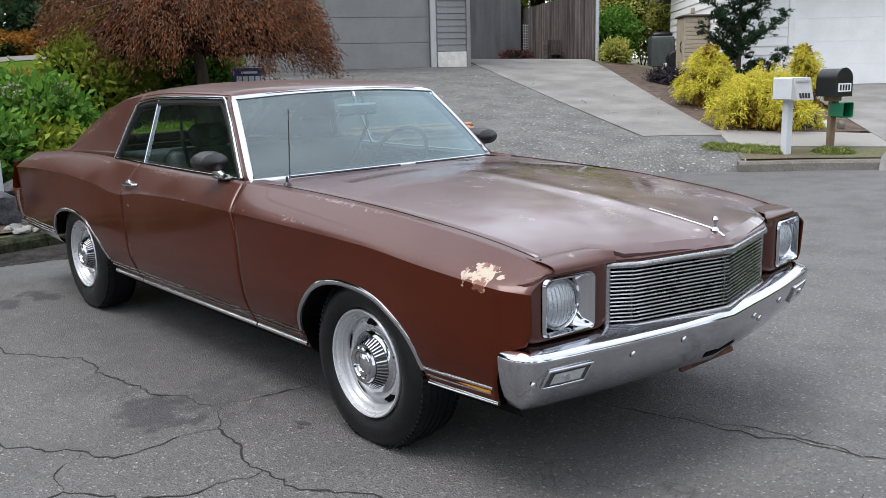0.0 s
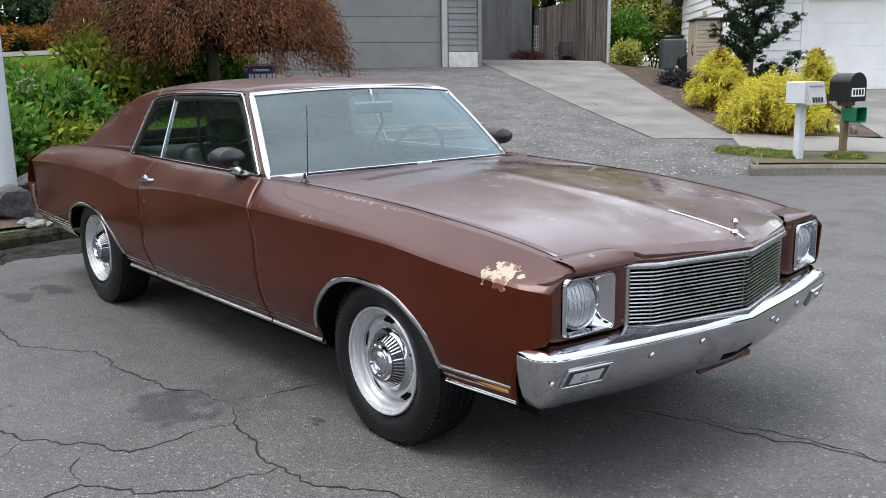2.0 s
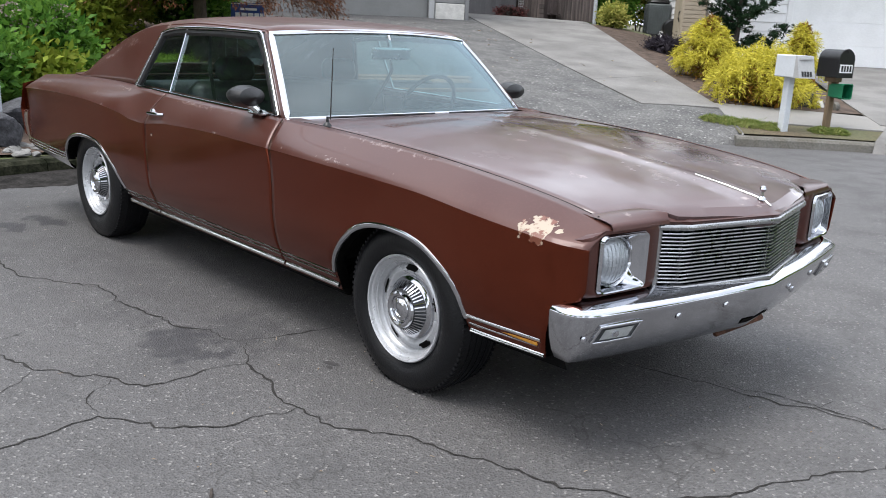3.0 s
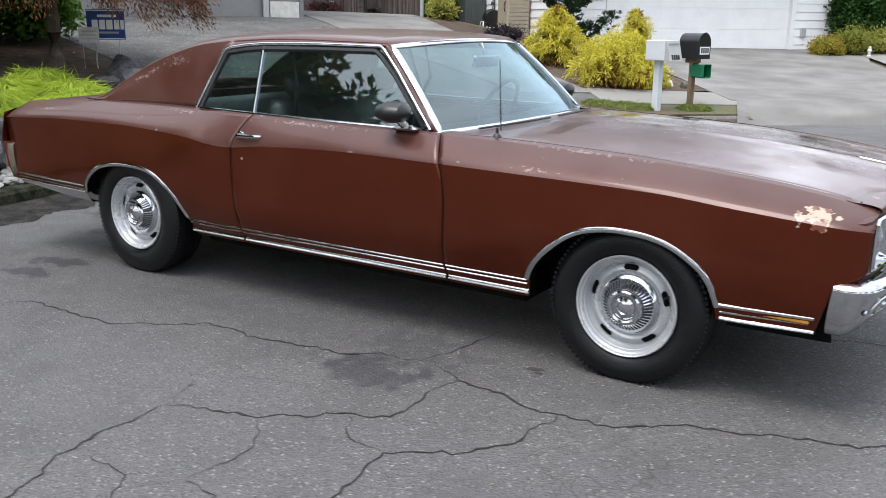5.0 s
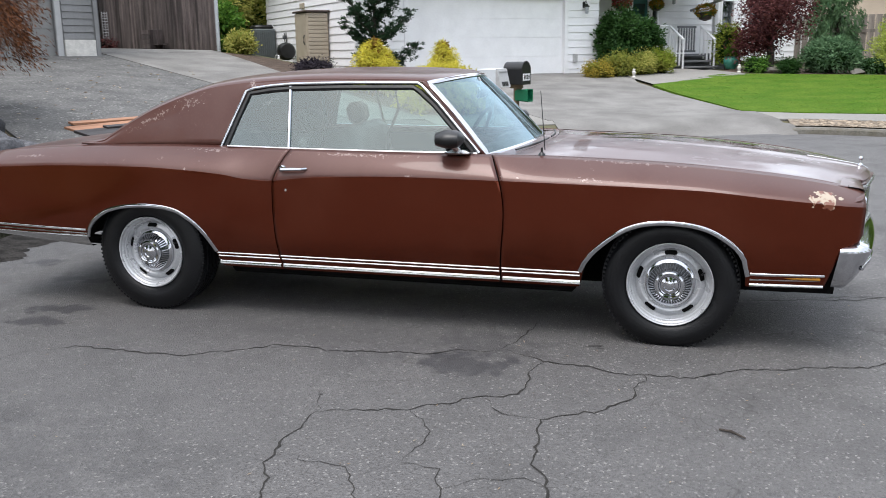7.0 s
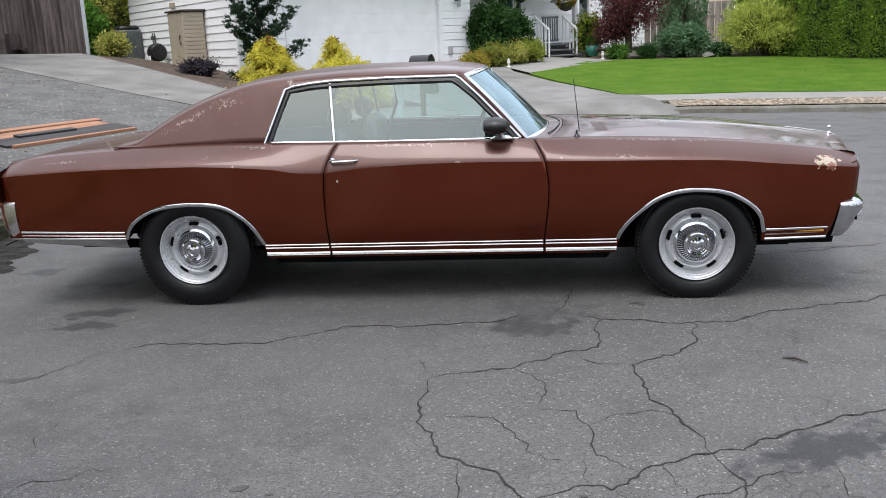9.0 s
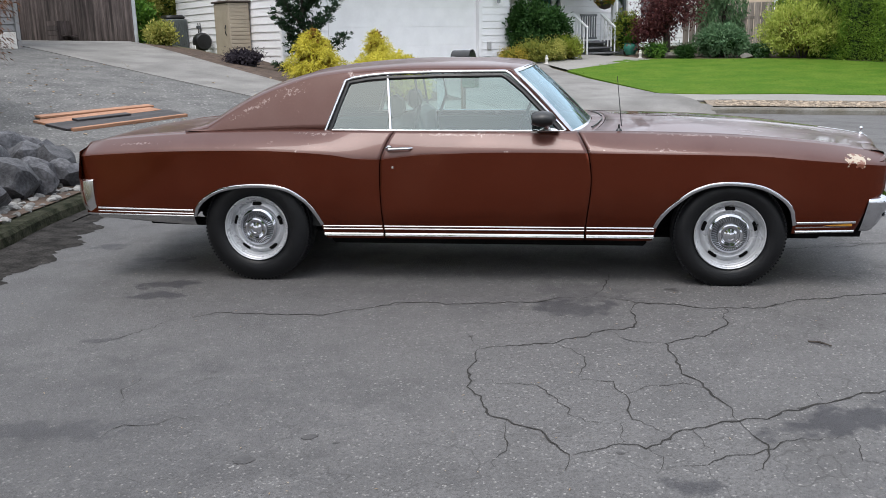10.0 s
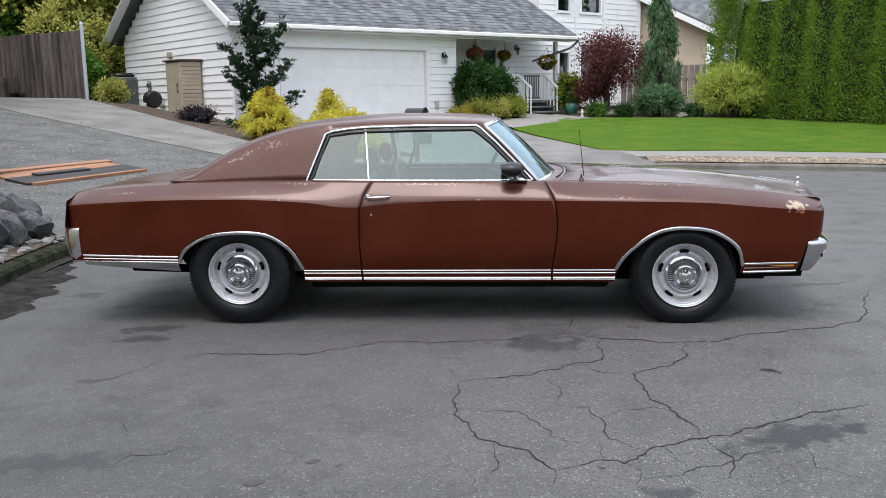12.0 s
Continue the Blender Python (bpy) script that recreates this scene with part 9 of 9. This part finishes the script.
yard_sign(-6.85, 4.22, 0.52, 0.42, 0.62, SIGN_BLUE, radians(40), "blue yard sign with white bars on wire legs", [(0.05, 0.0, 0.085, 0.13, WHITE_PAINT), (0.15, 0.0, 0.07, 0.13, WHITE_PAINT), (0.225, 0.0, 0.05, 0.13, WHITE_PAINT), (-0.05, 0.0, 0.08, 0.13, WHITE_PAINT), (-0.15, 0.0, 0.08, 0.13, WHITE_PAINT), (0.02, 0.12, 0.26, 0.035, WHITE_PAINT), (0.0, -0.11, 0.34, 0.03, GREY_TRIM), (0.0, 0.195, 0.50, 0.012, WHITE_PAINT), (0.0, -0.195, 0.50, 0.012, WHITE_PAINT)])
yard_sign(-6.92, 3.98, 0.27, 0.22, 0.48, STONE_WHITE, radians(46), "small pale yard sign with faint bars", [(0, 0.05, 0.2, 0.02, GREY_TRIM), (0, 0.0, 0.2, 0.02, GREY_TRIM), (0, -0.05, 0.2, 0.02, GREY_TRIM)])

# planks lying on the old driveway
def plank(x, y, l, w, t, turn, mat, label, lift, tilt=0.0):
    slope = math.atan2(land(x + 0.5 * math.cos(turn), y + 0.5 * math.sin(turn)) - land(x - 0.5 * math.cos(turn), y - 0.5 * math.sin(turn)), 1.0)
    across = math.atan2(land(x - 0.3 * math.sin(turn), y + 0.3 * math.cos(turn)) - land(x + 0.3 * math.sin(turn), y - 0.3 * math.cos(turn)), 0.6)
    b = Build()
    b.box((0, 0, 0), (l, w, t), None, 0.004)
    ob = part("plank", b, mat)
    ob.matrix_world = Matrix.Translation((x, y, land(x, y) + 0.02 + t / 2 + lift)) @ Matrix.Rotation(turn, 4, "Z") @ Matrix.Rotation(-slope + tilt, 4, "Y") @ Matrix.Rotation(across, 4, "X")
    tagged(ob, label, "plank", "planks")


pd = math.atan2(6.34 - 4.42, -3.74 + 4.48)
plank(-4.21, 5.40, 2.1, 0.42, 0.035, pd, DARK_WOOD, "wide dark stained plank lying on the old driveway", 0.0)
plank(-3.98, 5.31, 2.0, 0.055, 0.045, pd, NEW_WOOD, "narrow orange-brown timber beside a dark plank", 0.0)
plank(-4.56, 5.52, 2.0, 0.30, 0.032, pd + 0.03, NEW_WOOD, "orange-brown board lying on the old driveway", 0.0)
plank(-4.72, 5.72, 1.9, 0.14, 0.030, pd - 0.05, NEW_WOOD, "orange-brown board lying on another board", 0.020)
plank(-4.42, 5.30, 0.9, 0.12, 0.025, pd - 0.02, DARK_WOOD, "short dark plank across the pile", 0.036)

# porch baskets and garden ornaments
def basket(m, mat, label, seed, r=0.2):
    t = thing("hanging_basket", m, label, "hanging basket", "hanging baskets")
    b = Build()
    b.lathe([(0.02, -r), (r * 0.7, -r * 0.8), (r, 0.0), (r * 0.9, 0.01)], 16)
    part("bowl", b, DARK_BROWN, t)
    for k in range(3):
        b = Build()
        b.tube([(r * math.cos(2.1 * k), r * math.sin(2.1 * k), 0), (0, 0, 0.5)], 0.004, 4)
        part("chain", b, BLACK, t)
    rng = np.random.default_rng(seed)
    o = unit(rng, 420)
    p = o * np.array([r * 1.25, r * 1.25, r * 0.8]) * rng.uniform(0.7, 1.05, (420, 1)) + np.array([0, 0, 0.05])
    leaf_object("flowers", p, o + rng.normal(size=o.shape) * 0.5, o, 0.06, 0.05, mat, t, kind="stuff")
    leaf_object("leaves", p * 0.9, o + np.array([0, 0, -0.4]), o, 0.09, 0.04, GREEN, t, kind="stuff")


basket(HOUSE @ Matrix.Translation((2.14, 0.3, 1.85)), FLOWER_RED, "hanging basket of red flowers under the porch roof", 901)
basket(HOUSE @ Matrix.Translation((5.24, 0.3, 1.65)), FLOWER_GOLD, "hanging basket of golden flowers under the porch roof", 902, 0.24)
basket(HOUSE @ Matrix.Translation((3.9, 0.9, 1.85)), FLOWER_GOLD, "small hanging basket of golden flowers beside the door", 903, 0.15)
q = HOUSE @ Vector((5.3, -0.75, 0))
pot = thing("glazed_pot", Matrix.Translation((q.x, q.y, land(q.x, q.y) + 0.03)), "round teal glazed pot beside the porch steps", "plant pot")
b = Build()
b.lathe([(0.0, 0.0), (0.13, 0.0), (0.21, 0.14), (0.21, 0.26), (0.18, 0.32), (0.20, 0.35), (0.17, 0.35), (0.16, 0.28)], 24)
part("body", b, TEAL_POT, pot)
rng = np.random.default_rng(905)
o = unit(rng, 300)
leaf_object("plant", o * 0.12 + np.array([0, 0, 0.42]), o + np.array([0, 0, 0.6]), o, 0.12, 0.05, GREEN, pot)


def ornament(x, y, z, label):
    b = Build()
    b.lathe([(0.0, 0.0), (0.09, 0.0), (0.095, 0.04), (0.05, 0.08), (0.055, 0.16), (0.085, 0.24), (0.05, 0.30), (0.06, 0.35), (0.0, 0.40)], 14, Matrix.Scale(0.62, 4))
    ob = part("garden_ornament", b, STONE_WHITE)
    ob.matrix_world = Matrix.Translation((x, y, z))
    tagged(ob, label, "ornament", "ornaments")


q = HOUSE @ Vector((0.9, -1.8, 0))
ornament(q.x, q.y, land(q.x, q.y) + 0.02, "small white stone ornament before the shrubs")
ornament(3.95, 20.2, land(3.95, 20.2) + 0.02, "small white stone ornament at the lawn edge")

# twigs, fallen leaves and a stick on the asphalt
b = Build()
g = road_z(3.23, -1.80)
b.tube([(3.185, -1.775, g + 0.006), (3.23, -1.80, g + 0.012), (3.28, -1.835, g + 0.006)], [0.004, 0.006, 0.003], 6)
tagged(part("stick", b, DARK_BARK), "short dark stick lying on the asphalt", "stick")
rng = np.random.default_rng(950)
n = 420
p = np.stack([rng.uniform(-2.2, 5.5, n), rng.uniform(-4.5, 2.5, n), np.zeros(n)], 1)
p[:, 2] = [road_z(x, y) + 0.004 for x, y in p[:, :2]]
leaf_object("fallen_leaves", p, np.stack([rng.normal(size=n), rng.normal(size=n), np.abs(rng.normal(size=n)) * 0.1], 1), np.tile((0, 0, 1.0), (n, 1)), rng.uniform(0.006, 0.024, n), 0.006, leaf_material("dry_leaf", (0.25, 0.17, 0.10), (0.42, 0.36, 0.28)), None, "small dry leaves scattered on the asphalt", "stuff")
bpy.data.objects["fallen_leaves"]["category"] = "leaves"
n = 110
p = np.stack([rng.uniform(-9.5, -2.5, n), rng.uniform(3.5, 11, n), np.zeros(n)], 1)
p[:, 2] = [land(x, y) + 0.026 for x, y in p[:, :2]]
leaf_object("driveway_leaves", p, np.stack([rng.normal(size=n), rng.normal(size=n), np.abs(rng.normal(size=n)) * 0.1], 1), np.tile((0, 0, 1.0), (n, 1)), rng.uniform(0.04, 0.10, n), 0.05, bpy.data.materials["dry_leaf"], None, "dry leaves scattered on the old driveway", "stuff")
bpy.data.objects["driveway_leaves"]["category"] = "leaves"
